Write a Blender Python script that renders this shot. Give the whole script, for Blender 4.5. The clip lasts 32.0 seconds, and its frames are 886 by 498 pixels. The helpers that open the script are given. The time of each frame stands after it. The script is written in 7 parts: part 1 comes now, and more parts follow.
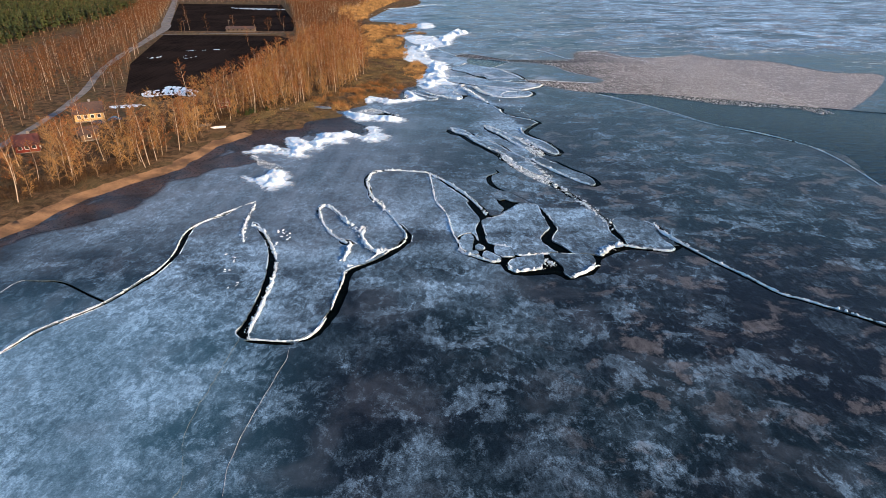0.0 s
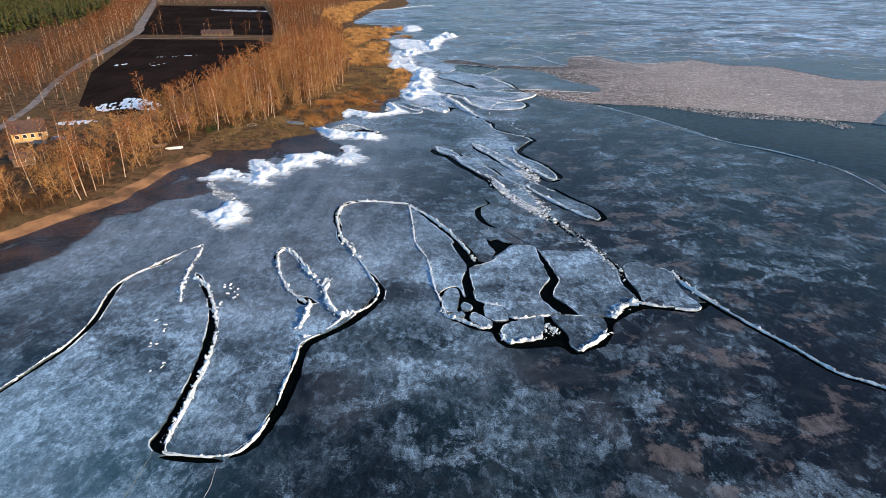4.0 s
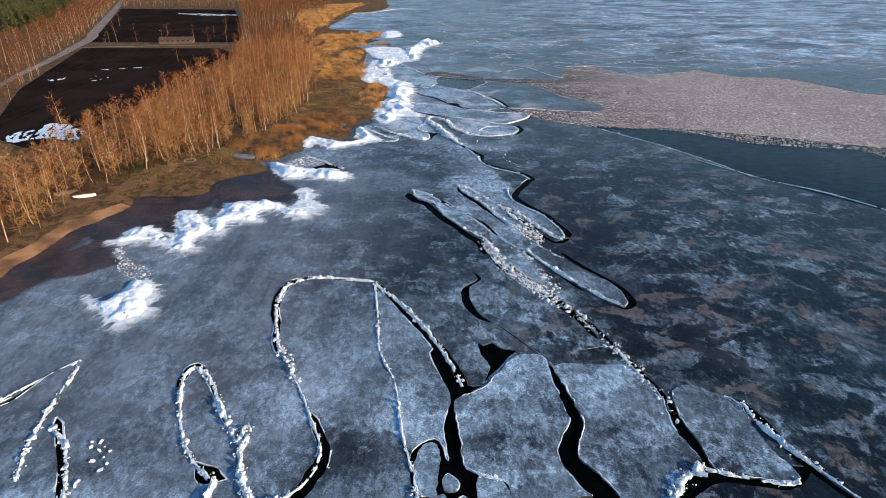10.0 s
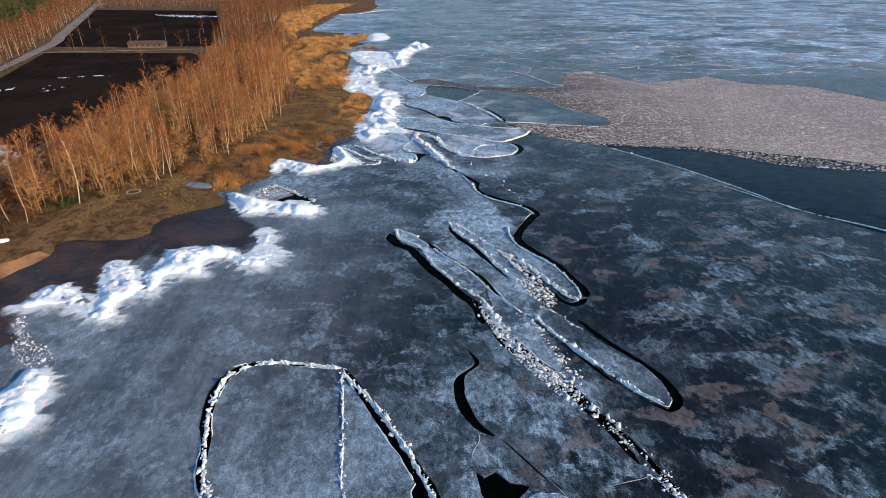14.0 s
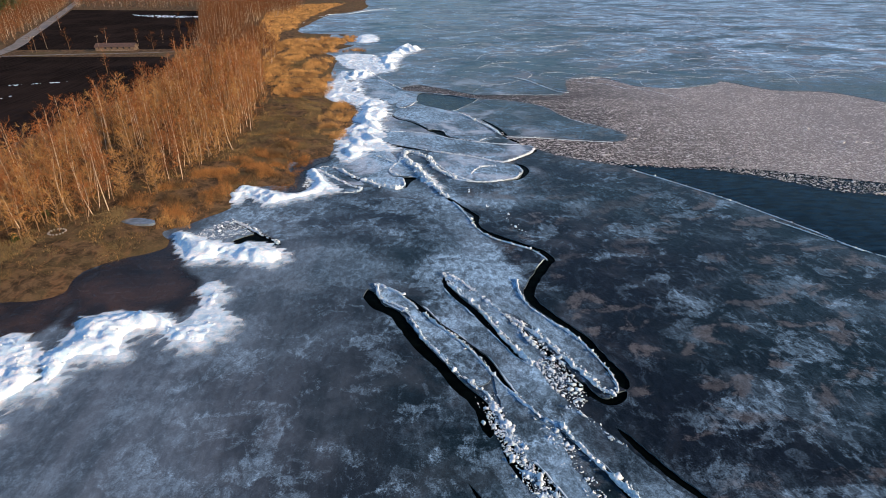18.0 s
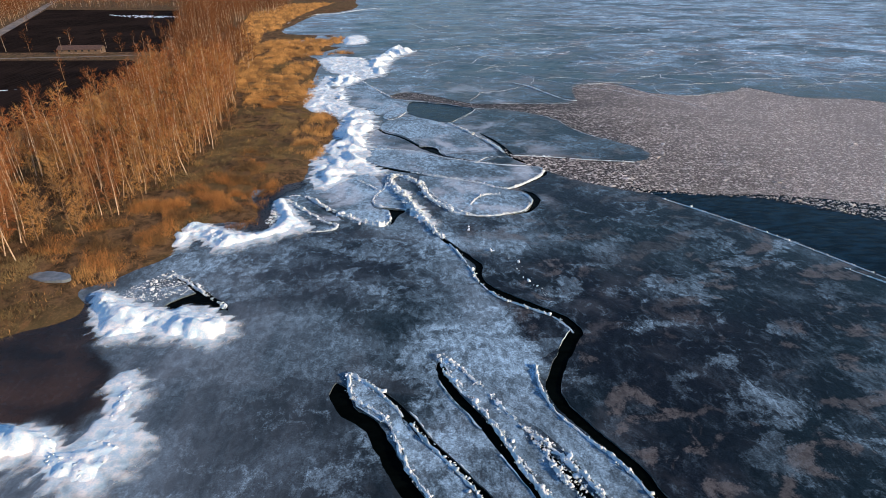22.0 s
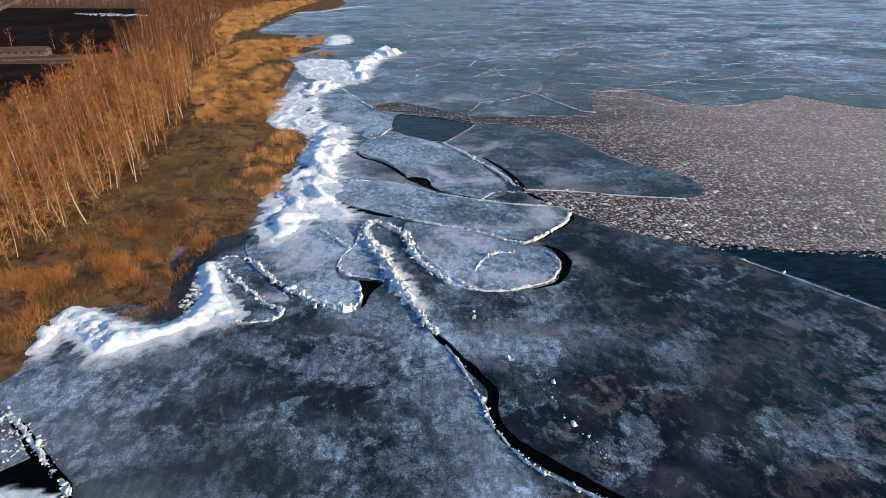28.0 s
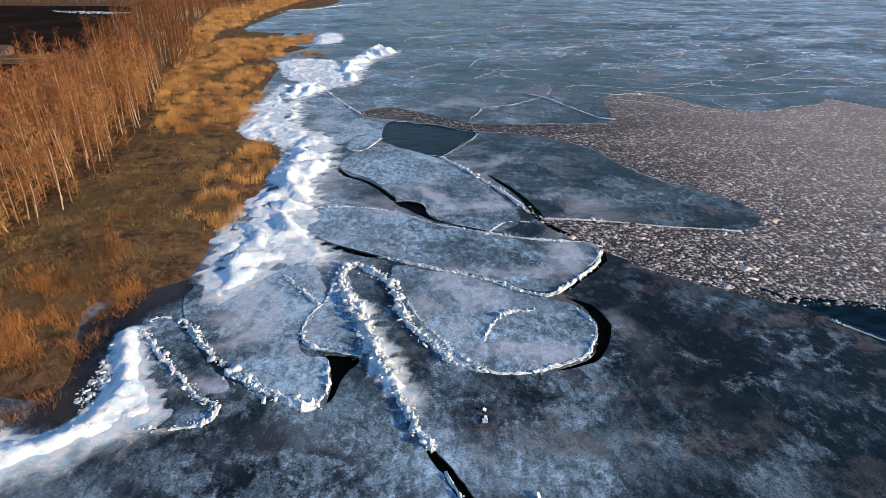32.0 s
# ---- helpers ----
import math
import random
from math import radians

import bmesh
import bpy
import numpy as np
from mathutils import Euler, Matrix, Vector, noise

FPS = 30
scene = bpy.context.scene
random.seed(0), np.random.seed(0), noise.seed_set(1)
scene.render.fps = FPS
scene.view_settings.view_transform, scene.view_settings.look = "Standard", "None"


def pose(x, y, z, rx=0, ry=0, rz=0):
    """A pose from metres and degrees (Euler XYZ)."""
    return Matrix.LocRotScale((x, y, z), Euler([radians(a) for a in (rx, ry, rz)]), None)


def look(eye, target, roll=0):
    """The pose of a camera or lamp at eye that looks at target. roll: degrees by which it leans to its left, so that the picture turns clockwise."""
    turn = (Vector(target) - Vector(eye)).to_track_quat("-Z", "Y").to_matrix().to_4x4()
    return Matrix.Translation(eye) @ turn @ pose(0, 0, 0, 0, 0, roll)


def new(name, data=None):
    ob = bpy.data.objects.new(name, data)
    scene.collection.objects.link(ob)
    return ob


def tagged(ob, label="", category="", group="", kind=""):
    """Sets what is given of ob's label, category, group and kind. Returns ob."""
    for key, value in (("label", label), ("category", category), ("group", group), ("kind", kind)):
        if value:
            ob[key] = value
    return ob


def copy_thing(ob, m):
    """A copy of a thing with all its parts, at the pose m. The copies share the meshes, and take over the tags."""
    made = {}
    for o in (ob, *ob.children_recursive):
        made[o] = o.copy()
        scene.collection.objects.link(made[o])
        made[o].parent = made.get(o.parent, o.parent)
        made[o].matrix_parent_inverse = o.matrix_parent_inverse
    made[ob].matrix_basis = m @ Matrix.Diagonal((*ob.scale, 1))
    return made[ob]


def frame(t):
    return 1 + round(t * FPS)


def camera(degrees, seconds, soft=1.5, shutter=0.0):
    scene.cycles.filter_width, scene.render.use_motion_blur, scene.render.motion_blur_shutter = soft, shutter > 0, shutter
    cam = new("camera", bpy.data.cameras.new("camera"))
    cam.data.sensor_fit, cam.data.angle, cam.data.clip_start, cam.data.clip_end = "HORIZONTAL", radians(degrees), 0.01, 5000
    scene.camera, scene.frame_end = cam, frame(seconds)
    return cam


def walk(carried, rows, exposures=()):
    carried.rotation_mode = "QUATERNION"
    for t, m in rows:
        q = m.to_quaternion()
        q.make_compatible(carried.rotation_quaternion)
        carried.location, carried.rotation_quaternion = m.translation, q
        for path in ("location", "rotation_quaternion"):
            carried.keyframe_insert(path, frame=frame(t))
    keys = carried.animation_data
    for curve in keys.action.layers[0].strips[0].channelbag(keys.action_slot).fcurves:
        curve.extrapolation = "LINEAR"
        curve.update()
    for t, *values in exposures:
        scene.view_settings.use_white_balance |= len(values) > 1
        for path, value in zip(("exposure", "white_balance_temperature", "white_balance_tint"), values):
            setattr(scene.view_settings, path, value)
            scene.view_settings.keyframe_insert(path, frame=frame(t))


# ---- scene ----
from mathutils import geometry

cam = camera(73.76, 32.0, soft=0.6)
PATH = [
    (0, pose(-0.00, -0.00, 54.00, 63.598, 0.000, 0.000)),
    (2, pose(1.20, 11.62, 53.92, 63.592, 0.000, -0.428)),
    (4, pose(2.26, 23.48, 53.88, 63.592, 0.000, -0.884)),
    (6, pose(3.10, 35.77, 53.88, 63.602, 0.000, -1.379)),
    (8, pose(3.88, 48.43, 53.85, 63.614, 0.000, -1.876)),
    (10, pose(4.79, 61.39, 53.71, 63.620, 0.000, -2.337)),
    (12, pose(5.77, 74.63, 53.33, 63.618, 0.000, -2.758)),
    (14, pose(6.74, 88.12, 52.62, 63.611, 0.000, -3.145)),
    (16, pose(7.66, 101.68, 51.64, 63.602, 0.000, -3.481)),
    (18, pose(8.56, 115.18, 50.48, 63.596, 0.000, -3.760)),
    (20, pose(9.47, 128.75, 49.23, 63.593, 0.000, -4.035)),
    (22, pose(10.45, 142.46, 47.97, 63.594, 0.000, -4.349)),
    (24, pose(11.47, 155.89, 46.60, 63.594, 0.000, -4.644)),
    (26, pose(12.46, 168.62, 45.05, 63.589, 0.000, -4.857)),
    (28, pose(13.47, 180.76, 43.33, 63.584, 0.000, -5.001)),
    (30, pose(14.50, 192.54, 41.52, 63.582, 0.000, -5.107)),
    (32, pose(15.55, 204.14, 39.65, 63.581, 0.000, -5.196)),
]
walk(cam, PATH, exposures=((0, 1.02, 6250, 8), (32, 0.70, 6250, 8)))

# ---------------------------------------------------------------- world and sun
SUN_DIR = Vector((0.86, -0.5, 0.0)).normalized()
SUN_EL = radians(17)
world = bpy.data.worlds.new("sky")
scene.world = world
world.use_nodes = True
wn = world.node_tree
sky = wn.nodes.new("ShaderNodeTexSky")
sky.sky_type = "NISHITA"
sky.sun_disc = False
sky.sun_elevation = SUN_EL
sky.sun_rotation = math.atan2(SUN_DIR.x, SUN_DIR.y)
sky.air_density, sky.dust_density, sky.ozone_density = 1.0, 0.3, 3.0
wn.nodes["Background"].inputs[1].default_value = 0.15
wn.links.new(sky.outputs[0], wn.nodes["Background"].inputs[0])
sun_data = bpy.data.lights.new("sun", "SUN")
sun_data.energy, sun_data.angle, sun_data.color = 5.0, radians(0.6), (1.0, 0.66, 0.38)
sun = new("sun", sun_data)
to_sun = Vector((SUN_DIR.x * math.cos(SUN_EL), SUN_DIR.y * math.cos(SUN_EL), math.sin(SUN_EL)))
sun.matrix_world = look(to_sun * 100, (0, 0, 0))


# ---------------------------------------------------------------- materials
class Net:
    """A small builder for node materials."""

    def __init__(self, name, rough=0.6, spec=0.5):
        self.mat = bpy.data.materials.new(name)
        self.mat.use_nodes = True
        self.t = self.mat.node_tree
        self.bsdf = self.t.nodes["Principled BSDF"]
        self.bsdf.inputs["Roughness"].default_value = rough
        self.bsdf.inputs["Specular IOR Level"].default_value = spec
        self.geo = self.t.nodes.new("ShaderNodeNewGeometry")
        self.pos = self.geo.outputs["Position"]

    def put(self, socket, value):
        if isinstance(value, bpy.types.NodeSocket):
            self.t.links.new(value, socket)
        elif isinstance(value, tuple) and len(value) == 3 and socket.type == "RGBA":
            socket.default_value = (*value, 1)
        else:
            socket.default_value = value

    def scaled(self, sx, sy, sz=1.0, rot=0.0, off=(0, 0, 0)):
        m = self.t.nodes.new("ShaderNodeMapping")
        self.put(m.inputs[0], self.pos)
        m.inputs["Scale"].default_value = (sx, sy, sz)
        m.inputs["Rotation"].default_value = (0, 0, rot)
        m.inputs["Location"].default_value = off
        return m.outputs[0]

    def noise(self, vec, scale=1.0, detail=4.0, rough=0.55, dist=0.0):
        n = self.t.nodes.new("ShaderNodeTexNoise")
        self.put(n.inputs["Vector"], vec)
        n.inputs["Scale"].default_value = scale
        n.inputs["Detail"].default_value = detail
        n.inputs["Roughness"].default_value = rough
        n.inputs["Distortion"].default_value = dist
        return n.outputs[0]

    def voronoi(self, vec, scale, feature="DISTANCE_TO_EDGE", out=0):
        n = self.t.nodes.new("ShaderNodeTexVoronoi")
        n.feature = feature
        self.put(n.inputs["Vector"], vec)
        n.inputs["Scale"].default_value = scale
        return n.outputs[out]

    def ramp(self, fac, lo, hi, a=0.0, b=1.0):
        n = self.t.nodes.new("ShaderNodeMapRange")
        n.interpolation_type = "SMOOTHSTEP"
        self.put(n.inputs[0], fac)
        for i, v in zip((1, 2, 3, 4), (lo, hi, a, b)):
            n.inputs[i].default_value = v
        return n.outputs[0]

    def math(self, op, a, b=0.0):
        n = self.t.nodes.new("ShaderNodeMath")
        n.operation = op
        self.put(n.inputs[0], a)
        self.put(n.inputs[1], b)
        return n.outputs[0]

    def mix(self, fac, a, b):
        n = self.t.nodes.new("ShaderNodeMix")
        n.data_type = "RGBA"
        self.put(n.inputs[0], fac)
        self.put(n.inputs[6], a)
        self.put(n.inputs[7], b)
        return n.outputs[2]

    def axis(self, which):
        n = self.t.nodes.new("ShaderNodeSeparateXYZ")
        self.put(n.inputs[0], self.pos)
        return n.outputs[which]

    def random(self):
        return self.t.nodes.new("ShaderNodeObjectInfo").outputs["Random"]

    def island(self):
        return self.geo.outputs["Random Per Island"]

    def done(self, color, rough=None, bump=None, strength=0.3, distance=0.1):
        self.put(self.bsdf.inputs["Base Color"], color)
        if rough is not None:
            self.put(self.bsdf.inputs["Roughness"], rough)
        if bump is not None:
            b = self.t.nodes.new("ShaderNodeBump")
            b.inputs["Strength"].default_value = strength
            b.inputs["Distance"].default_value = distance
            self.put(b.inputs["Height"], bump)
            self.t.links.new(b.outputs[0], self.bsdf.inputs["Normal"])
        return self.mat


def ice_material(name, extra_frost, rusty):
    """Dark lake ice: soft frost haze, ragged frosted patches, rusty snow-ice patches and fine scratches."""
    n = Net(name, spec=0.035)
    x, y = n.axis(0), n.axis(1)
    big = n.noise(n.pos, 0.018, 3)
    cloud = n.noise(n.scaled(1.0, 1.0, 1, 0.4), 0.075, 6, 0.6, 0.6)
    fine = n.noise(n.scaled(1.25, 0.8, 1, 0.3), 0.85, 7, 0.72, 0.5)
    grain = n.noise(n.pos, 4.2, 4, 0.75)

    def both(*masks):
        out = masks[0]
        for m in masks[1:]:
            out = n.math("MULTIPLY", out, m)
        return out

    def span(v, a, b, c, d):
        return both(n.ramp(v, a, b), n.ramp(v, c, d, 1.0, 0.0))

    def bump(fac, size, middle=0.0):
        return n.math("MULTIPLY", n.math("SUBTRACT", fac, middle), size)

    def total(*terms):
        out = terms[0]
        for m in terms[1:]:
            out = n.math("ADD", out, m)
        return out

    # extra frost on the ice, and in the north painted sky reflection too
    lead = n.math("ADD", x, n.math("MULTIPLY", y, 0.22))
    west = both(n.ramp(n.math("ADD", x, n.math("MULTIPLY", y, 0.25)), -24, 6, 1.0, 0.0), n.ramp(y, 105, 75))
    shore = both(n.ramp(x, -38, 4, 1.0, 0.0), n.ramp(y, 85, 130))
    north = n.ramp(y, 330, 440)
    pale = both(span(x, 15, 21, 28, 46), span(y, 222, 240, 262, 280))
    middle = n.math("MAXIMUM", both(span(x, -20, -6, 8, 18), span(y, 84, 98, 145, 165)), both(span(x, -6, 4, 26, 34), span(y, 118, 128, 145, 165)))
    inner = both(n.ramp(lead, 71, 75, 1.0, 0.0), span(y, 165, 200, 300, 345))
    strip = both(span(lead, 56, 70, 72, 75), span(y, 196, 206, 246, 256))
    bay = both(n.ramp(x, 12, 34, 1.0, 0.0), span(y, 268, 288, 360, 420))
    # both north terms put grazing sky reflection into the base colour, stronger eastwards
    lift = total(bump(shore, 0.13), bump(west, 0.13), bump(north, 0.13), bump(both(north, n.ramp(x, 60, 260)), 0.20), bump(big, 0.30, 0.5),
                 bump(both(n.ramp(x, 24, 40), n.ramp(y, 300, 270)), -0.025), bump(both(span(x, -16, -8, 8, 13), span(y, 160, 172, 190, 206)), -0.09), bump(both(span(x, 8, 13, 24, 27), span(y, 172, 182, 208, 214)), 0.16 if rusty else 0.0), bump(pale, 0.16), bump(middle, 0.12), bump(inner, 0.05 if rusty else 0.12), bump(bay, 0.13))
    if rusty:
        lift = total(lift, bump(strip, 0.19))
    else:
        rim = n.math("SUBTRACT", n.math("ADD", n.math("MULTIPLY", x, 1.32), 178.8), y)
        keep = n.math("MAXIMUM", n.ramp(rim, 0, 40), n.math("MAXIMUM", n.ramp(x, -8, 0), n.ramp(y, 118, 108)))
        under = both(span(x, -13, -8, -3, 2), n.ramp(y, 112, 138, 1.0, 0.0))
        foot = n.math("MAXIMUM", n.ramp(y, 74, 86), n.ramp(x, -50, -33, 1.0, 0.0))
        lift = total(lift, bump(both(keep, foot, n.math("SUBTRACT", 1.0, under)), extra_frost))

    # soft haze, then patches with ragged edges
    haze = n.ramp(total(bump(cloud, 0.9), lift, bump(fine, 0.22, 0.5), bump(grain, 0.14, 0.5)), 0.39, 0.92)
    cell = n.noise(n.scaled(1.0, 1.2, 1, 0.35, (11, 5, 0)), 0.125, 6, 0.60, 0.6)
    patch = n.ramp(total(cell, bump(lift, 0.30), bump(fine, 0.20, 0.5), bump(grain, 0.12, 0.5)), 0.520, 0.600)
    small = n.ramp(total(n.noise(n.scaled(1.1, 0.9, 1, 0.7, (3, 9, 0)), 0.42, 6, 0.66, 0.8), bump(lift, 0.25), bump(grain, 0.12, 0.5)), 0.54, 0.61)
    presence = n.ramp(n.noise(n.pos, 0.04, 3), 0.34, 0.6, 0.3, 1.0)
    speck = n.ramp(total(fine, bump(grain, 0.5, 0.5)), 0.28, 0.72, 0.42, 1.18)
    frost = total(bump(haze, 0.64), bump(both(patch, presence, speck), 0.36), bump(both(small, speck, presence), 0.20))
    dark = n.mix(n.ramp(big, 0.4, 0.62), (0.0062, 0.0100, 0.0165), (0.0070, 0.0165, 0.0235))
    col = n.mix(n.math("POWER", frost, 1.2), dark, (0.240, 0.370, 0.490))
    shade = n.t.nodes.new("ShaderNodeVectorMath")
    shade.operation = "SCALE"
    n.put(shade.inputs[0], col)
    n.put(shade.inputs["Scale"], both(n.ramp(grain, 0.25, 0.75, 0.62, 1.42), n.ramp(fine, 0.35, 0.65, 0.74, 1.30)))
    col = shade.outputs[0]

    # wind-swept grey ice off the beach, teal shallows in the west
    calm = both(n.ramp(x, -28, 16, 1.0, 0.0), span(y, 95, 135, 212, 250))
    sweep = n.noise(n.scaled(1.0, 0.12, 1, -0.5), 0.25, 5, 0.6)
    calm_col = n.mix(n.ramp(total(sweep, bump(fine, 0.4, 0.5), bump(cloud, 0.5, 0.5)), 0.3, 0.7), (0.072, 0.098, 0.126), (0.155, 0.195, 0.243))
    col = n.mix(n.math("MULTIPLY", calm, 0.55), col, calm_col)
    col = n.mix(n.math("MULTIPLY", west, 0.35), col, (0.06, 0.158, 0.225))

    # the far ice: large dark and pale floes
    floe = n.noise(n.scaled(0.8, 1.0, 1, 0.08), 0.032, 5, 0.6, 0.8)
    wide = n.t.nodes.new("ShaderNodeVectorMath")
    wide.operation = "SCALE"
    n.put(wide.inputs[0], col)
    n.put(wide.inputs["Scale"], n.ramp(floe, 0.42, 0.58, 0.72, 1.32))
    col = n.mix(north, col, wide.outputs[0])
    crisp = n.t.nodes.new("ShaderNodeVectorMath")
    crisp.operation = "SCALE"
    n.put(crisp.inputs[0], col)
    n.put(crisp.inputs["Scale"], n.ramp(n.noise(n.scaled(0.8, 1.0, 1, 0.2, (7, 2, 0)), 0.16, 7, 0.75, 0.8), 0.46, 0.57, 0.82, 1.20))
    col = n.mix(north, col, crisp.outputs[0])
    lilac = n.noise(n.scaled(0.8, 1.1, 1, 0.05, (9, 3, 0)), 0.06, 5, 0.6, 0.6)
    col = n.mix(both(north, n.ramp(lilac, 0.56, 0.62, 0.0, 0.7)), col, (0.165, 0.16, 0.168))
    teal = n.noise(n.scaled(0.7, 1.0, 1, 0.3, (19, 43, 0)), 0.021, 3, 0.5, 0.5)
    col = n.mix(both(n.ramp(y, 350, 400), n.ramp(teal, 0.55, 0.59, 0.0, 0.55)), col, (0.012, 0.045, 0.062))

    # dusted plates near the northern shore
    dust = n.ramp(n.noise(n.scaled(1, 1, 1, 0.9, (2, 6, 0)), 0.085, 5, 0.58, 0.6), 0.48, 0.68)
    dust = both(dust, n.ramp(y, 252 if rusty else 215, 275 if rusty else 255, 0.06, 0.5 if rusty else 0.72), n.ramp(x, 45, 62, 1.0, 0.0), n.ramp(y, 420, 360))
    col = n.mix(dust, col, (0.40, 0.46, 0.54))

    # rust-grey patches of old snow ice
    rust = n.noise(n.scaled(0.9, 1.15, 1, 0.3, (31, 7, 0)), 0.150, 6, 0.60, 0.5)
    rust = n.ramp(total(rust, bump(fine, 0.20, 0.5), bump(grain, 0.12, 0.5)), 0.545, 0.62)
    outer = n.math("MAXIMUM", n.ramp(lead, 73, 77), n.math("MAXIMUM", n.ramp(y, 168, 158), n.ramp(y, 285, 300)))
    rust = both(rust, n.ramp(x, 8, 26), outer, speck, n.ramp(n.noise(n.pos, 0.03, 2), 0.35, 0.55, 0.35, 1.0))
    col = n.mix(n.math("MULTIPLY", rust, 0.70 * rusty), col, (0.113, 0.109, 0.111))

    # white veins
    warp = n.t.nodes.new("ShaderNodeVectorMath")
    warp.operation = "MULTIPLY_ADD"
    swirl = n.t.nodes.new("ShaderNodeTexNoise")
    swirl.inputs["Scale"].default_value = 0.03
    swirl.inputs["Detail"].default_value = 4
    n.put(swirl.inputs["Vector"], n.pos)
    n.put(warp.inputs[0], swirl.outputs[1])
    warp.inputs[1].default_value = (50, 50, 0)
    n.put(warp.inputs[2], n.scaled(1, 0.55, 0))
    veins = n.ramp(n.voronoi(warp.outputs[0], 0.03), 0.0, 0.010, 1.0, 0.0)
    veins = both(veins, north, n.ramp(n.noise(n.pos, 0.09, 3), 0.50, 0.62))
    col = n.mix(n.math("MULTIPLY", veins, 0.9), col, (0.72, 0.76, 0.8))
    return n.done(col, n.ramp(frost, 0, 0.8, 0.28, 0.62), total(fine, bump(cloud, 1.5), bump(grain, 0.2)), 0.22, 0.25)


def crest_material():
    """White broken ice, faintly blue, with grain."""
    n = Net("crest_ice", 0.45)
    g = n.noise(n.pos, 1.6, 5, 0.65)
    tint = n.ramp(n.island(), 0.2, 1, 0.0, 0.8)
    col = n.mix(n.ramp(g, 0.3, 0.7), (0.34, 0.46, 0.54), (0.74, 0.77, 0.79))
    col = n.mix(tint, col, (0.34, 0.44, 0.51))
    return n.done(col, n.ramp(g, 0.3, 0.7, 0.3, 0.6), g, 0.5, 0.12)


def block_material():
    n = Net("block_ice", 0.35)
    g = n.noise(n.pos, 3.0, 4, 0.6)
    col = n.mix(n.ramp(g, 0.3, 0.7), (0.58, 0.66, 0.72), (0.86, 0.88, 0.89))
    col = n.mix(n.ramp(n.random(), 0.4, 1, 0, 0.55), col, (0.40, 0.52, 0.60))
    return n.done(col, None, g, 0.4, 0.05)


def snow_material(thin=False):
    """Wind-packed snow over blue ice, its blue also painting shade in the folds; the thin kind lets the ice through
    towards its edge.
    """
    n = Net("snow_drift" if thin else "shore_snow", 0.6, 0.3)
    g = n.noise(n.pos, 0.7, 6, 0.65)
    f = n.noise(n.pos, 5.0, 3, 0.6)
    col = n.mix(n.ramp(n.math("ADD", g, n.math("MULTIPLY", n.math("SUBTRACT", f, 0.5), 0.5)), 0.36, 0.70), (0.44, 0.62, 0.73), (0.82, 0.82, 0.81))
    if thin:
        at = n.t.nodes.new("ShaderNodeAttribute")
        at.attribute_name = "cover"
        patchy = n.noise(n.scaled(1, 1, 1, 0.6), 0.35, 5, 0.6, 0.5)
        n.put(n.bsdf.inputs["Alpha"], n.ramp(n.math("ADD", at.outputs["Fac"], n.math("MULTIPLY", n.math("SUBTRACT", patchy, 0.5), 1.3)), 0.25, 1.15, 0.0, 0.92))
    return n.done(col, None, n.math("ADD", g, n.math("MULTIPLY", f, 0.3)), 0.6, 0.3)


def water_material():
    """Black still water in the leads; the open pool's blue has reflected sky painted in."""
    n = Net("lake_water", 0.06, 0.02)
    n.bsdf.inputs["IOR"].default_value = 1.33
    g = n.noise(n.scaled(1, 1.6, 1, 0.4), 1.4, 4, 0.6)
    w = n.noise(n.scaled(1, 2.2, 1, 0.3), 0.25, 3)
    x, y = n.axis(0), n.axis(1)
    wide = n.math("MAXIMUM", n.ramp(n.math("ADD", x, n.math("MULTIPLY", y, 0.2)), 100, 118), n.ramp(y, 322, 334))
    blue = n.mix(n.ramp(w, 0.35, 0.7), (0.001, 0.006, 0.012), (0.005, 0.020, 0.038))
    still = n.mix(n.ramp(w, 0.35, 0.7), (0.0006, 0.0012, 0.0013), (0.0015, 0.0028, 0.0028))
    n.put(n.bsdf.inputs["Specular IOR Level"], n.ramp(wide, 0, 1, 0.006, 0.02))
    return n.done(n.mix(wide, still, blue), n.ramp(w, 0.3, 0.7, 0.05, 0.14), n.math("ADD", g, w), 0.35, 0.2)


def brash_material():
    """Refrozen slush: dark skin with pale pinkish fragments of all sizes."""
    n = Net("brash_ice", 0.7, 0.1)
    d1 = n.voronoi(n.scaled(1, 1.25), 1.3, "F1")
    c1 = n.voronoi(n.scaled(1, 1.25), 1.3, "F1", 1)
    d2 = n.voronoi(n.pos, 3.6, "F1")
    lump = n.ramp(d1, 0.25, 0.62, 1.0, 0.0)
    small = n.ramp(d2, 0.2, 0.5, 1.0, 0.0)
    big = n.noise(n.pos, 0.03, 3)
    pick = n.t.nodes.new("ShaderNodeSeparateColor")
    n.put(pick.inputs[0], c1)
    f = n.math("MAXIMUM", n.math("MULTIPLY", lump, n.ramp(pick.outputs[0], 0.4, 0.85)), n.math("MULTIPLY", small, 0.45))
    f = n.math("MULTIPLY", f, n.ramp(big, 0.3, 0.65, 0.6, 1.0))
    f = n.math("MULTIPLY", f, n.ramp(n.noise(n.scaled(0.5, 1.6), 0.14, 6, 0.7), 0.36, 0.64, 0.55, 1.3))
    # paler eastwards: grazing sun on the distant lumps, put into the colour
    f = n.math("ADD", f, n.ramp(n.math("ADD", n.axis(0), n.math("MULTIPLY", big, 30)), 65, 150, 0.0, 0.3))
    col = n.mix(f, (0.013, 0.014, 0.017), (0.50, 0.475, 0.465))
    return n.done(col, None, f, 0.6, 0.25)


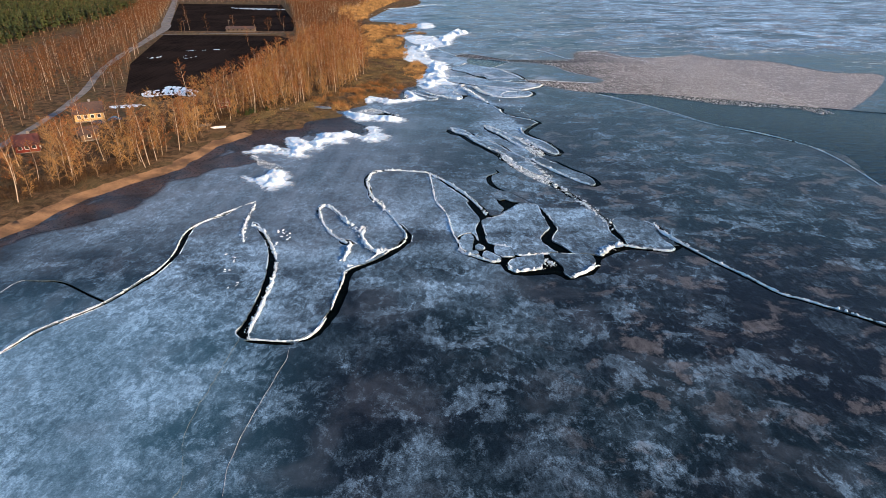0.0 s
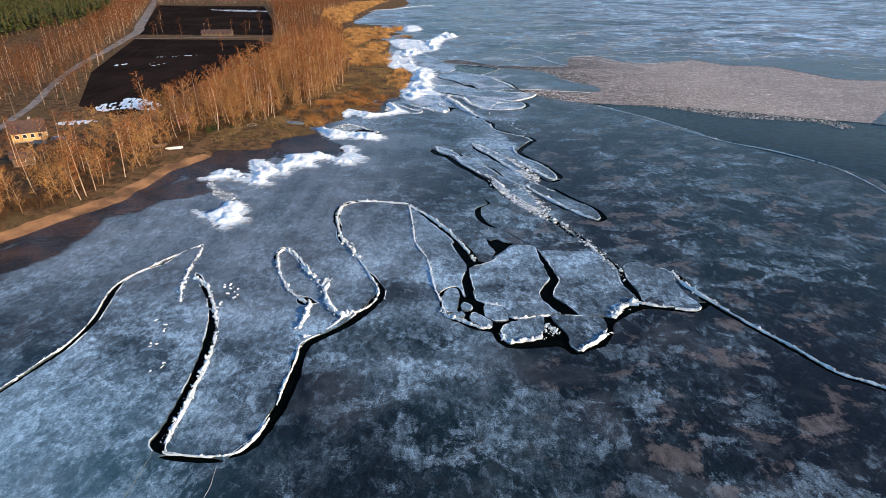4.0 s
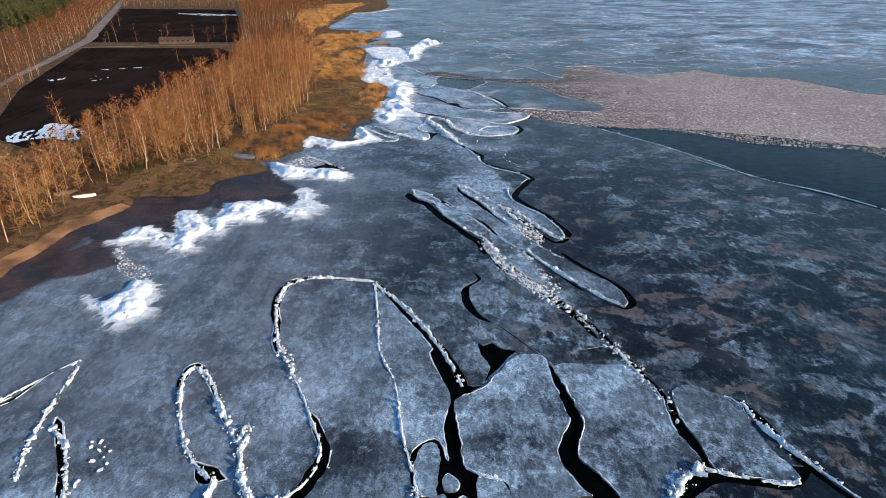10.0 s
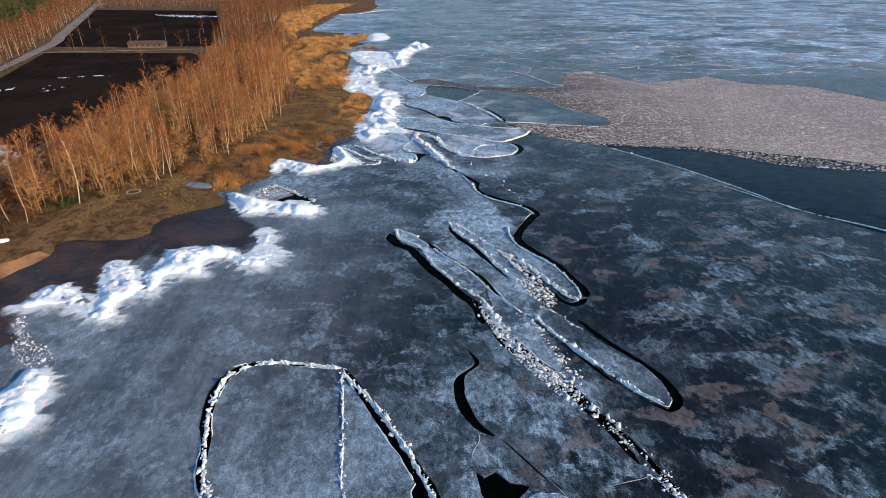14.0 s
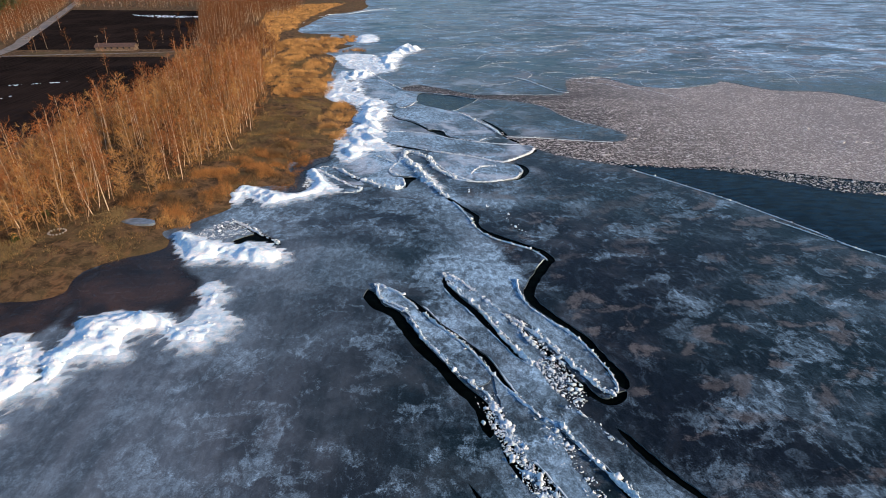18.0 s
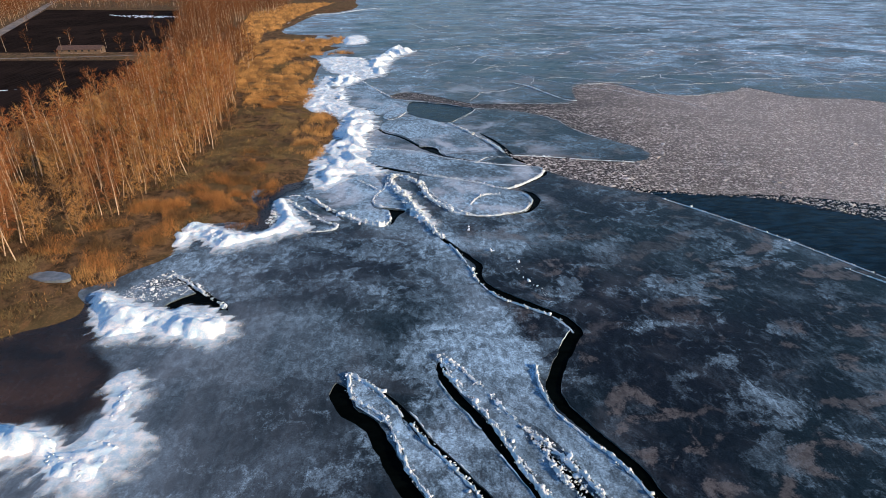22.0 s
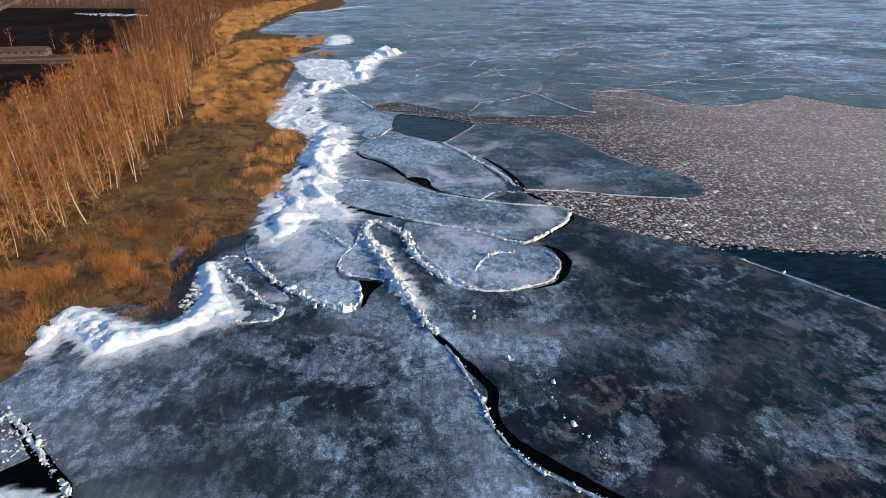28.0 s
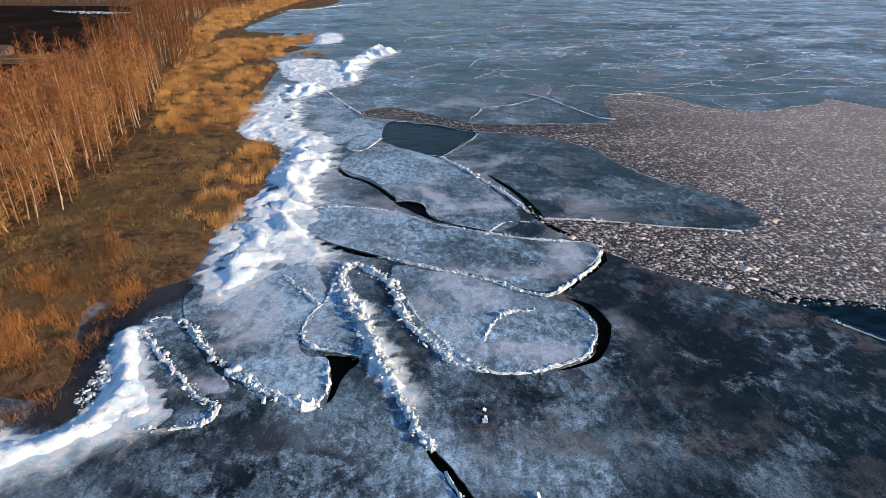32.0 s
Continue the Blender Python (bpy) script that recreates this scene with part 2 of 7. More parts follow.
def ground_material():
    """Brown winter meadow: dead grass, mud and leaf litter."""
    n = Net("meadow", 0.95, 0.02)
    big = n.noise(n.pos, 0.045, 4, 0.6)
    mid = n.noise(n.pos, 0.4, 5, 0.65, 0.5)
    fine = n.noise(n.scaled(1, 1, 1), 3.2, 4, 0.7)
    track = n.noise(n.scaled(1, 0.25, 1, 0.7, (5, 0, 0)), 0.5, 5, 0.7, 1.2)
    col = n.mix(n.ramp(mid, 0.35, 0.65), (0.030, 0.023, 0.015), (0.125, 0.082, 0.046))
    col = n.mix(n.ramp(big, 0.48, 0.60, 0, 0.7), col, (0.075, 0.060, 0.030))
    col = n.mix(n.ramp(track, 0.52, 0.64, 0, 0.5), col, (0.16, 0.088, 0.045))
    col = n.mix(n.ramp(fine, 0.5, 0.75, 0, 0.5), col, (0.24, 0.15, 0.072))
    return n.done(col, None, n.math("ADD", mid, fine), 0.8, 0.35)


def beach_material():
    n = Net("beach_sand", 0.95, 0.05)
    big = n.noise(n.pos, 0.15, 4)
    fine = n.noise(n.pos, 2.2, 5, 0.7)
    col = n.mix(n.ramp(big, 0.35, 0.65), (0.10, 0.062, 0.038), (0.27, 0.158, 0.082))
    col = n.mix(n.ramp(fine, 0.5, 0.75, 0, 0.7), col, (0.07, 0.045, 0.03))
    return n.done(col, None, fine, 0.6, 0.15)


def field_material():
    n = Net("ploughed_soil", 0.98, 0.0)
    furrow = n.noise(n.scaled(1.6, 0.05, 1, 0.35), 1.0, 3)
    fine = n.noise(n.pos, 0.9, 5, 0.7)
    big = n.noise(n.pos, 0.02, 3)
    col = n.mix(n.ramp(n.math("ADD", furrow, n.math("MULTIPLY", fine, 0.4)), 0.5, 0.85), (0.006, 0.005, 0.005), (0.018, 0.014, 0.013))
    col = n.mix(n.ramp(big, 0.45, 0.6, 0, 0.5), col, (0.026, 0.019, 0.017))
    return n.done(col, None, furrow, 0.7, 0.2)


def road_material():
    n = Net("gravel_road", 0.95, 0.03)
    a = n.noise(n.pos, 0.25, 4)
    b = n.noise(n.pos, 3.0, 4, 0.7)
    col = n.mix(n.ramp(a, 0.35, 0.65), (0.13, 0.125, 0.12), (0.21, 0.195, 0.18))
    col = n.mix(n.ramp(b, 0.5, 0.7, 0, 0.5), col, (0.09, 0.08, 0.07))
    return n.done(col, None, b, 0.4, 0.05)


def plain(name, a, b, scale=1.0, rough=0.7, spec=0.3, rnd=0.0, bump=0.3, sharp=0.2):
    """Two-tone surface with grain; rnd lets separate pieces differ."""
    n = Net(name, rough, spec)
    g = n.noise(n.pos, scale, 5, 0.65)
    col = n.mix(n.ramp(g, 0.5 - sharp, 0.5 + sharp), a, b)
    if rnd:
        dark = tuple(c * 0.45 for c in a)
        col = n.mix(n.math("MULTIPLY", n.island(), rnd), col, dark)
    return n.done(col, None, g, bump, 0.05)


def birch_bark():
    n = Net("birch_bark", 0.7, 0.3)
    g = n.noise(n.scaled(1.2, 1.2, 3.5), 1.5, 4, 0.7)
    z = n.noise(n.pos, 0.15, 2)
    col = n.mix(n.ramp(g, 0.50, 0.64), (0.44, 0.35, 0.26), (0.06, 0.045, 0.035))
    col = n.mix(n.ramp(z, 0.5, 0.65, 0, 0.5), col, (0.30, 0.22, 0.15))
    return n.done(col, None, g, 0.4, 0.03)


def shallow_material():
    """Thin ice over a brown sandy bottom."""
    n = Net("shallow_ice", 0.3, 0.06)
    at = n.t.nodes.new("ShaderNodeAttribute")
    at.attribute_name = "cover"
    a = n.noise(n.scaled(1, 1, 1), 0.12, 5, 0.6, 0.5)
    b = n.noise(n.pos, 1.2, 5, 0.65)
    col = n.mix(n.ramp(a, 0.35, 0.65), (0.012, 0.011, 0.012), (0.056, 0.034, 0.027))
    col = n.mix(n.ramp(n.axis(1), 185, 235), col, n.mix(n.ramp(a, 0.35, 0.65), (0.008, 0.009, 0.012), (0.028, 0.026, 0.028)))
    col = n.mix(n.ramp(b, 0.58, 0.8, 0, 0.4), col, (0.12, 0.115, 0.125))
    n.put(n.bsdf.inputs["Alpha"], n.ramp(n.math("ADD", at.outputs["Fac"], n.math("MULTIPLY", n.math("SUBTRACT", a, 0.5), 0.9)), 0.28, 0.85, 0.0, 0.9))
    return n.done(col, n.ramp(b, 0.3, 0.7, 0.2, 0.45), b, 0.2, 0.1)


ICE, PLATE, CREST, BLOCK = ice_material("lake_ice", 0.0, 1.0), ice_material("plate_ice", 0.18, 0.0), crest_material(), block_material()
SNOW, DRIFT, WATER, BRASH_MAT = snow_material(), snow_material(True), water_material(), brash_material()
MEADOW, BEACH, SOIL, ROAD = ground_material(), beach_material(), field_material(), road_material()
SHALLOW = shallow_material()
WHITE_SEAM = plain("white_seam_ice", (0.74, 0.78, 0.80), (0.28, 0.34, 0.40), 0.35, 0.6, 0.3)
SEAM = plain("seam_ice", (0.30, 0.36, 0.42), (0.10, 0.13, 0.16), 0.8, 0.6, 0.3)
FRAGMENT = plain("fragment_ice", (0.40, 0.40, 0.41), (0.62, 0.61, 0.60), 2.0, 0.8, 0.1, 1.0)
EDGE_ICE = plain("edge_ice", (0.03, 0.045, 0.055), (0.10, 0.14, 0.16), 1.5, 0.35, 0.4)
PUDDLE = plain("puddle_ice", (0.07, 0.09, 0.11), (0.13, 0.16, 0.19), 0.5, 0.25, 0.4)
UNDER = plain("dark_undergrowth", (0.085, 0.05, 0.026), (0.035, 0.022, 0.014), 0.2, 0.9, 0.1, 0.6)
BIRCH = birch_bark()
BARK = plain("pale_bark", (0.24, 0.16, 0.095), (0.10, 0.068, 0.044), 0.5, 0.9, 0.1)
LIMB = plain("pale_limbs", (0.33, 0.225, 0.125), (0.14, 0.088, 0.05), 0.3, 0.9, 0.1)
TWIG_RED = plain("reddish_twigs", (0.135, 0.050, 0.022), (0.36, 0.152, 0.056), 0.22, 0.9, 0.0, 0.7)
TWIG_FAR = plain("inland_twigs", (0.078, 0.034, 0.017), (0.21, 0.094, 0.040), 0.05, 0.9, 0.0, 0.7)
TWIG_TAN = plain("tan_twigs", (0.43, 0.25, 0.095), (0.17, 0.092, 0.038), 0.22, 0.9, 0.0, 0.7)
REED = plain("dry_reed", (0.54, 0.32, 0.125), (0.17, 0.105, 0.054), 0.14, 0.9, 0.0, 0.75, sharp=0.09)
GRASS = plain("matted_grass", (0.21, 0.165, 0.085), (0.085, 0.070, 0.040), 0.10, 0.9, 0.0, 0.6, sharp=0.09)
BRUSH = plain("dry_brush", (0.12, 0.080, 0.045), (0.40, 0.195, 0.070), 0.13, 0.9, 0.0, 0.7, sharp=0.09)
NEEDLE = plain("pine_needles", (0.026, 0.042, 0.014), (0.085, 0.098, 0.026), 0.12, 0.8, 0.2, 0.6)


# ---------------------------------------------------------------- plan, in metres
LEADS = {}
LEADS["finger_west"] = ([(-67, 72.9, 0.65), (-65.2, 78.2, 0.55), (-61.6, 83.1, 0.56), (-58.3, 87.6, 0.57), (-56.1, 93.5, 0.7), (-54.4, 99.1, 0.84), (-54, 106.2, 1.13), (-55.5, 116.8, 1.07), (-55.4, 120.2, 1), (-53.8, 123.5, 0.79), (-50.8, 126.4, 0.57), (-49, 131.8, 0.47)],)
LEADS["west_branch"] = ([(-58.3, 87.6, 0.57), (-64, 91.1, 0.47), (-70.3, 94.9, 0.5), (-74.8, 95.4, 0.38), (-78, 95.6, 0.39)],)
LEADS["finger_two_left"] = ([(-30.6, 76.8, 1.23), (-32, 78.5, 1.54), (-31.8, 82.6, 1.39), (-32, 89.3, 1.36), (-32.3, 94.9, 1.42), (-33.6, 102.1, 1.15), (-35.1, 107.7, 0.84), (-37.9, 113.9, 0.63), (-42.9, 122.3, 0.96)],)
LEADS["finger_two_end"] = ([(-31.2, 76.5, 0.94), (-27.7, 76.1, 0.84), (-23, 75.6, 0.92)],)
LEADS["finger_two_right"] = ([(-22.8, 76.1, 1.1), (-20.2, 78.5, 1.21), (-18.8, 83.5, 1.36), (-18.1, 89.9, 1.53), (-18.1, 96, 1.39), (-17.2, 99.7, 1.32), (-13.8, 102.8, 1.12), (-10.7, 106.5, 1.38), (-8.2, 111.7, 1.67), (-7.5, 115.1, 1.22), (-10.1, 122, 0.64)],)
LEADS["loop_water"] = ([(-29.3, 127.2, 1.06), (-29.3, 131.9, 0.77), (-27.8, 132.5, 0.55), (-24.3, 127.1, 0.42), (-20.3, 119.7, 0.39)],)
LEADS["loop_foot"] = ([(-22.4, 114, 0.75), (-20.4, 112, 2.03), (-18.1, 111.3, 0.91)],)
LEADS["arch_west"] = ([(-17.1, 135, 0.6), (-18.3, 138.8, 0.78), (-18.9, 143, 0.9), (-20.2, 147.6, 1.11), (-20.5, 152.8, 1.24), (-18.7, 157.3, 1.01), (-14.7, 158.6, 0.64), (-9.3, 157.6, 0.45), (-4.1, 156.7, 0.62)],)
LEADS["arch_east"] = ([(-3.6, 156.5, 0.66), (1.2, 147.6, 1.23), (5.2, 139.9, 1.25), (8.6, 132.3, 1.35), (10.2, 126.8, 1.21), (9.1, 122.4, 1.57), (8.4, 118.2, 1.91), (9.1, 113.2, 2.13), (10.5, 108.8, 2.19), (11.8, 104.3, 1.69), (12.4, 101.9, 1.38)],)
LEADS["crack_thin_b"] = ([(16.6, 142.1, 0.16), (19, 138.4, 0.23), (20.7, 135.8, 0.22), (22.7, 133.7, 0.36)],)
LEADS["floe_split"] = ([(23, 132.5, 0.83), (23.5, 128, 1.15), (24.6, 123.2, 1.54), (24.5, 118.8, 1.81), (22.2, 115.2, 2.22), (22.2, 112.8, 2.02), (23.7, 109.7, 1.52), (25.8, 107.3, 1.2)],)
LEADS["floe_east_gap"] = ([(36, 121.9, 0.41), (37.4, 118.8, 1), (37.8, 115.7, 1.47), (38.3, 113, 1.73), (38.8, 110.7, 0.95)],)
LEADS["east_crack"] = ([(46.9, 122.7, 0.64), (48.2, 119.4, 0.84), (49.1, 112.7, 0.9), (50.4, 108.9, 0.88), (52.5, 104.6, 0.77), (55, 100, 0.75), (57.2, 95.9, 0.74), (60, 90.7, 0.73), (62.9, 88.5, 0.7), (68.1, 84.2, 0.81), (70.6, 82.1, 1.04), (71.9, 80.5, 0.92), (78.0, 75.5, 0.9), (86.0, 69.0, 1.0)],)
LEADS["finger_p_left"] = ([(1.6, 202.2, 1.99), (3.1, 197.3, 1.73), (6.1, 194.2, 1.51), (7.7, 190.5, 1.62), (10, 185.1, 1.54), (12.6, 180.6, 1.33), (14.6, 176.3, 1.56), (16.8, 172.9, 1.65), (17.5, 169.7, 1.73), (17.5, 166.7, 1.94)],)
LEADS["finger_p_left_low"] = ([(19.2, 170.1, 1.59), (19.5, 163.6, 1.13), (21.1, 158.6, 0.73)],)
LEADS["finger_p_right"] = ([(5.1, 202.3, 0.72), (9.5, 196.8, 0.86), (12.6, 191.3, 0.82), (16.1, 186.1, 0.78), (19.1, 181.2, 0.9), (20.7, 176.4, 0.64), (22.6, 172.1, 0.41)],)
LEADS["finger_q_left"] = ([(14.6, 205.6, 0.93), (15.7, 200, 1.07), (19, 193.6, 1.18), (21.1, 188.3, 0.96), (23.3, 183, 0.92), (24.6, 180.3, 0.6)],)
LEADS["finger_r_right"] = ([(18.6, 242.9, 0.58), (20, 239.2, 0.98), (22.2, 235, 1.07), (23.5, 231.9, 1.04), (22.9, 228.4, 1.12), (23.9, 224.7, 1.2), (26.6, 221.7, 1.28), (31.2, 217.2, 1.28), (33.8, 214.5, 1.39), (34.8, 211.3, 1.49), (33.1, 208.4, 1.57), (28.8, 200.3, 1.45), (28.8, 196.3, 1.4), (31.3, 190.9, 1.18), (34, 186.1, 1.14), (35.2, 181.2, 1.25), (36.1, 177.4, 1.67), (36.4, 174.1, 2.07)],)
LEADS["finger_r_tip"] = ([(36.3, 173.9, 1.92), (33.8, 172, 1.15), (32, 172.8, 0.86), (30.6, 175.7, 1.17), (30.3, 173.8, 1.44)],)
LEADS["finger_s_right"] = ([(32.8, 167.5, 0.8), (35.8, 161.1, 0.96), (38.9, 156.1, 0.84), (40.8, 151.7, 1.09), (41.1, 147.6, 1.23), (39.3, 145.6, 0.69), (36.9, 147.8, 0.43)],)
LEADS["finger_s_left"] = ([(29.1, 162.3, 0.48), (31.6, 155.8, 0.64), (34.2, 151, 0.53)],)
LEADS["ridge_water"] = ([(25.1, 156.1, 0.72), (26.7, 151.7, 1.21), (28, 148.3, 1.01), (29, 144.5, 0.65)],)
LEADS["north_lead_a"] = ([(17.6, 245.1, 0.47), (18.2, 242.7, 0.69), (18.9, 240.7, 0.84)],)
LEADS["north_lead_b"] = ([(0.7, 291.6, 0.79), (3.9, 287.6, 1.13), (7, 285.4, 1.11), (10.7, 283, 0.99), (14.2, 281.4, 0.44)],)
LEADS["north_lead_c"] = ([(3.4, 326.2, 0.64), (6.2, 318.9, 0.85), (10.5, 314.6, 0.83), (14.4, 307.6, 0.89), (16, 303.5, 1.08)],)
LEADS["north_lead_d"] = ([(15.5, 303.5, 1.29), (19.1, 301.2, 2.75), (20.7, 297.1, 1.23), (23.2, 293.8, 0.4), (27.9, 290.8, 0.49), (31.4, 288.6, 0.38)],)
LEADS["north_lead_e"] = ([(34.8, 316.7, 0.48), (37.6, 308.8, 0.92), (39.5, 301.4, 1.09), (40.1, 294.8, 1.44), (41.1, 290.4, 0.99), (43.5, 286.6, 0.58)],)
LEADS["north_tip_a"] = ([(37.2, 268.3, 0.64), (39.4, 266.2, 1.11), (40.2, 262.4, 1.38), (39.2, 258.9, 1.18), (36.8, 255.1, 0.7), (31.6, 253.4, 0.34)],)
LEADS["north_tip_b"] = ([(46.4, 281.9, 0.75), (45.4, 277.8, 1.08), (40.5, 272.7, 0.85), (37.5, 269.5, 0.65)],)
LEADS["bay_crack"] = ([(-27.9, 232.5, 0.71), (-24.9, 229.7, 0.86), (-20.7, 225.1, 1.13), (-17.7, 222.1, 1.24), (-16.1, 220.4, 0.76)],)
LEADS["chain_a"] = ([(38.4, 117.1, 1.02), (37.3, 124, 0.81), (35.7, 129.9, 0.75), (34, 136, 0.68), (32.1, 141.3, 0.61), (29.7, 146.2, 0.63)],)
LEADS["chain_b"] = ([(32.3, 136.7, 0.7), (30, 143.9, 0.82), (28.2, 148.9, 1.19), (26.2, 153.1, 1.05), (23.6, 157.7, 0.81), (21.7, 162.7, 0.75)],)
LEADS["r_split"] = ([(23.7, 192.2, 0.42), (26.3, 186.6, 0.64), (28.7, 180.6, 0.91), (30.2, 175.8, 1.02), (31.1, 172.9, 1.14)],)
PLATES = {}
PLATES["finger_one"] = ([(-67.3, 73.3), (-62, 83.8), (-58.6, 88.4), (-56.5, 94.3), (-54.8, 100), (-54.6, 107), (-56.1, 117.4), (-52.6, 125.2), (-48.7, 131.3), (-45.9, 134.6), (-44.4, 126.8), (-39.4, 117.4), (-35.6, 109), (-33.5, 101.6), (-32.6, 94.9), (-32.3, 88.9), (-32.3, 81.8), (-32.1, 77.3), (-32.3, 71.2), (-32.7, 57.1), (-31.1, 45.1), (-54.8, 41)], 0.3)
PLATES["finger_two"] = ([(-43.4, 120.4), (-38, 114.5), (-33.8, 106.5), (-32, 99.3), (-31.4, 92.9), (-31.1, 85.2), (-31.1, 78.5), (-29.7, 77), (-23.3, 76.4), (-20.7, 78.5), (-19.3, 83.5), (-19, 88.9), (-18.6, 94.9), (-18.6, 99.3), (-15.8, 101.1), (-11.8, 106), (-9.9, 110.4), (-8.2, 113.1), (-8.6, 118), (-12.2, 125.2), (-15.7, 133.9), (-18.4, 139.6), (-20.2, 150), (-19.1, 155.5), (-28.6, 154.6), (-37.2, 137.6), (-42.9, 125.2)], 0.04)
PLATES["arch"] = ([(-21, 154.9), (-19.9, 157.6), (-15.7, 158.9), (-9, 158.2), (-3.8, 157), (1.2, 148.1), (5.2, 140.8), (8.6, 132.7), (10.3, 127.8), (9.1, 123.1), (8.4, 118.2), (8.7, 113.3), (4.7, 111.9), (2.9, 115.1), (-0.6, 118.5), (-5.3, 112.2), (-7.7, 114.4), (-9.6, 120), (-12.6, 126.5), (-16.5, 134), (-18.9, 142.6)], 0.05)
PLATES["floe_a"] = ([(8.8, 123.1), (10.4, 124.6), (13.3, 126.3), (15.4, 129.0), (18.2, 132.5), (20.2, 133.3), (22.9, 132.2), (23.0, 127.6), (23.3, 123.0), (23.4, 118.7), (22.0, 116.7), (20.8, 113.6), (21.3, 110.7), (22.7, 108.1), (23.2, 107.1), (20.2, 106.9), (17.9, 106.6), (16.9, 106.0), (14.7, 106.8), (13.9, 109.4), (11.0, 110.7), (9.5, 112.2), (9.2, 115.2), (8.9, 119.2)], 0.3)
PLATES["floe_b"] = ([(27.2, 134.8), (32.8, 135.1), (35.6, 129.0), (37.0, 123.5), (36.5, 117.6), (37.1, 114.1), (37.6, 110.7), (34.8, 109.4), (33.2, 108.0), (31.7, 106.0), (30.7, 106.3), (28.3, 106.6), (26.6, 106.7), (25.3, 109.4), (23.3, 112.6), (23.3, 114.2), (24.8, 117.3), (25.2, 120.0), (24.6, 124.4), (23.8, 129.2), (23.5, 131.8)], 0.3)
PLATES["floe_c"] = ([(13.1, 103.6), (14.3, 104.5), (17.0, 105.7), (19.7, 106.4), (20.2, 105.3), (19.5, 101.9), (18.5, 100.2), (16.0, 99.5), (13.9, 99.0), (13.0, 99.9), (12.7, 101.3)], 0.25)
PLATES["floe_d"] = ([(21.5, 106.3), (22.4, 106.8), (26.4, 106.5), (29.6, 106.0), (30.2, 104.5), (29.9, 102.6), (28.9, 100.7), (27.0, 99.0), (25.6, 97.8), (24.3, 96.7), (23.5, 97.4), (23.1, 98.7), (23.3, 100.9), (22.8, 102.3), (22.2, 104.3)], 0.25)
PLATES["floe_e"] = ([(39.1, 124.3), (42.0, 125.4), (44.1, 123.8), (46.5, 122.2), (46.9, 120.0), (46.6, 116.6), (46.9, 112.8), (47.8, 109.8), (47.7, 108.7), (46.2, 108.2), (43.4, 108.8), (39.0, 110.1), (38.5, 111.8), (38.5, 114.9), (38.0, 118.2), (38.2, 121.0)], 0.3)
PLATES["floe_small"] = ([(3.3, 111.8), (3.9, 114.2), (5.1, 115.9), (6.2, 115.6), (6.5, 112.9), (6.1, 109.5), (5.9, 107.9), (4.8, 107.9), (3.7, 109.0)], 0.3)
PLATES["floe_chip"] = ([(8.1, 106.7), (8.9, 107.8), (10.2, 106.7), (11.3, 105.1), (11.6, 103.9), (10.3, 103.4), (9.0, 104.2), (8.1, 105.2)], 0.25)
PLATES["finger_p"] = ([(2.8, 204.1), (6, 201), (9, 197), (10.6, 192.4), (14, 188.1), (16.9, 183.1), (18.9, 179.6), (19, 177), (17.2, 176), (15.2, 178.1), (13.1, 181.6), (11.1, 185.8), (9.7, 189.7), (8.2, 193.9), (4.4, 197.6)], 0.35)
PLATES["finger_p_lower"] = ([(19.8, 179.5), (22.8, 172.9), (25.6, 168.8), (25.9, 162.5), (27.7, 156), (25, 153.5), (23.2, 157.7), (20.9, 163.6), (19.7, 169.1)], 0.3)
PLATES["finger_q"] = ([(14.9, 206.9), (17.9, 204.1), (20.7, 200.3), (22.8, 195.1), (23.3, 189.4), (23.2, 186.2), (21.6, 188.9), (19.2, 195.4), (16.1, 200.7)], 0.35)
PLATES["finger_r"] = ([(22.5, 195.2), (25.4, 192), (28.9, 184.6), (31.5, 177.7), (33.4, 173.9), (34.8, 173), (35.5, 176.4), (34.8, 180.1), (33.1, 185.5), (30.1, 190.7), (27.7, 195.1), (26.9, 199.9), (27.3, 203.9), (30, 206.4), (34.3, 210), (33.2, 213.2), (28.7, 217.9), (24.9, 220.5), (22.3, 225.7), (17.2, 217.6), (15.5, 208.4), (20.5, 202.6)], 0.03)
PLATES["finger_s"] = ([(10, 199.1), (14.5, 202.1), (18.5, 193.7), (21, 188), (23.2, 182.6), (25.5, 179.5), (27, 174.1), (30.5, 168.5), (32.9, 164.2), (35.9, 158.3), (39.2, 154.6), (40.8, 150.7), (40.4, 147), (38.7, 146.2), (36.5, 149.1), (33.7, 153.9), (30.6, 158.9), (27.7, 164.4), (23.6, 170.7), (21, 176.4), (19.3, 181.2), (16.2, 186.7), (12.6, 192.2)], 0.35)
PLATES["u_lower"] = ([(15.5, 278.6), (20.9, 276.6), (26.5, 273.9), (30.8, 270.1), (34.9, 267.8), (37.8, 266), (38.9, 261.8), (38.5, 259.2), (35.9, 255.7), (32.5, 254.3), (28.2, 253.4), (24.4, 254.2), (20.7, 256.4), (17.9, 261.6), (16.3, 266.8), (15.3, 272.4)], 0.35)
PLATES["u_upper"] = ([(-0.5, 300.1), (4.9, 303), (9.2, 301.2), (15.4, 298.7), (22.2, 292.8), (26.8, 290), (32.1, 287.1), (39.2, 284.7), (45.5, 283.5), (46.1, 280.8), (44.4, 276.9), (40.2, 273.1), (37.2, 269.9), (33.2, 270.2), (27.4, 274.2), (20.2, 278.2), (14.2, 281), (9.7, 284.1), (4, 289), (-0.3, 294.1)], 0.35)
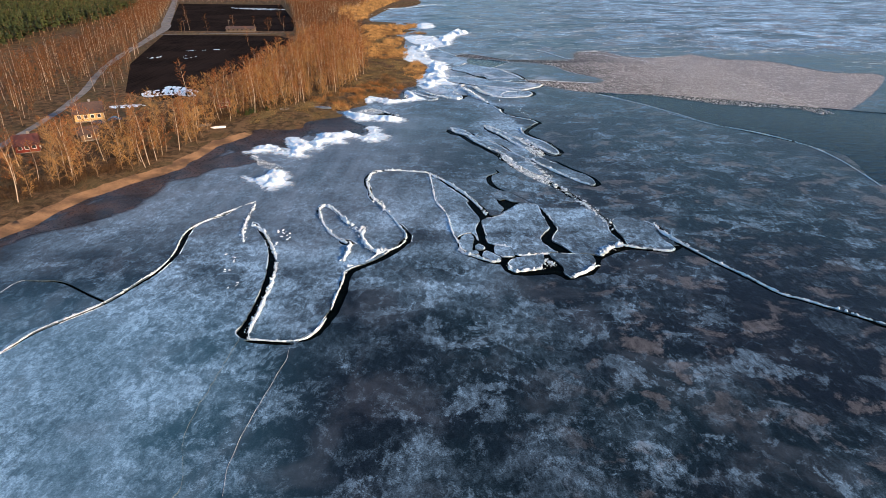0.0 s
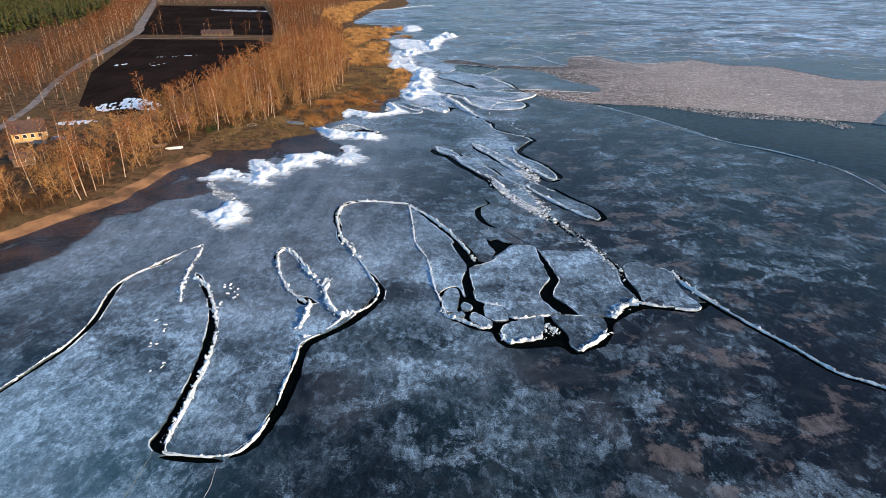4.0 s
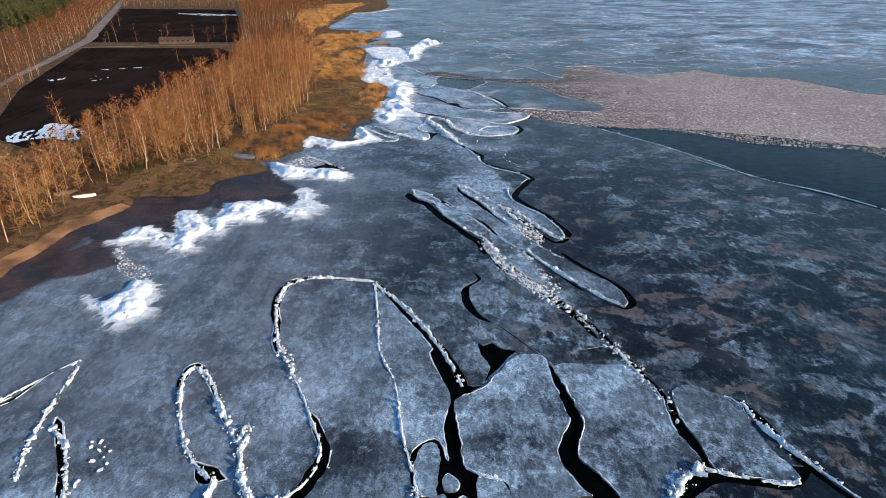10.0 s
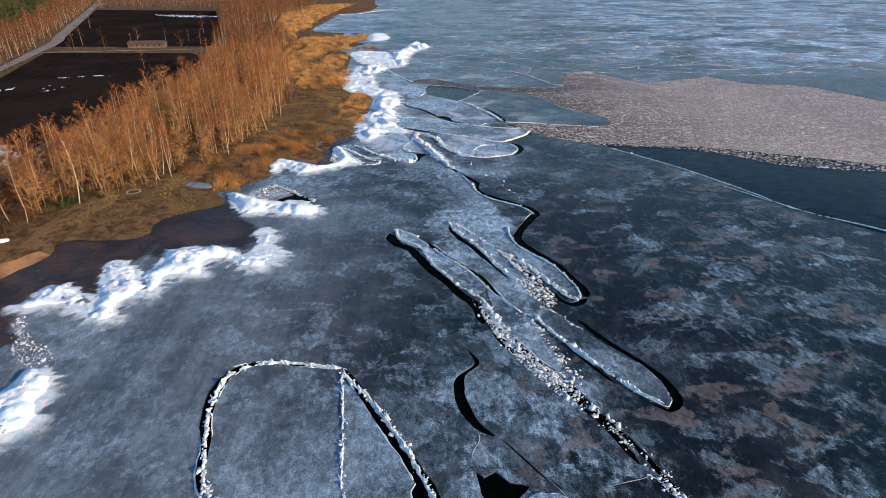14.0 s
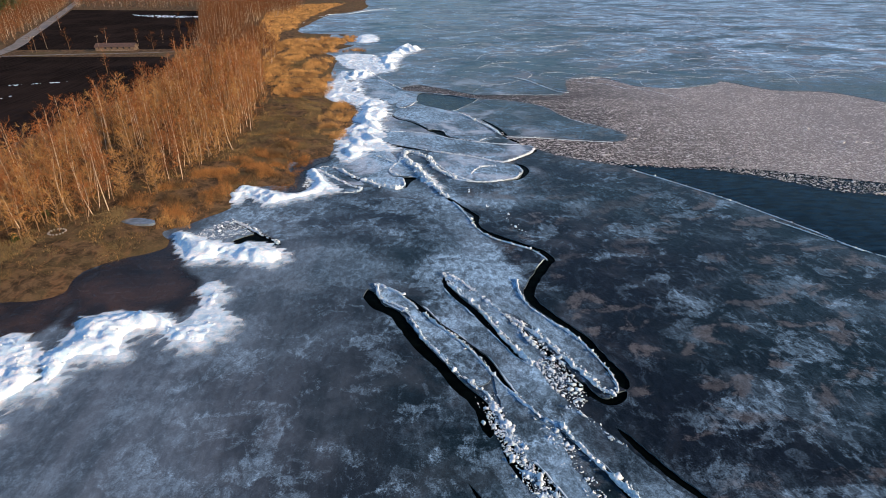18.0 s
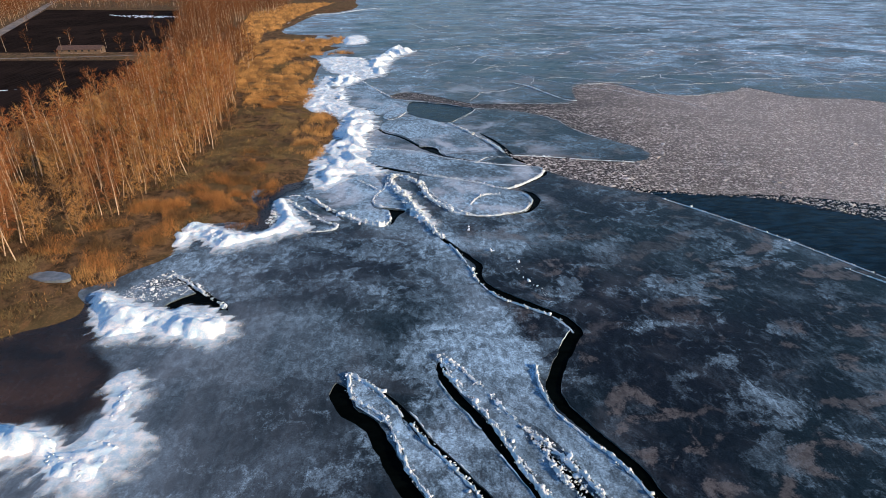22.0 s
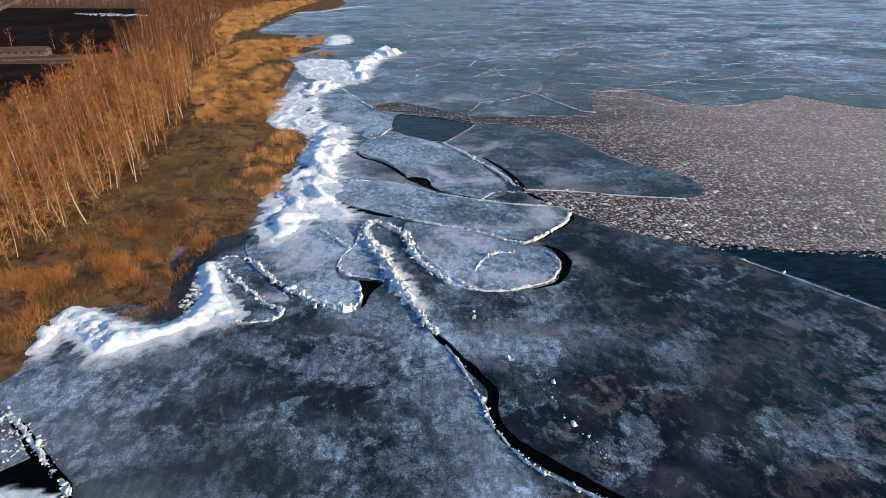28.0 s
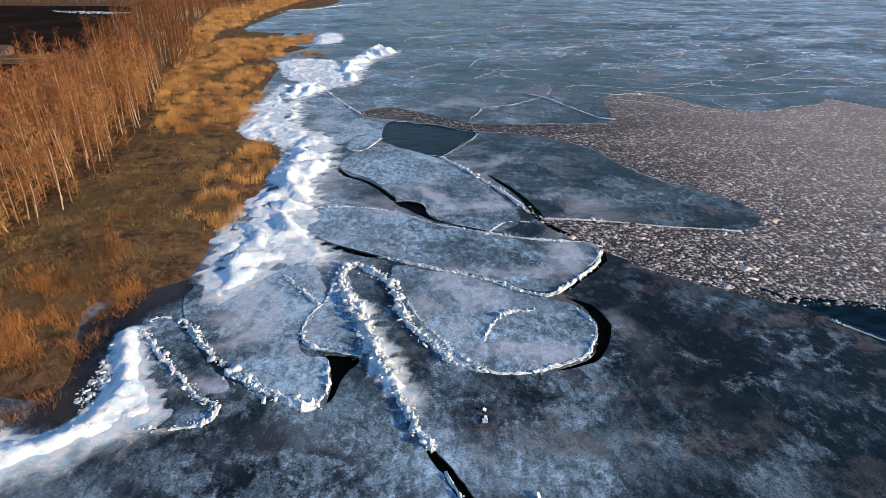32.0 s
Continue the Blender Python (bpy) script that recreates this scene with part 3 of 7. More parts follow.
PLATES["t_finger"] = ([(-10.6, 277.3), (-9.3, 282.8), (-4.8, 286.5), (2.9, 281.7), (6.3, 272.3), (5.4, 267.7), (4.2, 264.3), (4.2, 261), (5.5, 258.4), (7.8, 257.3), (8.1, 252.7), (7.2, 250.5), (6, 250.1), (2.1, 252.7), (-2.4, 256.6), (-6.5, 261.7), (-9.7, 266.2), (-11.7, 272.3)], 0.3)
PLATES["t_triangle"] = ([(-15, 267.4), (-11.7, 267.1), (-8.5, 263.4), (-5.3, 258.2), (-1.8, 253.6), (-4.1, 252.7), (-2.7, 250.9), (-2.9, 248.8), (-6.4, 248.3), (-9.6, 249.4), (-12.7, 258.9)], 0.25)
PLATES["u_x"] = ([(15, 337.5), (26.1, 327.4), (32.2, 315.1), (35.7, 301.7), (36.7, 293.3), (31.5, 289.3), (24.2, 293.7), (21.2, 298.2), (20.2, 302.2), (16.6, 304.9), (11.6, 315.2), (6.7, 320.8), (4.9, 326), (8.1, 334.8)], 0.2)
PLATES["t_pale"] = ([(5.3, 337.9), (7.7, 345.6), (13.4, 350.5), (15.5, 347.1), (13.4, 343.1), (10.9, 339.3), (8, 335.7)], 0.25)
PLATES["t_upper"] = ([(-11.6, 398.9), (-6.6, 404.9), (1.2, 385), (7, 366.3), (13.4, 359.4), (13.1, 349.5), (7.6, 347.8), (3.8, 340.9), (0.5, 348.4), (-4.3, 353.3), (-9.3, 364.6), (-8.2, 372.5), (-11.5, 382.2)], 0.2)
PLATES["t_wedge"] = ([(8.0, 278.7), (7.2, 274.8), (6.7, 270.5), (5.5, 267.9), (4.6, 265.6), (4.3, 263.0), (5.3, 260.5), (7.6, 259.0), (9.8, 258.2), (11.4, 257.9), (11.8, 261.2), (11.3, 266.0), (10.1, 270.1), (9.5, 274.6)], 0.4)
PLATES["floe_corner"] = ([(11.1, 110.4), (13.7, 109.3), (14.5, 106.5), (14.0, 105.3), (12.3, 105.2), (11.0, 105.9), (10.5, 108.6)], 0.25)
PLATES["floe_bit"] = ([(4.2, 106.6), (5.2, 107.6), (6.7, 108.2), (7.3, 107.1), (6.6, 106.1), (5.1, 105.7)], 0.25)
PLATES["floe_pan"] = ([(6.7, 110.0), (7.4, 111.0), (8.3, 110.3), (8.7, 109.2), (7.9, 108.4), (7.0, 108.7)], 0.1)
RIMS = {}
RIMS["two_left"] = ([(-45.5, 133.1), (-44.8, 125.2), (-43.8, 117.4), (-41.8, 111.7)], 0.8,0.5)
RIMS["two_left_b"] = ([(-42.8, 120.4), (-39.4, 117.4), (-36.3, 111.7), (-33.5, 105.2), (-32.1, 99.3), (-31.4, 92.9), (-31.2, 86.1), (-31.1, 78.5)], 0.85,0.55)
RIMS["two_side"] = ([(-19.7, 103.2), (-19.3, 106.7), (-19.4, 109.5), (-19.2, 111.3)], 0.9,0.6)
RIMS["arch_west_low"] = ([(-12.9, 127.8), (-15.1, 133.1), (-17.2, 136.5)], 1.2,0.8)
RIMS["arch_west_top"] = ([(-17.2, 136.5), (-19.5, 145.1), (-20.3, 151.2), (-19.5, 155.6), (-16.7, 158), (-11, 158.2), (-4, 156.4)], 0.8,0.5)
RIMS["arch_east_rim"] = ([(-3.8, 155.5), (0.5, 149.6), (4.1, 143), (7.3, 135.9), (9.3, 129.7), (10.1, 126.3)], 0.8,0.5)
RIMS["arch_inner"] = ([(-3.8, 154.9), (-2.6, 144.7), (-1.9, 135.5), (0.3, 128.9), (1.2, 124.6), (1.7, 119.5), (2.6, 114.2), (3.3, 111.4)], 0.5,0.4)
RIMS["loop_left"] = ([(-27.9, 132.1), (-29.3, 130.9), (-28.6, 126.8), (-26.4, 120.5), (-24.4, 116.4), (-22.1, 113.5), (-20.1, 111.3)], 0.8,0.6)
RIMS["loop_right"] = ([(-27.9, 132.1), (-25.7, 129.6), (-23.6, 126.1), (-21.7, 122.3), (-19.7, 119.1), (-18.5, 117.1)], 0.9,0.7)
RIMS["loop_tail"] = ([(-18.4, 116.6), (-17.9, 119.6), (-17.2, 118.2), (-17.4, 115.4), (-16.4, 111.6), (-14.9, 108.6), (-13, 107.2), (-11.6, 108.3)], 1.2,0.9)
RIMS["small_floe_rim"] = ([(3.5, 109.0), (4.4, 106.8), (6.2, 105.7), (7.9, 104.4), (9.9, 103.1), (11.4, 103.4)], 0.9,0.6)
RIMS["floe_a_rim"] = ([(9.5, 112.0), (11.0, 110.9), (12.8, 110.1), (14.3, 109.4)], 0.5,0.3)
RIMS["front_rim"] = ([(12.8, 101.3), (13.2, 99.9), (14.1, 99.1), (16.0, 99.5), (18.5, 100.1), (19.3, 101.3)], 0.9,0.5)
RIMS["front_rim_b"] = ([(29.6, 102.1), (28.8, 100.5), (27.0, 98.9), (25.6, 97.7), (24.5, 96.8)], 0.8,0.5)
RIMS["front_rim_c"] = ([(31.6, 105.7), (33.1, 107.7), (34.8, 109.4), (37.6, 110.7)], 1.4,0.9)
RIMS["floe_e_rim"] = ([(37.9, 110.2), (41.3, 109.2), (44.0, 108.3), (46.5, 108.0), (47.5, 108.6)], 0.6,0.35)
RIMS["east_rim"] = ([(47.4, 121.6), (47.6, 118), (48.5, 114.7), (49.9, 111.5), (50.9, 109.6)], 1.0,0.6)
RIMS["east_rim_far"] = ([(50.9, 109.6), (52.9, 105.2), (55.3, 100.6), (57.6, 96.6), (60.3, 91.1), (63.3, 88.9), (68.5, 84.7), (71.5, 82.0), (78.5, 76.0), (86.0, 69.5)], 0.5,0.3)
RIMS["chain"] = ([(37.3, 118.3), (36.7, 124.7), (35.4, 129.8), (33.8, 135.4), (31.9, 140.7), (29.6, 145.6), (27.6, 150.9), (25.2, 155.5)], 1.3,0.35)
RIMS["chain_north"] = ([(29.6, 145.1), (27.5, 149.6), (25.1, 153.9), (23, 157), (21.5, 161), (19.7, 165.4), (18.9, 170.1), (18.3, 174.1)], 1.6,0.5)
RIMS["p_left"] = ([(2.9, 203.8), (3.9, 199.1), (6.9, 196.2), (8.6, 193.2), (10.2, 187.7), (12.3, 183.7), (14.4, 179.4), (16.5, 176.4), (18.1, 174.2), (19, 171), (19.8, 167.7), (20.7, 164.4)], 0.7,0.5)
RIMS["p_right"] = ([(2.9, 203.8), (6, 201), (9, 197), (11.8, 192.1), (14.7, 187.7), (17.3, 183.4), (19, 179.3), (20.3, 176.4), (22.1, 173), (23.8, 170.3), (25.5, 168.3)], 0.6,0.5)
RIMS["q_left"] = ([(14.7, 206.6), (15.5, 202.9), (17.8, 198.6), (20.2, 193.1), (21.6, 188.9), (22.6, 185.7), (24.0, 182.6), (25.2, 179.7)], 0.9,0.6)
RIMS["q_right"] = ([(14.9, 206.9), (17.4, 203.7), (19.7, 199.6), (21.4, 196.0), (22.8, 193.7), (24.3, 190.7), (25.5, 186.7), (26.2, 184.2)], 0.8,0.6)
RIMS["r_left"] = ([(23.4, 192.9), (26, 189), (28.6, 184.6), (30.4, 180.2), (32, 176.9), (33.2, 174.1), (34.7, 173.1)], 1.0,0.7)
RIMS["r_right"] = ([(35, 173.5), (35.5, 176.4), (34.8, 180.1), (33.1, 185.5), (30.1, 190.7), (27.7, 195.1), (26.9, 199.9), (27.3, 203.9)], 0.5,0.4)
RIMS["r_north"] = ([(34.3, 210.7), (33, 214.1), (31, 216.3), (28.1, 218.5), (25.1, 221.3), (22.8, 226), (22.4, 228.4), (20.7, 235.8), (19, 240.8)], 0.45,0.3)
RIMS["s_left"] = ([(39.5, 146.2), (36.5, 149), (33.7, 153.7), (30.6, 158.9), (28, 163.7), (26.1, 168.7)], 0.8,0.6)
RIMS["s_right"] = ([(27.3, 171.3), (29.2, 169.9), (30.6, 167.4), (31.6, 165.8), (32.8, 164.2)], 0.6,0.4)
RIMS["rubble_east"] = ([(25, 167.9), (26.6, 161.6), (27.7, 156), (28.6, 152.3)], 1.5,0.6)
RIMS["north_bump"] = ([(9, 270.5), (10.3, 267.3), (11.9, 262.2), (13, 257.8), (14.6, 253.7)], 2.2,1.6)
RIMS["north_tail"] = ([(14.6, 253.1), (15.4, 250), (16.3, 248), (17, 245.7), (18.3, 243.1)], 1.2,0.9)
RIMS["north_loop"] = ([(9.0, 270.3), (8.2, 274.7), (8.4, 278.3), (10.1, 279.3), (12.1, 277.4), (14.1, 274.7), (15.3, 272.3)], 1.6,1.0)
RIMS["u_inner"] = ([(16.8, 268.8), (18.3, 264.4), (20.1, 260.7), (21.5, 257.9), (23.1, 255.7), (24.8, 254.6)], 0.7,0.5)
RIMS["u_ridge"] = ([(15.3, 271.9), (16.1, 266), (17.9, 261.6), (19.5, 259), (21.3, 256.1)], 1.4,1.0)
RIMS["u_lower_rim"] = ([(20.6, 256.1), (24.4, 254.1), (28.2, 253.3), (32.4, 254.1), (35.9, 255.6), (38.1, 258.6), (38.9, 261.8), (37.7, 265.7)], 0.6,0.4)
RIMS["u_seam"] = ([(14.2, 281.2), (20.1, 277.8), (27.3, 273.9), (31.6, 270.4), (34.8, 268.5)], 0.8,0.5)
RIMS["u_upper_rim"] = ([(34.8, 268.5), (37.2, 269.9), (40.1, 272.7), (44.1, 276.6), (46.2, 280.8)], 0.8,0.5)
RIMS["u_top_rim"] = ([(1.9, 301.6), (9.2, 301.2), (15.4, 298.7), (22.2, 292.8), (26.8, 290.5), (31.3, 288.1), (36.6, 285.8), (45.5, 283.5)], 0.5,0.3)
RIMS["u_fold"] = ([(25.1, 259.1), (26.7, 262.3), (29, 264.9), (32.9, 265.3)], 0.7,0.5)
RIMS["x_rim"] = ([(26.3, 328.7), (29.9, 321), (34, 311.4), (37.1, 303.1), (38.8, 295.8)], 1.0,0.6)
RIMS["x_tri"] = ([(29.8, 287.8), (34, 292.3), (38.1, 292.4)], 0.5,0.3)
RIMS["t_rim"] = ([(-10.2, 266.8), (-7.4, 262.7), (-4, 258.1), (-1.5, 255.4), (2.1, 252.6), (6, 250.1), (7.3, 250.7)], 1.2,0.9)
RIMS["t_rim_tip"] = ([(7.3, 250.7), (8.1, 252.7), (7.8, 257)], 0.5,0.4)
RIMS["t_left"] = ([(8.0, 279.0), (7.2, 274.8), (6.7, 270.5), (5.5, 267.9), (4.6, 265.6), (4.3, 263.0), (5.3, 260.5), (7.6, 259.1)], 0.6,0.4)
RIMS["t_mid"] = ([(0.3, 277.0), (2.7, 273.4), (4.5, 270.7), (5.8, 268.5)], 0.8,0.6)
RIMS["tri_top"] = ([(-14.3, 263.9), (-14.5, 266.9), (-12.7, 267.9), (-9.8, 266.7)], 0.5,0.3)
RIMS["tri_right"] = ([(-14.7, 265.3), (-11.2, 260.5), (-7.7, 256.2), (-5, 252.8), (-2.7, 250.9), (-2.9, 248.8), (-5.9, 248.2), (-8.8, 248.5)], 0.9,0.6)
RIMS["bay_rim"] = ([(-27.9, 232.5), (-25.5, 230.4), (-21.5, 226.3), (-18.7, 223.3), (-16.6, 220.9)], 0.8,0.5)
RIMS["slush_edge"] = ([(40.9, 293.7), (50.1, 291.8), (59.1, 288.8), (71.2, 285.7)], 0.2,0.1)
RIMS["water_edge"] = ([(67.9, 260), (74.3, 251), (81.9, 239.1), (90.4, 222.2), (95.1, 210.4)], 0.25,0.1)
RIMS["water_edge_near"] = ([(85.9, 226.4), (96.4, 209.4), (107.2, 198.1), (115.2, 184.6), (117.3, 169.8), (116, 154.6), (114.7, 145.7)], 0.3,0.15)
RIMS["far_rim_a"] = ([(-6.1, 405.8), (-1, 391.8), (3.1, 380.9), (7.7, 369.6)], 0.6,0.4)
RIMS["far_rim_b"] = ([(59.8, 392.4), (63.9, 385.9), (67.9, 373.6), (72.4, 360.4), (76.5, 358.1)], 0.6,0.35)
RIMS["far_tri"] = ([(5.3, 336.9), (8.7, 334.8), (11.3, 339.3), (13.4, 345.1)], 0.4,0.25)
RIMS["far_bank"] = ([(-73.7, 643.2), (-69.7, 676.6), (-59.8, 725.7), (-42.5, 735.4), (-16.9, 783.2), (3.4, 795.4)], 1.3,0.6)
RIMS["west_edge"] = ([(-67.3, 73.3), (-65.5, 78.7), (-62, 83.8), (-58.6, 88.4), (-56.5, 94.3), (-54.8, 100), (-54.6, 107), (-56.1, 117.4), (-52.6, 125.2), (-48.7, 131.3), (-45.9, 134.6)], 0.3,0.25)
RIMS["two_end"] = ([(-31, 77.3), (-29.7, 76.8), (-23.3, 76.4), (-20.7, 78.5), (-19.3, 83.5), (-19, 88.9), (-18.6, 94.9), (-18.7, 98.8)], 0.3,0.25)
RIMS["two_back"] = ([(-18.4, 101), (-15.9, 102.4), (-14.2, 104.6), (-12.7, 107.2), (-10.4, 108.8), (-8.4, 111.4), (-7.9, 114.4), (-8.5, 117.3), (-10.8, 123), (-13.2, 128.4)], 0.45,0.35)
RIMS["floe_seam"] = ([(14.6, 106.5), (16.0, 105.8), (17.4, 105.9), (19.8, 106.6), (21.6, 106.7)], 0.45,0.25)
POOLS = {}
POOLS["main"] = ([(63.5, 267.9), (66.7, 265.9), (70.3, 265), (82.4, 261.8), (104.2, 257.3), (170.2, 226.4), (195.3, 221.9), (133.5, 139.6), (116.2, 147.8), (120.6, 167.1), (118.9, 178.4), (95.4, 210.8), (90.7, 222.7), (82.3, 239.7), (74.6, 251.8)],)
POOLS["dark"] = ([(15.4, 361.1), (22.7, 359.8), (31.4, 353.5), (37.6, 348.4), (31.4, 337.4), (26.3, 328.7), (21.3, 333.6), (16.1, 338.8), (13.4, 345.1)],)
POOLS["hole"] = ([(13.3, 136.8), (14.0, 135.9), (15.4, 136.7), (16.8, 135.2), (19.0, 134.5), (17.5, 132.9), (16.4, 131.2), (15.5, 129.9), (14.3, 128.6), (13.4, 127.3), (13.9, 129.0), (14.5, 130.6), (14.2, 131.9), (13.5, 133.6), (13.3, 135.3)],)
POOLS["neck"] = ([(14.2, 160.4), (15.9, 157.2), (15.0, 155.6), (13.5, 154.0), (13.1, 150.6), (13.6, 147.8), (14.4, 144.9), (15.6, 143.1), (16.3, 142.2), (15.0, 142.6), (13.7, 143.8), (12.3, 146.4), (11.7, 149.3), (11.9, 153.2), (13.1, 154.8), (15.1, 157.0)],)
POOLS["bay"] = ([(-26.3, 221.7), (-25.1, 224.4), (-23.6, 225.6), (-21.6, 226.7), (-19.1, 224.5), (-16.7, 221.7), (-17.2, 220.6), (-22.5, 221.4)],)
POOLS["gap"] = ([(7.3, 258.6), (8.9, 258.4), (11.4, 257.6), (11.0, 256.5), (10.2, 255.6), (9.4, 253.8), (8.9, 251.5), (8.1, 250.4), (8.4, 252.5), (8.3, 255.1), (7.8, 257.3)],)
POOLS["small"] = ([(3.5, 115.1), (5.3, 116.5), (6.6, 116.2), (7.5, 113.0), (8.2, 119.4), (8.3, 125.1), (7.1, 129.1), (5.8, 134.4), (7.3, 135.2), (9.1, 129.1), (11.5, 126.6), (25.9, 126.1), (39.4, 118.3), (39.3, 112.0), (49.3, 110.5), (49.3, 109.3), (47.7, 108.0), (45.7, 107.2), (42.2, 107.8), (38.7, 108.5), (36.1, 107.5), (33.2, 105.5), (31.4, 103.8), (30.7, 101.5), (29.5, 99.5), (28.5, 97.9), (26.1, 97.0), (24.3, 96.0), (22.9, 95.9), (22.1, 97.1), (21.4, 97.9), (19.7, 97.8), (15.7, 97.4), (13.4, 97.7), (12.3, 98.7), (11.6, 100.3), (11.2, 102.0), (10.2, 102.2), (7.8, 103.2), (6.2, 104.8), (4.2, 106.1), (3.2, 109.2), (2.9, 113.2)],)
SHALLOWS = {}
SHALLOWS["shore"] = ([(-44.3, 202.9), (-47.3, 208.1), (-46.6, 214.8), (-37.6, 216.2), (-32.5, 212.7), (-27.8, 208.2), (-25.4, 202.4), (-26.4, 197.4), (-27.4, 195.4), (-32.2, 197.5), (-35.6, 198), (-40.5, 197.2)],)
SHALLOWS["reed_gap"] = ([(-19.8, 249.5), (-20.2, 254.2), (-21.5, 260.9), (-22, 268.7), (-19.5, 274.3), (-15.2, 278), (-11.5, 275.3), (-13.4, 271.6), (-15.6, 268.2), (-16.5, 263.9), (-15.6, 258), (-15.4, 250.5)],)
SHALLOWS["west"] = ([(-92.9, 101.6), (-93.5, 112.3), (-88.2, 128.2), (-84.1, 138.4), (-77.6, 146.5), (-73.7, 150.9), (-73.1, 137.6), (-74.3, 129.6), (-80.3, 121), (-88, 115.1), (-91.3, 109)],)
SHALLOWS["bay"] = ([(-73, 151.4), (-73, 162), (-65.5, 174), (-59, 178.9), (-55.6, 186.4), (-48.3, 177), (-57.7, 172.8), (-54.2, 165.8), (-59.6, 161.5), (-64.8, 158.8), (-67.5, 152.2)],)
SHALLOWS["bay_two"] = ([(-45.1, 196), (-46.9, 207.4), (-43.9, 213.3), (-36.6, 215.5), (-32.6, 203.8), (-34.7, 193.7), (-44.3, 193.2)],)
SHALLOWS["bay_three"] = ([(-71.8, 183), (-69.5, 190), (-66.2, 197.7), (-67.7, 204.8), (-57.5, 206.2), (-49.5, 211.7), (-47.2, 218.7), (-37.2, 224.9), (-32.3, 213.3), (-46.5, 210.5), (-45.4, 196.7), (-47.3, 190.9), (-50.4, 188.5), (-47.2, 177.5), (-52.6, 175.3), (-60.2, 173.2)],)
PILES = {}
PILES["n_zero"] = ([(-54.9, 153.9), (-50.6, 151.2), (-48.9, 154.4), (-48.1, 159.1), (-43.1, 155.7), (-43, 151.3), (-41.1, 148.2), (-44.2, 144.3), (-47.4, 145.5)], 1.6)
PILES["n_two"] = ([(-43.7, 185.6), (-42.4, 188.3), (-42.2, 193.3), (-42.8, 197), (-41.1, 196.2), (-38.7, 197.6), (-35, 197.4), (-31.9, 197.1), (-28.4, 194.9), (-26.3, 193.4), (-25.4, 196.7), (-25.1, 200.3), (-26.6, 203.6), (-25.6, 206.6), (-22.5, 203), (-22.4, 198.9), (-19.2, 194.3), (-19.8, 190.8), (-22.2, 187.5), (-25.5, 188.3), (-29.2, 191.7), (-31.8, 191.7), (-33.3, 190.7), (-32.3, 185.9), (-35, 185), (-38, 185.4), (-38.5, 181.2), (-39.3, 178)], 1.9)
PILES["n_three"] = ([(-38.8, 227.2), (-35.3, 226.9), (-30, 223.2), (-25.4, 221.5), (-21.5, 222.1), (-17.1, 220), (-14.6, 215.5), (-16.4, 212.5), (-21.3, 213.1), (-27.5, 214.7), (-31.1, 214), (-34.8, 218.1)], 1.8)
PILES["n_four"] = ([(-30.7, 242.4), (-33.3, 246.9), (-32.9, 252.6), (-30.4, 254.4), (-25.9, 252), (-21.5, 249.3), (-18.4, 248.3), (-15.6, 250), (-14.4, 254.8), (-17.1, 263.5), (-14.9, 265.8), (-11.3, 257.1), (-8.1, 250.5), (-10.9, 247.9), (-15.4, 246), (-19.8, 243.2), (-23.5, 242), (-28.9, 246.6)], 1.6)
PILES["n_fourteen"] = ([(-60.2, 175.9), (-58, 179.5), (-55.8, 183.7), (-51.4, 180.2), (-48.3, 177), (-51.5, 175.6), (-55.2, 178.8), (-57.1, 177.3)], 1.6)
PILES["mound"] = ([(9.4, 270.8), (11, 269.5), (12.4, 264.2), (14, 258.9), (15.6, 254.1), (15.9, 250.4), (13.9, 252.1), (12, 256.7), (10.8, 261.7)], 1.7)
PILES["n_seven"] = ([(-8.7, 303.7), (-9.3, 310.4), (-7.2, 314.1), (-9.6, 318.9), (-8.8, 325.3), (-7.1, 330.4), (-7.2, 336.2), (-2.9, 339.1), (1.4, 335.4), (3, 327.4), (1.5, 319), (0.1, 314.5), (1.8, 304.8), (0.7, 303.4), (-5.7, 304.6)], 2.0)
PILES["n_eight"] = ([(-7.2, 336.2), (-7.3, 341.9), (-4.1, 351), (-1.9, 350.8), (0.9, 346.3), (1.4, 335.4), (-2.8, 338.1)], 1.1)
PILES["n_shelf"] = ([(-23.8, 356.7), (-24.9, 369.2), (-24.3, 383.4), (-21.8, 399.8), (-21.2, 414.1), (-15, 403.7), (-10.1, 378.4), (-8.9, 361.4), (-4.1, 351), (-7.3, 341.9), (-8.8, 338.2), (-13.2, 344.9), (-17.8, 343.8)], 0.7)
PILES["n_nine"] = ([(-19.7, 397.8), (-15.6, 408.6), (-10.3, 413.1), (-4.2, 410.5), (-7, 398.4), (-12.4, 390.3), (-14.4, 378.7), (-9, 371.1), (-9.8, 362.1), (-12.9, 364.9), (-12.7, 375), (-16.6, 386.6)], 1.9)
PILES["n_shelf_two"] = ([(-29.2, 461.3), (-21, 471.2), (-8.3, 465.4), (-2.1, 441), (0.6, 412.1), (-4.1, 409.5), (-10.4, 414.1), (-19.6, 424.6), (-25.4, 443.1)], 0.6)
PILES["n_ten"] = ([(-3, 441.1), (-2.3, 464.9), (3.4, 477.2), (8, 504.1), (16.3, 497.5), (20, 484.3), (11, 468.3), (6.7, 446.8), (5.2, 422.4), (2.6, 411.9), (-0.6, 422.9)], 2.6)
PILES["n_twelve"] = ([(-20.5, 521.3), (-22, 554.9), (-13.2, 564.9), (-7.1, 538.5), (-11, 520.4)], 1.6)
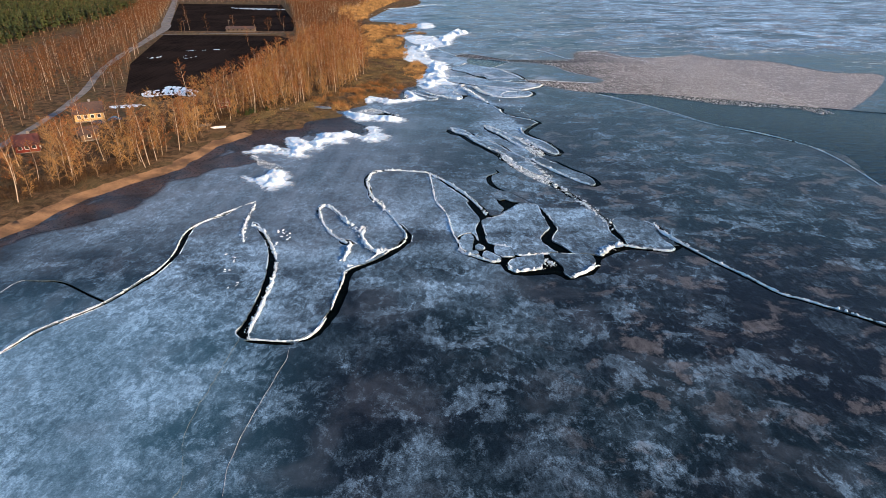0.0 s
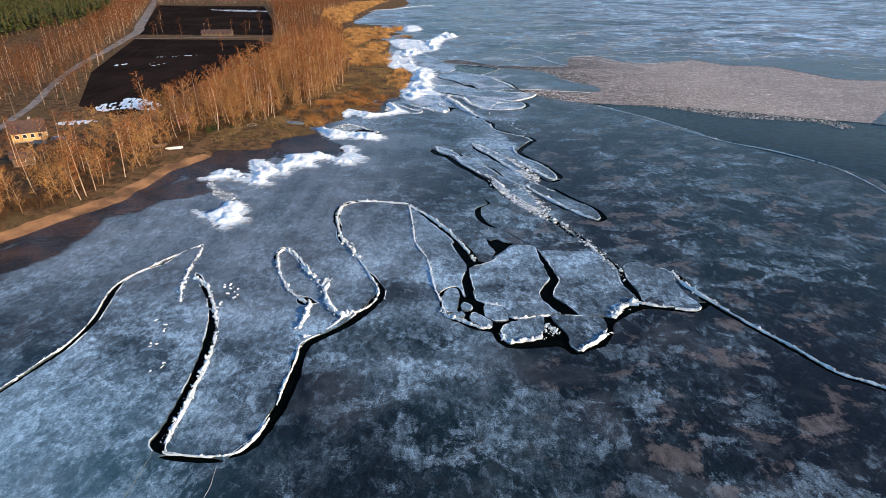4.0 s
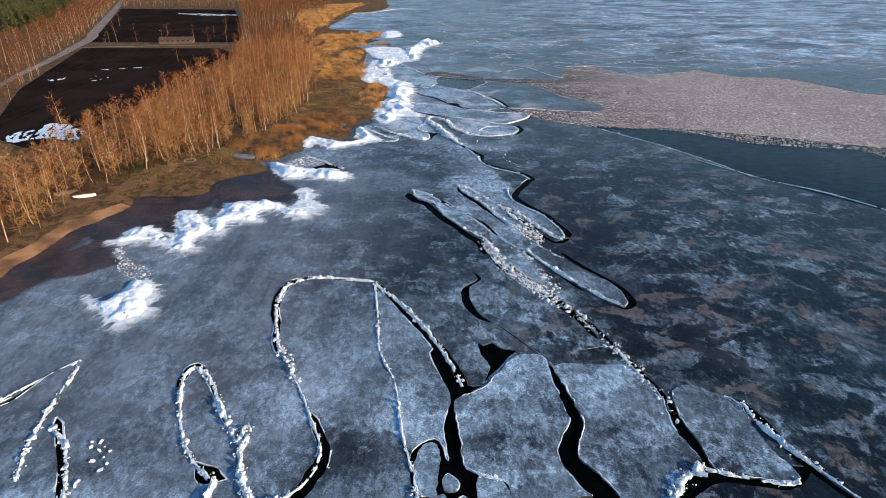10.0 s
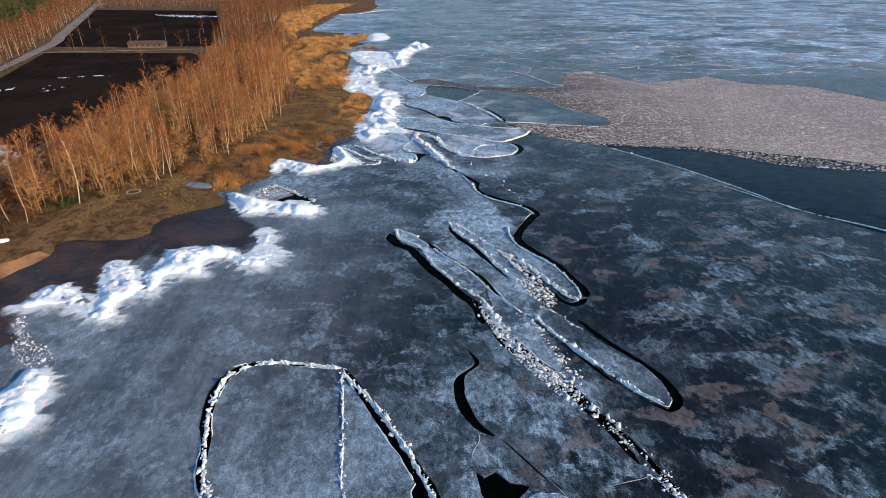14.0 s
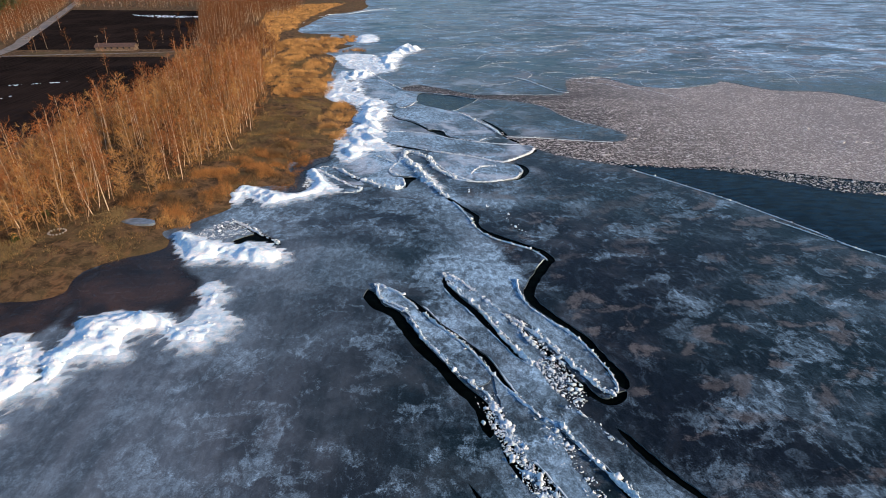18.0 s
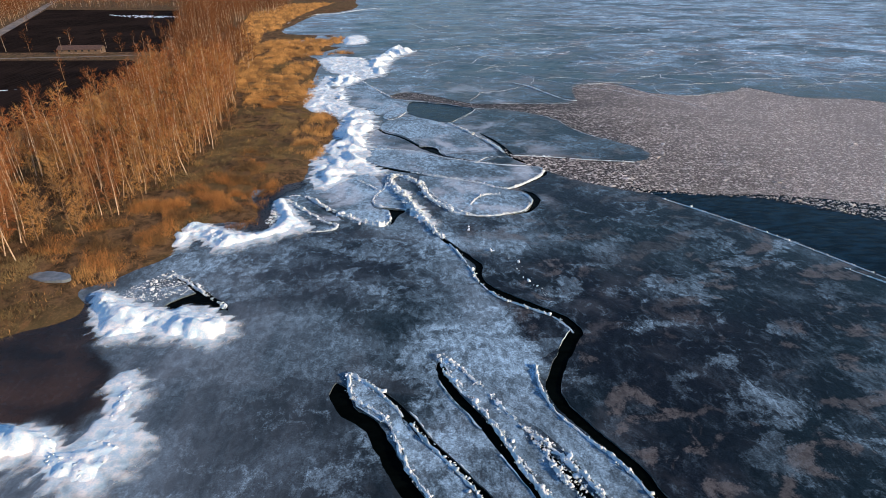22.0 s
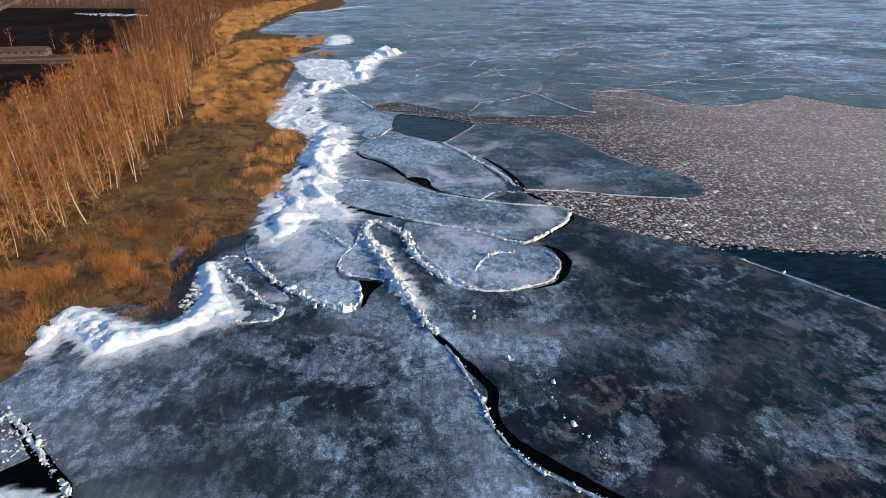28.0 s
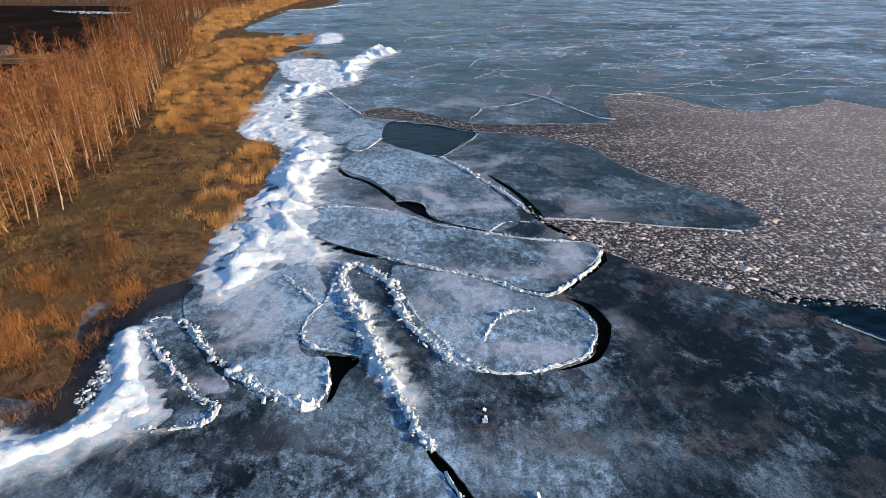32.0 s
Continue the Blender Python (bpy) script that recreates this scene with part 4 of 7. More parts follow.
PILES["n_six"] = ([(-10.1, 273.8), (-10.8, 280), (-9.8, 284.8), (-7.9, 288.9), (-9.6, 292.5), (-11.5, 292.7), (-9.8, 298.8), (-8.7, 303.7), (-5.9, 305.5), (0.5, 304.9), (2.1, 297.7), (1.3, 292.3), (4.1, 287.4), (6.3, 282.4), (2.9, 281.3), (-1.3, 280.9), (-3.9, 276.3), (-6.3, 272.3), (-8.8, 271.6)], 1.9)
PILES["n_shelf_three"] = ([(-10.7, 277.3), (-11.5, 283), (-12.2, 292.8), (-10.8, 301.1), (-9.4, 308.8), (-7.7, 314.2), (-9.3, 318.9), (-7.5, 331.8), (-3.2, 324), (-4.8, 305.4), (-6.7, 298), (-7.5, 288.9), (-8.3, 281.7), (-8.9, 275.4)], 0.7)
PILES["n_two_b"] = ([(-51.7, 191.6), (-47.8, 191.4), (-42.1, 184.7), (-40, 181.4), (-41.9, 178.3), (-42.9, 175.6), (-42.2, 171.3), (-46.1, 171.5), (-47.5, 177.5), (-50.1, 184.7)], 1.6)
PILES["n_fifteen"] = ([(-61.1, 175.8), (-58.9, 178.1), (-58.6, 182.4), (-55.6, 182.7), (-52.6, 179), (-49.4, 179.1), (-46.4, 175), (-45.6, 171.5), (-48.9, 173.6), (-52.8, 175.7), (-56.4, 175.1)], 1.2)
JUMBLE = {}
JUMBLE["five"] = ([(-16.9, 261.7), (-16.2, 265.4), (-14.3, 263.9), (-12.6, 257.8), (-11.8, 252.5), (-14.9, 249.9), (-17.1, 253.9), (-16.8, 257)],)
JUMBLE["seven"] = ([(-34.4, 226.4), (-33.2, 229.2), (-31.5, 230.9), (-28.9, 234.1), (-26.9, 232.1), (-22.5, 228.8), (-20.5, 226.2), (-17.2, 222.1), (-21.1, 227.1), (-25.4, 225.4), (-28.9, 223.5), (-32.2, 223.8)],)
JUMBLE["six"] = ([(-58, 171.2), (-53, 162.7), (-47.5, 156.6), (-44.6, 159.5), (-48.1, 164), (-52.9, 167.3), (-57.2, 173.7)],)
JUMBLE["front"] = ([(20.1, 104.2), (20.9, 104.1), (22.0, 102.6), (22.4, 101.2), (20.7, 100.8), (19.6, 101.1)],)
JUMBLE["chips"] = ([(28.8, 237.6), (30.2, 235.0), (30.9, 231.4), (31.9, 227.2), (32.9, 222.7), (33.6, 218.5), (32.5, 218.4), (31.2, 222.0), (30.1, 226.0), (28.5, 230.7)],)
JUMBLE["nine"] = ([(23.2, 193.9), (24.6, 192.1), (26.3, 188.6), (27.8, 184.7), (29.0, 181.7), (30.1, 177.8), (30.8, 175.3), (31.1, 172.9), (29.3, 170.8), (27.9, 172.2), (26.7, 174.1), (25.6, 178.1), (25.8, 180.8), (27.2, 181.8), (25.5, 186.7), (23.9, 190.8)],)
JUMBLE["cross"] = ([(23.4, 171.2), (24.3, 169.4), (26.0, 170.1), (27.2, 171.6), (27.5, 170.9), (25.4, 167.7), (26.2, 166.1), (27.3, 163.7), (25.0, 163.9), (24.1, 166.3), (23.3, 167.9)],)
JUMBLE["tail"] = ([(18.1, 172.9), (19.3, 172.3), (20.2, 169.7), (21.0, 167.3), (21.2, 164.1), (20.1, 164.2), (19.3, 166.6), (18.6, 169.4)],)
JUMBLE["ten"] = ([(18.6, 174.1), (21.8, 163.4), (25.3, 155.2), (28.6, 148.9), (27.2, 146.7), (23.2, 153.3), (20, 160.3), (17.4, 170.2)],)
SHORE = {}
SHORE["near"] = ([(-102.5, 83.5), (-98.6, 100.4), (-94, 113.1), (-91, 119.8), (-89.4, 130.3), (-85.3, 140.7), (-80.5, 149.1), (-74, 159.4), (-70.5, 180.8), (-67.8, 187), (-64.2, 194.9), (-64.9, 201.1), (-55.6, 201.5), (-49, 203.3), (-48.8, 211.7), (-45.4, 215), (-39.7, 218.4), (-36.9, 220.9)],)
SHORE["mid"] = ([(-37.5, 222.5), (-40.3, 228.2), (-36, 232.4), (-30.4, 239.6), (-30.9, 246.9), (-26.1, 253.5), (-19.5, 253.1), (-18.8, 258.3), (-22.9, 270.3), (-17.9, 272.9), (-14.2, 275.9), (-12.2, 277.4), (-12.2, 291.6), (-11.4, 301.7)],)
SHORE["far"] = ([(-8.8, 310.3), (-9.1, 337.7), (-19.2, 350.5), (-23.9, 374.3), (-25.4, 415.3), (-26.9, 456.5), (-39.2, 488.6), (-8.7, 485.9), (-12.7, 504.6), (-57.6, 529.2), (-45.9, 544.4), (-23.9, 563), (-65, 580.6), (-66.5, 645.4), (-57.9, 724), (-28.1, 818.8)],)
FIELDS = {}
FIELDS["near"] = ([(-134.9, 254.2), (-168.8, 329.9), (-205.7, 459.8), (-120.4, 456.7), (-101.2, 427.3), (-99.9, 340.4), (-104.6, 294.4), (-104.6, 253.1), (-113.6, 239.1)],)
FIELDS["far"] = ([(-214.1, 487.4), (-320.8, 775.3), (-191.5, 755.5), (-127.3, 543.4), (-116, 483.9)],)
ROADS = {}
ROADS["main"] = ([(-133.4, 164.4, 2.6), (-142.5, 213.7, 3), (-147, 232, 3.2), (-155, 259, 3.2), (-182.6, 338, 3.8), (-221, 495, 7), (-240, 545, 7.5), (-278, 646, 7.5), (-314, 741, 7), (-343, 817, 6.5), (-402.4, 968.5, 6)],)
ROADS["lane"] = ([(-211.9, 460.2, 2.53), (-175.6, 467.6, 2.47), (-155.9, 468.9, 2.43), (-116.4, 474.2, 1.99)],)
SNOWS = {}
SNOWS["field_a"] = ([(-127.7, 254.8), (-120.2, 262.9), (-106.5, 259.4), (-103.5, 248.2), (-115, 250.3), (-122.5, 246)],)
SNOWS["field_b"] = ([(-238.7, 717), (-206.2, 709.3), (-175.3, 696), (-174.8, 684.6), (-203.9, 686.1)],)
SNOWS["field_c"] = ([(-169.4, 351.8), (-162.9, 358), (-161, 351.8), (-165, 347.7)],)
SNOWS["yard"] = ([(-129.2, 229.2), (-118.9, 232.9), (-115.4, 231), (-123, 225.5)],)
SNOWS["field_d"] = ([(-123.8, 269.6), (-115.6, 267.4), (-108.7, 261), (-109.7, 257.1), (-111.5, 251.8), (-118.1, 254.8)],)
SNOWS["furrow_a"] = ([(-156.4, 379.3), (-144.6, 382.3), (-132.8, 384.3), (-132.8, 385.9), (-144.6, 383.4), (-156.4, 380.9)],)
SNOWS["furrow_b"] = ([(-149.7, 352.5), (-149.9, 360.7), (-150.2, 368.0), (-150.2, 369.6), (-149.9, 361.9), (-149.7, 354.1)],)
SNOWS["furrow_c"] = ([(-161.0, 357.0), (-155.8, 359.1), (-150.5, 360.3), (-150.5, 361.8), (-155.8, 360.1), (-161.0, 358.5)],)
SNOWS["furrow_d"] = ([(-146.9, 346.3), (-145.2, 351.6), (-143.5, 356.1), (-143.5, 357.4), (-145.2, 352.5), (-146.9, 347.6)],)
BELTS = {}
BELTS["shore_west"] = ([(-108.3, 122.9), (-101.5, 124.2), (-96.9, 138.4), (-89, 150.9), (-83.2, 169.8), (-82.3, 194.5), (-72.1, 217.6), (-59.4, 235.9), (-72, 269), (-93.4, 257.1), (-96.8, 221.9), (-106.3, 205.5), (-118.4, 191.1), (-115.4, 164.4), (-125.1, 159.4), (-127.9, 150)],)
BELTS["shore_main"] = ([(-72, 212), (-64.5, 221), (-57, 231), (-49, 243), (-44, 258), (-39, 281), (-38.5, 312), (-40, 335), (-47, 362), (-56, 400), (-68, 446), (-86, 446), (-93, 409), (-86, 338), (-88, 303), (-88, 277), (-82, 250), (-80, 230)],)
BELTS["shore_cluster"] = ([(-77, 195), (-70, 212), (-78, 236), (-90, 242), (-97, 236), (-88, 205)],)
BELTS["shore_row"] = ([(-101, 124), (-98, 133), (-94, 141), (-88, 149), (-83, 155), (-79, 168), (-77, 182), (-77, 195), (-88, 205), (-90, 190), (-92, 172), (-97, 160), (-106, 150), (-112, 138), (-116, 126), (-110, 116)],)
BELTS["north"] = ([(-74.6, 419.6), (-51.5, 417.5), (-56.9, 452.4), (-86.7, 543.1), (-98.5, 544.1), (-115.8, 634.3), (-90.9, 710.8), (-92.5, 794.9), (-125.8, 859), (-173.4, 728.3), (-116.6, 486.9)],)
BELTS["roadside"] = ([(-183.6, 269), (-167.2, 296.1), (-182.8, 380.3), (-247.7, 570.3), (-351.8, 877.3), (-406.1, 877.3), (-255.5, 483.6), (-231.9, 368.8), (-217, 296.1)],)
BELTS["west"] = ([(-157.4, 169.8), (-133.2, 187.8), (-150.6, 226.4), (-166.4, 257), (-187.5, 275.3), (-198.8, 269), (-218.4, 246)],)
BELTS["far_back"] = ([(-433.9, 786.9), (-416.6, 867.1), (-384.7, 945.1), (-230.1, 916), (-263, 1036.5), (-593.5, 1053)],)
BELTS["far_shore"] = ([(-130.8, 579.2), (-108.9, 636.6), (-110.6, 761.1), (-103.4, 862.5), (-157.9, 921.6), (-191.2, 767.5)],)
BELTS["road_two"] = ([(-158.4, 225.9), (-164.2, 248.3), (-163, 269.4), (-177.2, 324.1), (-199.9, 404.7), (-257, 582.6), (-366.3, 889.3), (-393.3, 889.5), (-273.4, 558.5), (-225.9, 410), (-208.4, 337.8), (-199.4, 288)],)
BELTS["yard_row"] = ([(-133.6, 243.3), (-123.9, 253), (-100.6, 258), (-97.4, 268.9), (-86.2, 242.9), (-102, 238.4), (-123.6, 238.6)],)
BELTS["road_three"] = ([(-153.3, 234.3), (-163.9, 275.3), (-178.6, 332.4), (-208.8, 431.3), (-161.2, 323.9), (-143.6, 269.3), (-142.9, 246.2)],)
BELTS["far_wall"] = ([(-345, 800), (-190, 770), (-170, 830), (-200, 905), (-370, 915)],)
PINES = {}
PINES["wood"] = ([(-283.8, 347.7), (-273.5, 380.2), (-299.3, 476.3), (-296.5, 546), (-346.9, 731.2), (-466, 1010.7), (-817.8, 1190.1), (-922, 1190.1)],)
REEDS = {}
REEDS["a"] = ([(-10.5, 292), (-9, 301), (-10, 312), (-8.2, 322), (-7.4, 335), (-11, 343), (-16, 344), (-18, 330), (-21, 313), (-19, 296), (-14, 290)],)
REEDS["front"] = ([(-43.1, 228.2), (-44.2, 233.3), (-40.8, 232.1), (-36.7, 232.8), (-35.9, 228.7), (-38.3, 227.9)],)
REEDS["d"] = ([(-29, 354), (-22, 355), (-20.5, 372), (-21, 386), (-23.5, 412), (-29, 395)],)
REEDS["e"] = ([(-44.4, 229), (-35.8, 228.9), (-36.9, 233.8), (-45.4, 233.8)],)
REEDS["g"] = ([(-70.7, 510.2), (-31.4, 534.6), (-20.6, 551.9), (-36.2, 466.5), (-47.9, 417.5), (-26.1, 395.8), (-24, 353.9), (-41.3, 343.8), (-63.8, 423.3)],)
REEDS["h"] = ([(-69.4, 511.1), (-61.6, 538.6), (-42, 546.5), (-25, 560.5), (-21.2, 528), (-35.9, 506.1), (-51.6, 490.7)],)
REEDS["i"] = ([(-59.1, 479.5), (-41.2, 489.8), (-12.5, 487.2), (-11.8, 478.5), (-38.8, 476)],)
REEDS["j"] = ([(-32, 373.2), (-29.5, 383.9), (-28.1, 414.7), (-27.7, 437), (-27.9, 452.6), (-39.8, 444.4), (-41.9, 415.9), (-32.9, 392.2)],)
BRUSHES = {}
BRUSHES["a"] = ([(-27.7, 265.2), (-25.7, 273.6), (-21.9, 280.1), (-17.5, 274.5), (-22.2, 269.5), (-19.3, 259.5), (-20.8, 250.5), (-23.8, 249.8)],)
BRUSHES["b"] = ([(-58.3, 240.4), (-50.4, 250), (-43.3, 263.6), (-33.5, 281), (-20.5, 276.2), (-23.3, 259), (-32.2, 253.3), (-32.1, 242.2), (-37.8, 231.2), (-44.5, 231.6), (-51.1, 237)],)
BRUSHES["d"] = ([(-32.4, 252.5), (-25.8, 260.6), (-21.7, 282.3), (-23.2, 301), (-30.3, 297.5), (-33, 274.1), (-37.9, 259.3)],)
BRUSHES["edge"] = ([(-21.2, 248.7), (-19.1, 250.4), (-17.4, 252.2), (-18.2, 259.0), (-17.6, 266.6), (-16.2, 273.8), (-15.7, 279.2), (-21.9, 279.8), (-24.0, 272.4), (-24.0, 263.7), (-23.5, 254.8), (-24.5, 249.4)],)
BRUSHES["low"] = ([(-33.6, 241.5), (-33.3, 251.3), (-29.7, 260.1), (-29.0, 271.2), (-35.4, 273.9), (-39.6, 260.9), (-42.1, 249.4)],)
BRUSHES["far"] = ([(-72.9, 468.2), (-97.5, 572.5), (-119.6, 731.1), (-100.1, 826.9), (-53.7, 846.6), (-69, 726.6), (-73.7, 643.2), (-70.9, 600.1), (-76.6, 565.2), (-67, 501.2)],)
BRUSHES["e"] = ([(-38.2, 344.7), (-43.4, 374.2), (-38.8, 380.9), (-32, 373.2), (-23.6, 362.7), (-26.3, 348.7), (-32.7, 346.7)],)
SEAMS = {}
SEAMS["west_a"] = ([(-79.3, 91.2, 0.38), (-78.7, 94.9, 0.39), (-77.8, 95.6, 0.39)],)
SEAMS["north_b"] = ([(9.8, 319, 0.37), (17.8, 307.9, 0.34), (21.8, 301.5, 0.32)],)
SEAMS["upper_a"] = ([(-9.1, 397.3, 0.81), (1.5, 377.3, 1), (7.5, 371, 0.73)],)
SEAMS["upper_b"] = ([(53.1, 399.9, 0.82), (64.7, 378.9, 1.02), (77.2, 360.4, 0.97)],)
SEAMS["far_a"] = ([(24.6, 438.6, 0.47), (36.9, 451, 0.74), (51.8, 440, 0.47), (62.4, 435.2, 0.47)],)
SEAMS["far_b"] = ([(9.2, 427.7, 0.45), (25.6, 415.1, 0.42), (43.1, 408.3, 0.41), (55.1, 397.4, 0.59), (60, 393.3, 0.59)],)
SEAMS["far_c"] = ([(48, 445.8, 0.48), (55.4, 464.3, 0.78), (69.3, 471.2, 0.54), (88.7, 466.2, 0.54), (96.9, 477.3, 0.56)],)
SEAMS["far_d"] = ([(46.9, 420.9, 0.44), (55.1, 432, 0.69), (63.5, 435.1, 0.7), (76.6, 437.8, 0.48)],)
SEAMS["far_e"] = ([(92.5, 502.6, 0.61), (96.4, 490.3, 0.88), (119.7, 515.3, 0.64), (132.3, 521.1, 0.66)],)
SEAMS["far_f"] = ([(-21.3, 696, 0.96), (13.7, 669.1, 0.9), (34.8, 590.6, 0.76), (54.3, 573.3, 1.09), (74.5, 593.6, 0.77)],)
SEAMS["far_g"] = ([(20.1, 561.9, 0.7), (38, 534.4, 0.97), (46.7, 500.7, 0.88), (43.1, 491.3, 0.57)],)
SEAMS["far_h"] = ([(25.9, 540.4, 0.66), (41.8, 544, 1), (59.3, 558.4, 0.7), (77.1, 546, 0.68)],)
SEAMS["far_i"] = ([(97.2, 661.6, 0.9), (128.5, 668, 0.93), (135.9, 616.5, 0.84), (161.3, 634.1, 0.88)],)
SEAMS["far_j"] = ([(106.1, 509.9, 0.63), (117.2, 498.3, 0.92), (124.9, 499.7, 0.93), (127.6, 487.5, 0.6)],)
SEAMS["far_k"] = ([(116.6, 406.9, 0.45), (126.2, 400.8, 0.45), (136.6, 390.1, 0.66), (144.2, 389.4, 0.45)],)
SEAMS["far_l"] = ([(170.5, 499.8, 0.65), (184.4, 492.3, 0.98), (191.2, 483.7, 0.97)],)
SEAMS["far_m"] = ([(145.8, 402.1, 0.47), (153.9, 398.3, 0.47)],)
SEAMS["far_n"] = ([(72.2, 395.9, 0.4), (76.2, 403.3, 0.42), (82.7, 404.7, 0.42), (90.5, 398, 0.42), (94.9, 393.8, 0.41), (110, 387.9, 0.41)],)
SEAMS["far_o"] = ([(104.6, 438, 0.5), (115.1, 418.2, 0.47), (130.3, 408.9, 0.47), (150, 409.3, 0.49), (183.8, 433.6, 0.56)],)
SEAMS["far_p"] = ([(161.6, 579.2, 0.78), (174.9, 594.8, 1.23), (183.6, 597.5, 0.83)],)
SEAMS["far_q"] = ([(166.2, 563.2, 0.76), (164.9, 535.5, 0.71), (176.4, 531.9, 1.07)],)
SEAMS["far_r"] = ([(126.9, 457.9, 0.55), (137.8, 468.4, 0.86), (142.4, 469.7, 0.58)],)
SEAMS["far_s"] = ([(4.8, 434.1, 0.46), (13.5, 468.1, 0.52), (28.5, 471.6, 0.53), (32.2, 451.4, 0.49)],)
SEAMS["far_t"] = ([(57.8, 337.5, 0.29), (62.1, 329.5, 0.42), (63.9, 319.1, 0.39), (67.2, 312.3, 0.38), (71, 307.1, 0.25)],)
SEAMS["far_u"] = ([(9.4, 365.5, 0.49), (16.5, 362.2, 0.48), (25.6, 357, 0.47), (36.9, 349, 0.3), (45.5, 347.1, 0.3)],)
SEAMS["far_v"] = ([(47.2, 355.7, 0.48), (62.5, 354.3, 0.48), (72.4, 354.7, 0.49)],)
SEAMS["far_w"] = ([(115.1, 380.5, 0.41), (113.2, 373.3, 0.59), (115.3, 365.6, 0.38), (124.9, 364, 0.39), (143.5, 370.6, 0.42)],)
SEAMS["far_x"] = ([(85.6, 388.3, 0.59), (101.4, 390.5, 0.41), (116.1, 384.7, 0.41), (135.9, 385.6, 0.43), (155.6, 388.4, 0.46)],)
SEAMS["far_y"] = ([(26.3, 328.7, 0.39), (32.5, 337.3, 0.28), (37.4, 347.3, 0.3)],)
SEAMS["far_z"] = ([(5, 319.4, 0.25), (8.1, 334.8, 0.27), (16, 334.1, 0.27), (26.3, 328.7, 0.26)],)
SEAMS["trail"] = ([(-23.5, 75, 0.13), (-23.8, 69.2, 0.12), (-24.6, 63, 0.12), (-25.2, 56.2, 0.12), (-25.2, 50.7, 0.12), (-24.7, 46.5, 0.12)],)
SEAMS["thin_a"] = ([(13.9, 143.8, 0.22), (14.0, 141.7, 0.22), (13.0, 139.3, 0.22), (13.5, 136.8, 0.22)],)
SEAMS["thin_b"] = ([(11.4, 125.3, 0.22), (12.5, 126.1, 0.22), (13.5, 127.0, 0.22)],)
SEAMS["thin_c"] = ([(28.1, 134.2, 0.22), (30.3, 134.5, 0.22), (33.1, 135.1, 0.22)],)
SEAMS["thin_d"] = ([(20.3, 136.7, 0.22), (21.7, 134.6, 0.22), (23.2, 132.4, 0.22), (23.5, 130.9, 0.22)],)
SEAMS["scratch_a"] = ([(61.2, 153.7, 0.1), (62.7, 150.5, 0.1), (64.2, 148.5, 0.1), (64.7, 146.6, 0.1)],)
CHUNKS = {}
CHUNKS["a"] = ([(-35.2, 117), (-33.3, 113.2), (-34.7, 111.7), (-42.4, 106.8), (-41.3, 103.6), (-40.9, 99.2), (-37.6, 94.1), (-34.3, 115), (-34.2, 109.1), (-35, 116.8), (-38.3, 93.3), (24.0, 246.9), (27.0, 237.5)],)
SPOTS = {}
SPOTS["house"] = ([(-125.2, 208.3), (-123.9, 171.5), (-84.5, 228.3), (-156, 484)],)
SPOTS["boats"] = ([(-76.6, 198.8), (-71, 200.2)],)
SPOTS["lone"] = ([(-198.4, 490.5), (-198.0, 474.3), (-181.5, 482.3), (-126.9, 403.8), (-133.7, 479.3), (-150.1, 499.9), (-141.2, 515.4), (-121.5, 478.5), (-242.1, 593.4), (-163.1, 488.3), (-144.3, 558.5)],)
SPOTS["ring"] = ([(-60.6, 226)],)
SPOTS["poles"] = ([(-139.7, 254.8), (-147.2, 235.8), (-251.9, 523.6), (-195.2, 473.3), (-204.1, 442.6), (-162.3, 476.5)],)
SPOTS["junipers"] = ([(-76.1, 218.7), (-72, 216.4), (-70.2, 219.9), (-66.2, 222), (-66.5, 233.6), (-71.3, 218.5)],)
BRASH = {}
BRASH["main"] = ([(7.6, 372.4), (15.1, 377.6), (26.4, 368), (36.5, 357.3), (47, 355.1), (62.3, 353.7), (72.2, 354.1), (77.3, 363.4), (78.9, 374.1), (81.3, 381), (85.3, 387.5), (101, 389.6), (112.6, 367.5), (146.3, 381.1), (163.4, 357.8), (185.9, 349.8), (200.3, 315.7), (220.7, 302.5), (153.9, 225.9), (138.9, 233.8), (115.2, 240.2), (102.9, 249), (89.6, 258.7), (72.8, 262.7), (64.2, 264.5), (52.6, 273), (46.5, 280.8), (43.2, 285.5), (40.1, 290.5), (39.7, 299.9), (41.5, 294.2), (50.3, 292.4), (59.2, 289), (68, 286.3), (73.4, 286.7), (77.3, 290.4), (77.6, 296.5), (71, 307.1), (67.2, 312.3), (63.9, 319.1), (62.1, 329.5), (57.9, 337.5), (45.5, 347.1), (37, 349.5), (25.7, 358.3), (16.6, 363.5), (9.4, 366.1)],)
ISLES = {}
ISLES["hole"] = ([(115.1, 380.5), (125.3, 383.9), (135.4, 384.7), (148.8, 387.1), (152.8, 381.4), (143.5, 370.6), (131.2, 365.6), (119.6, 363.8), (114.4, 367.1), (113.2, 373.3)],)
CLEAR = {}
CLEAR["yard"] = ([(-140.1, 206.9), (-156.3, 246.3), (-98.3, 245.9), (-108.3, 233.1), (-123, 224.8), (-114.6, 206.7), (-109.7, 192.3), (-120.4, 192.4), (-122.8, 187.7), (-132.8, 192.5)],)


# ---------------------------------------------------------------- geometry helpers
rng = np.random.default_rng(7)


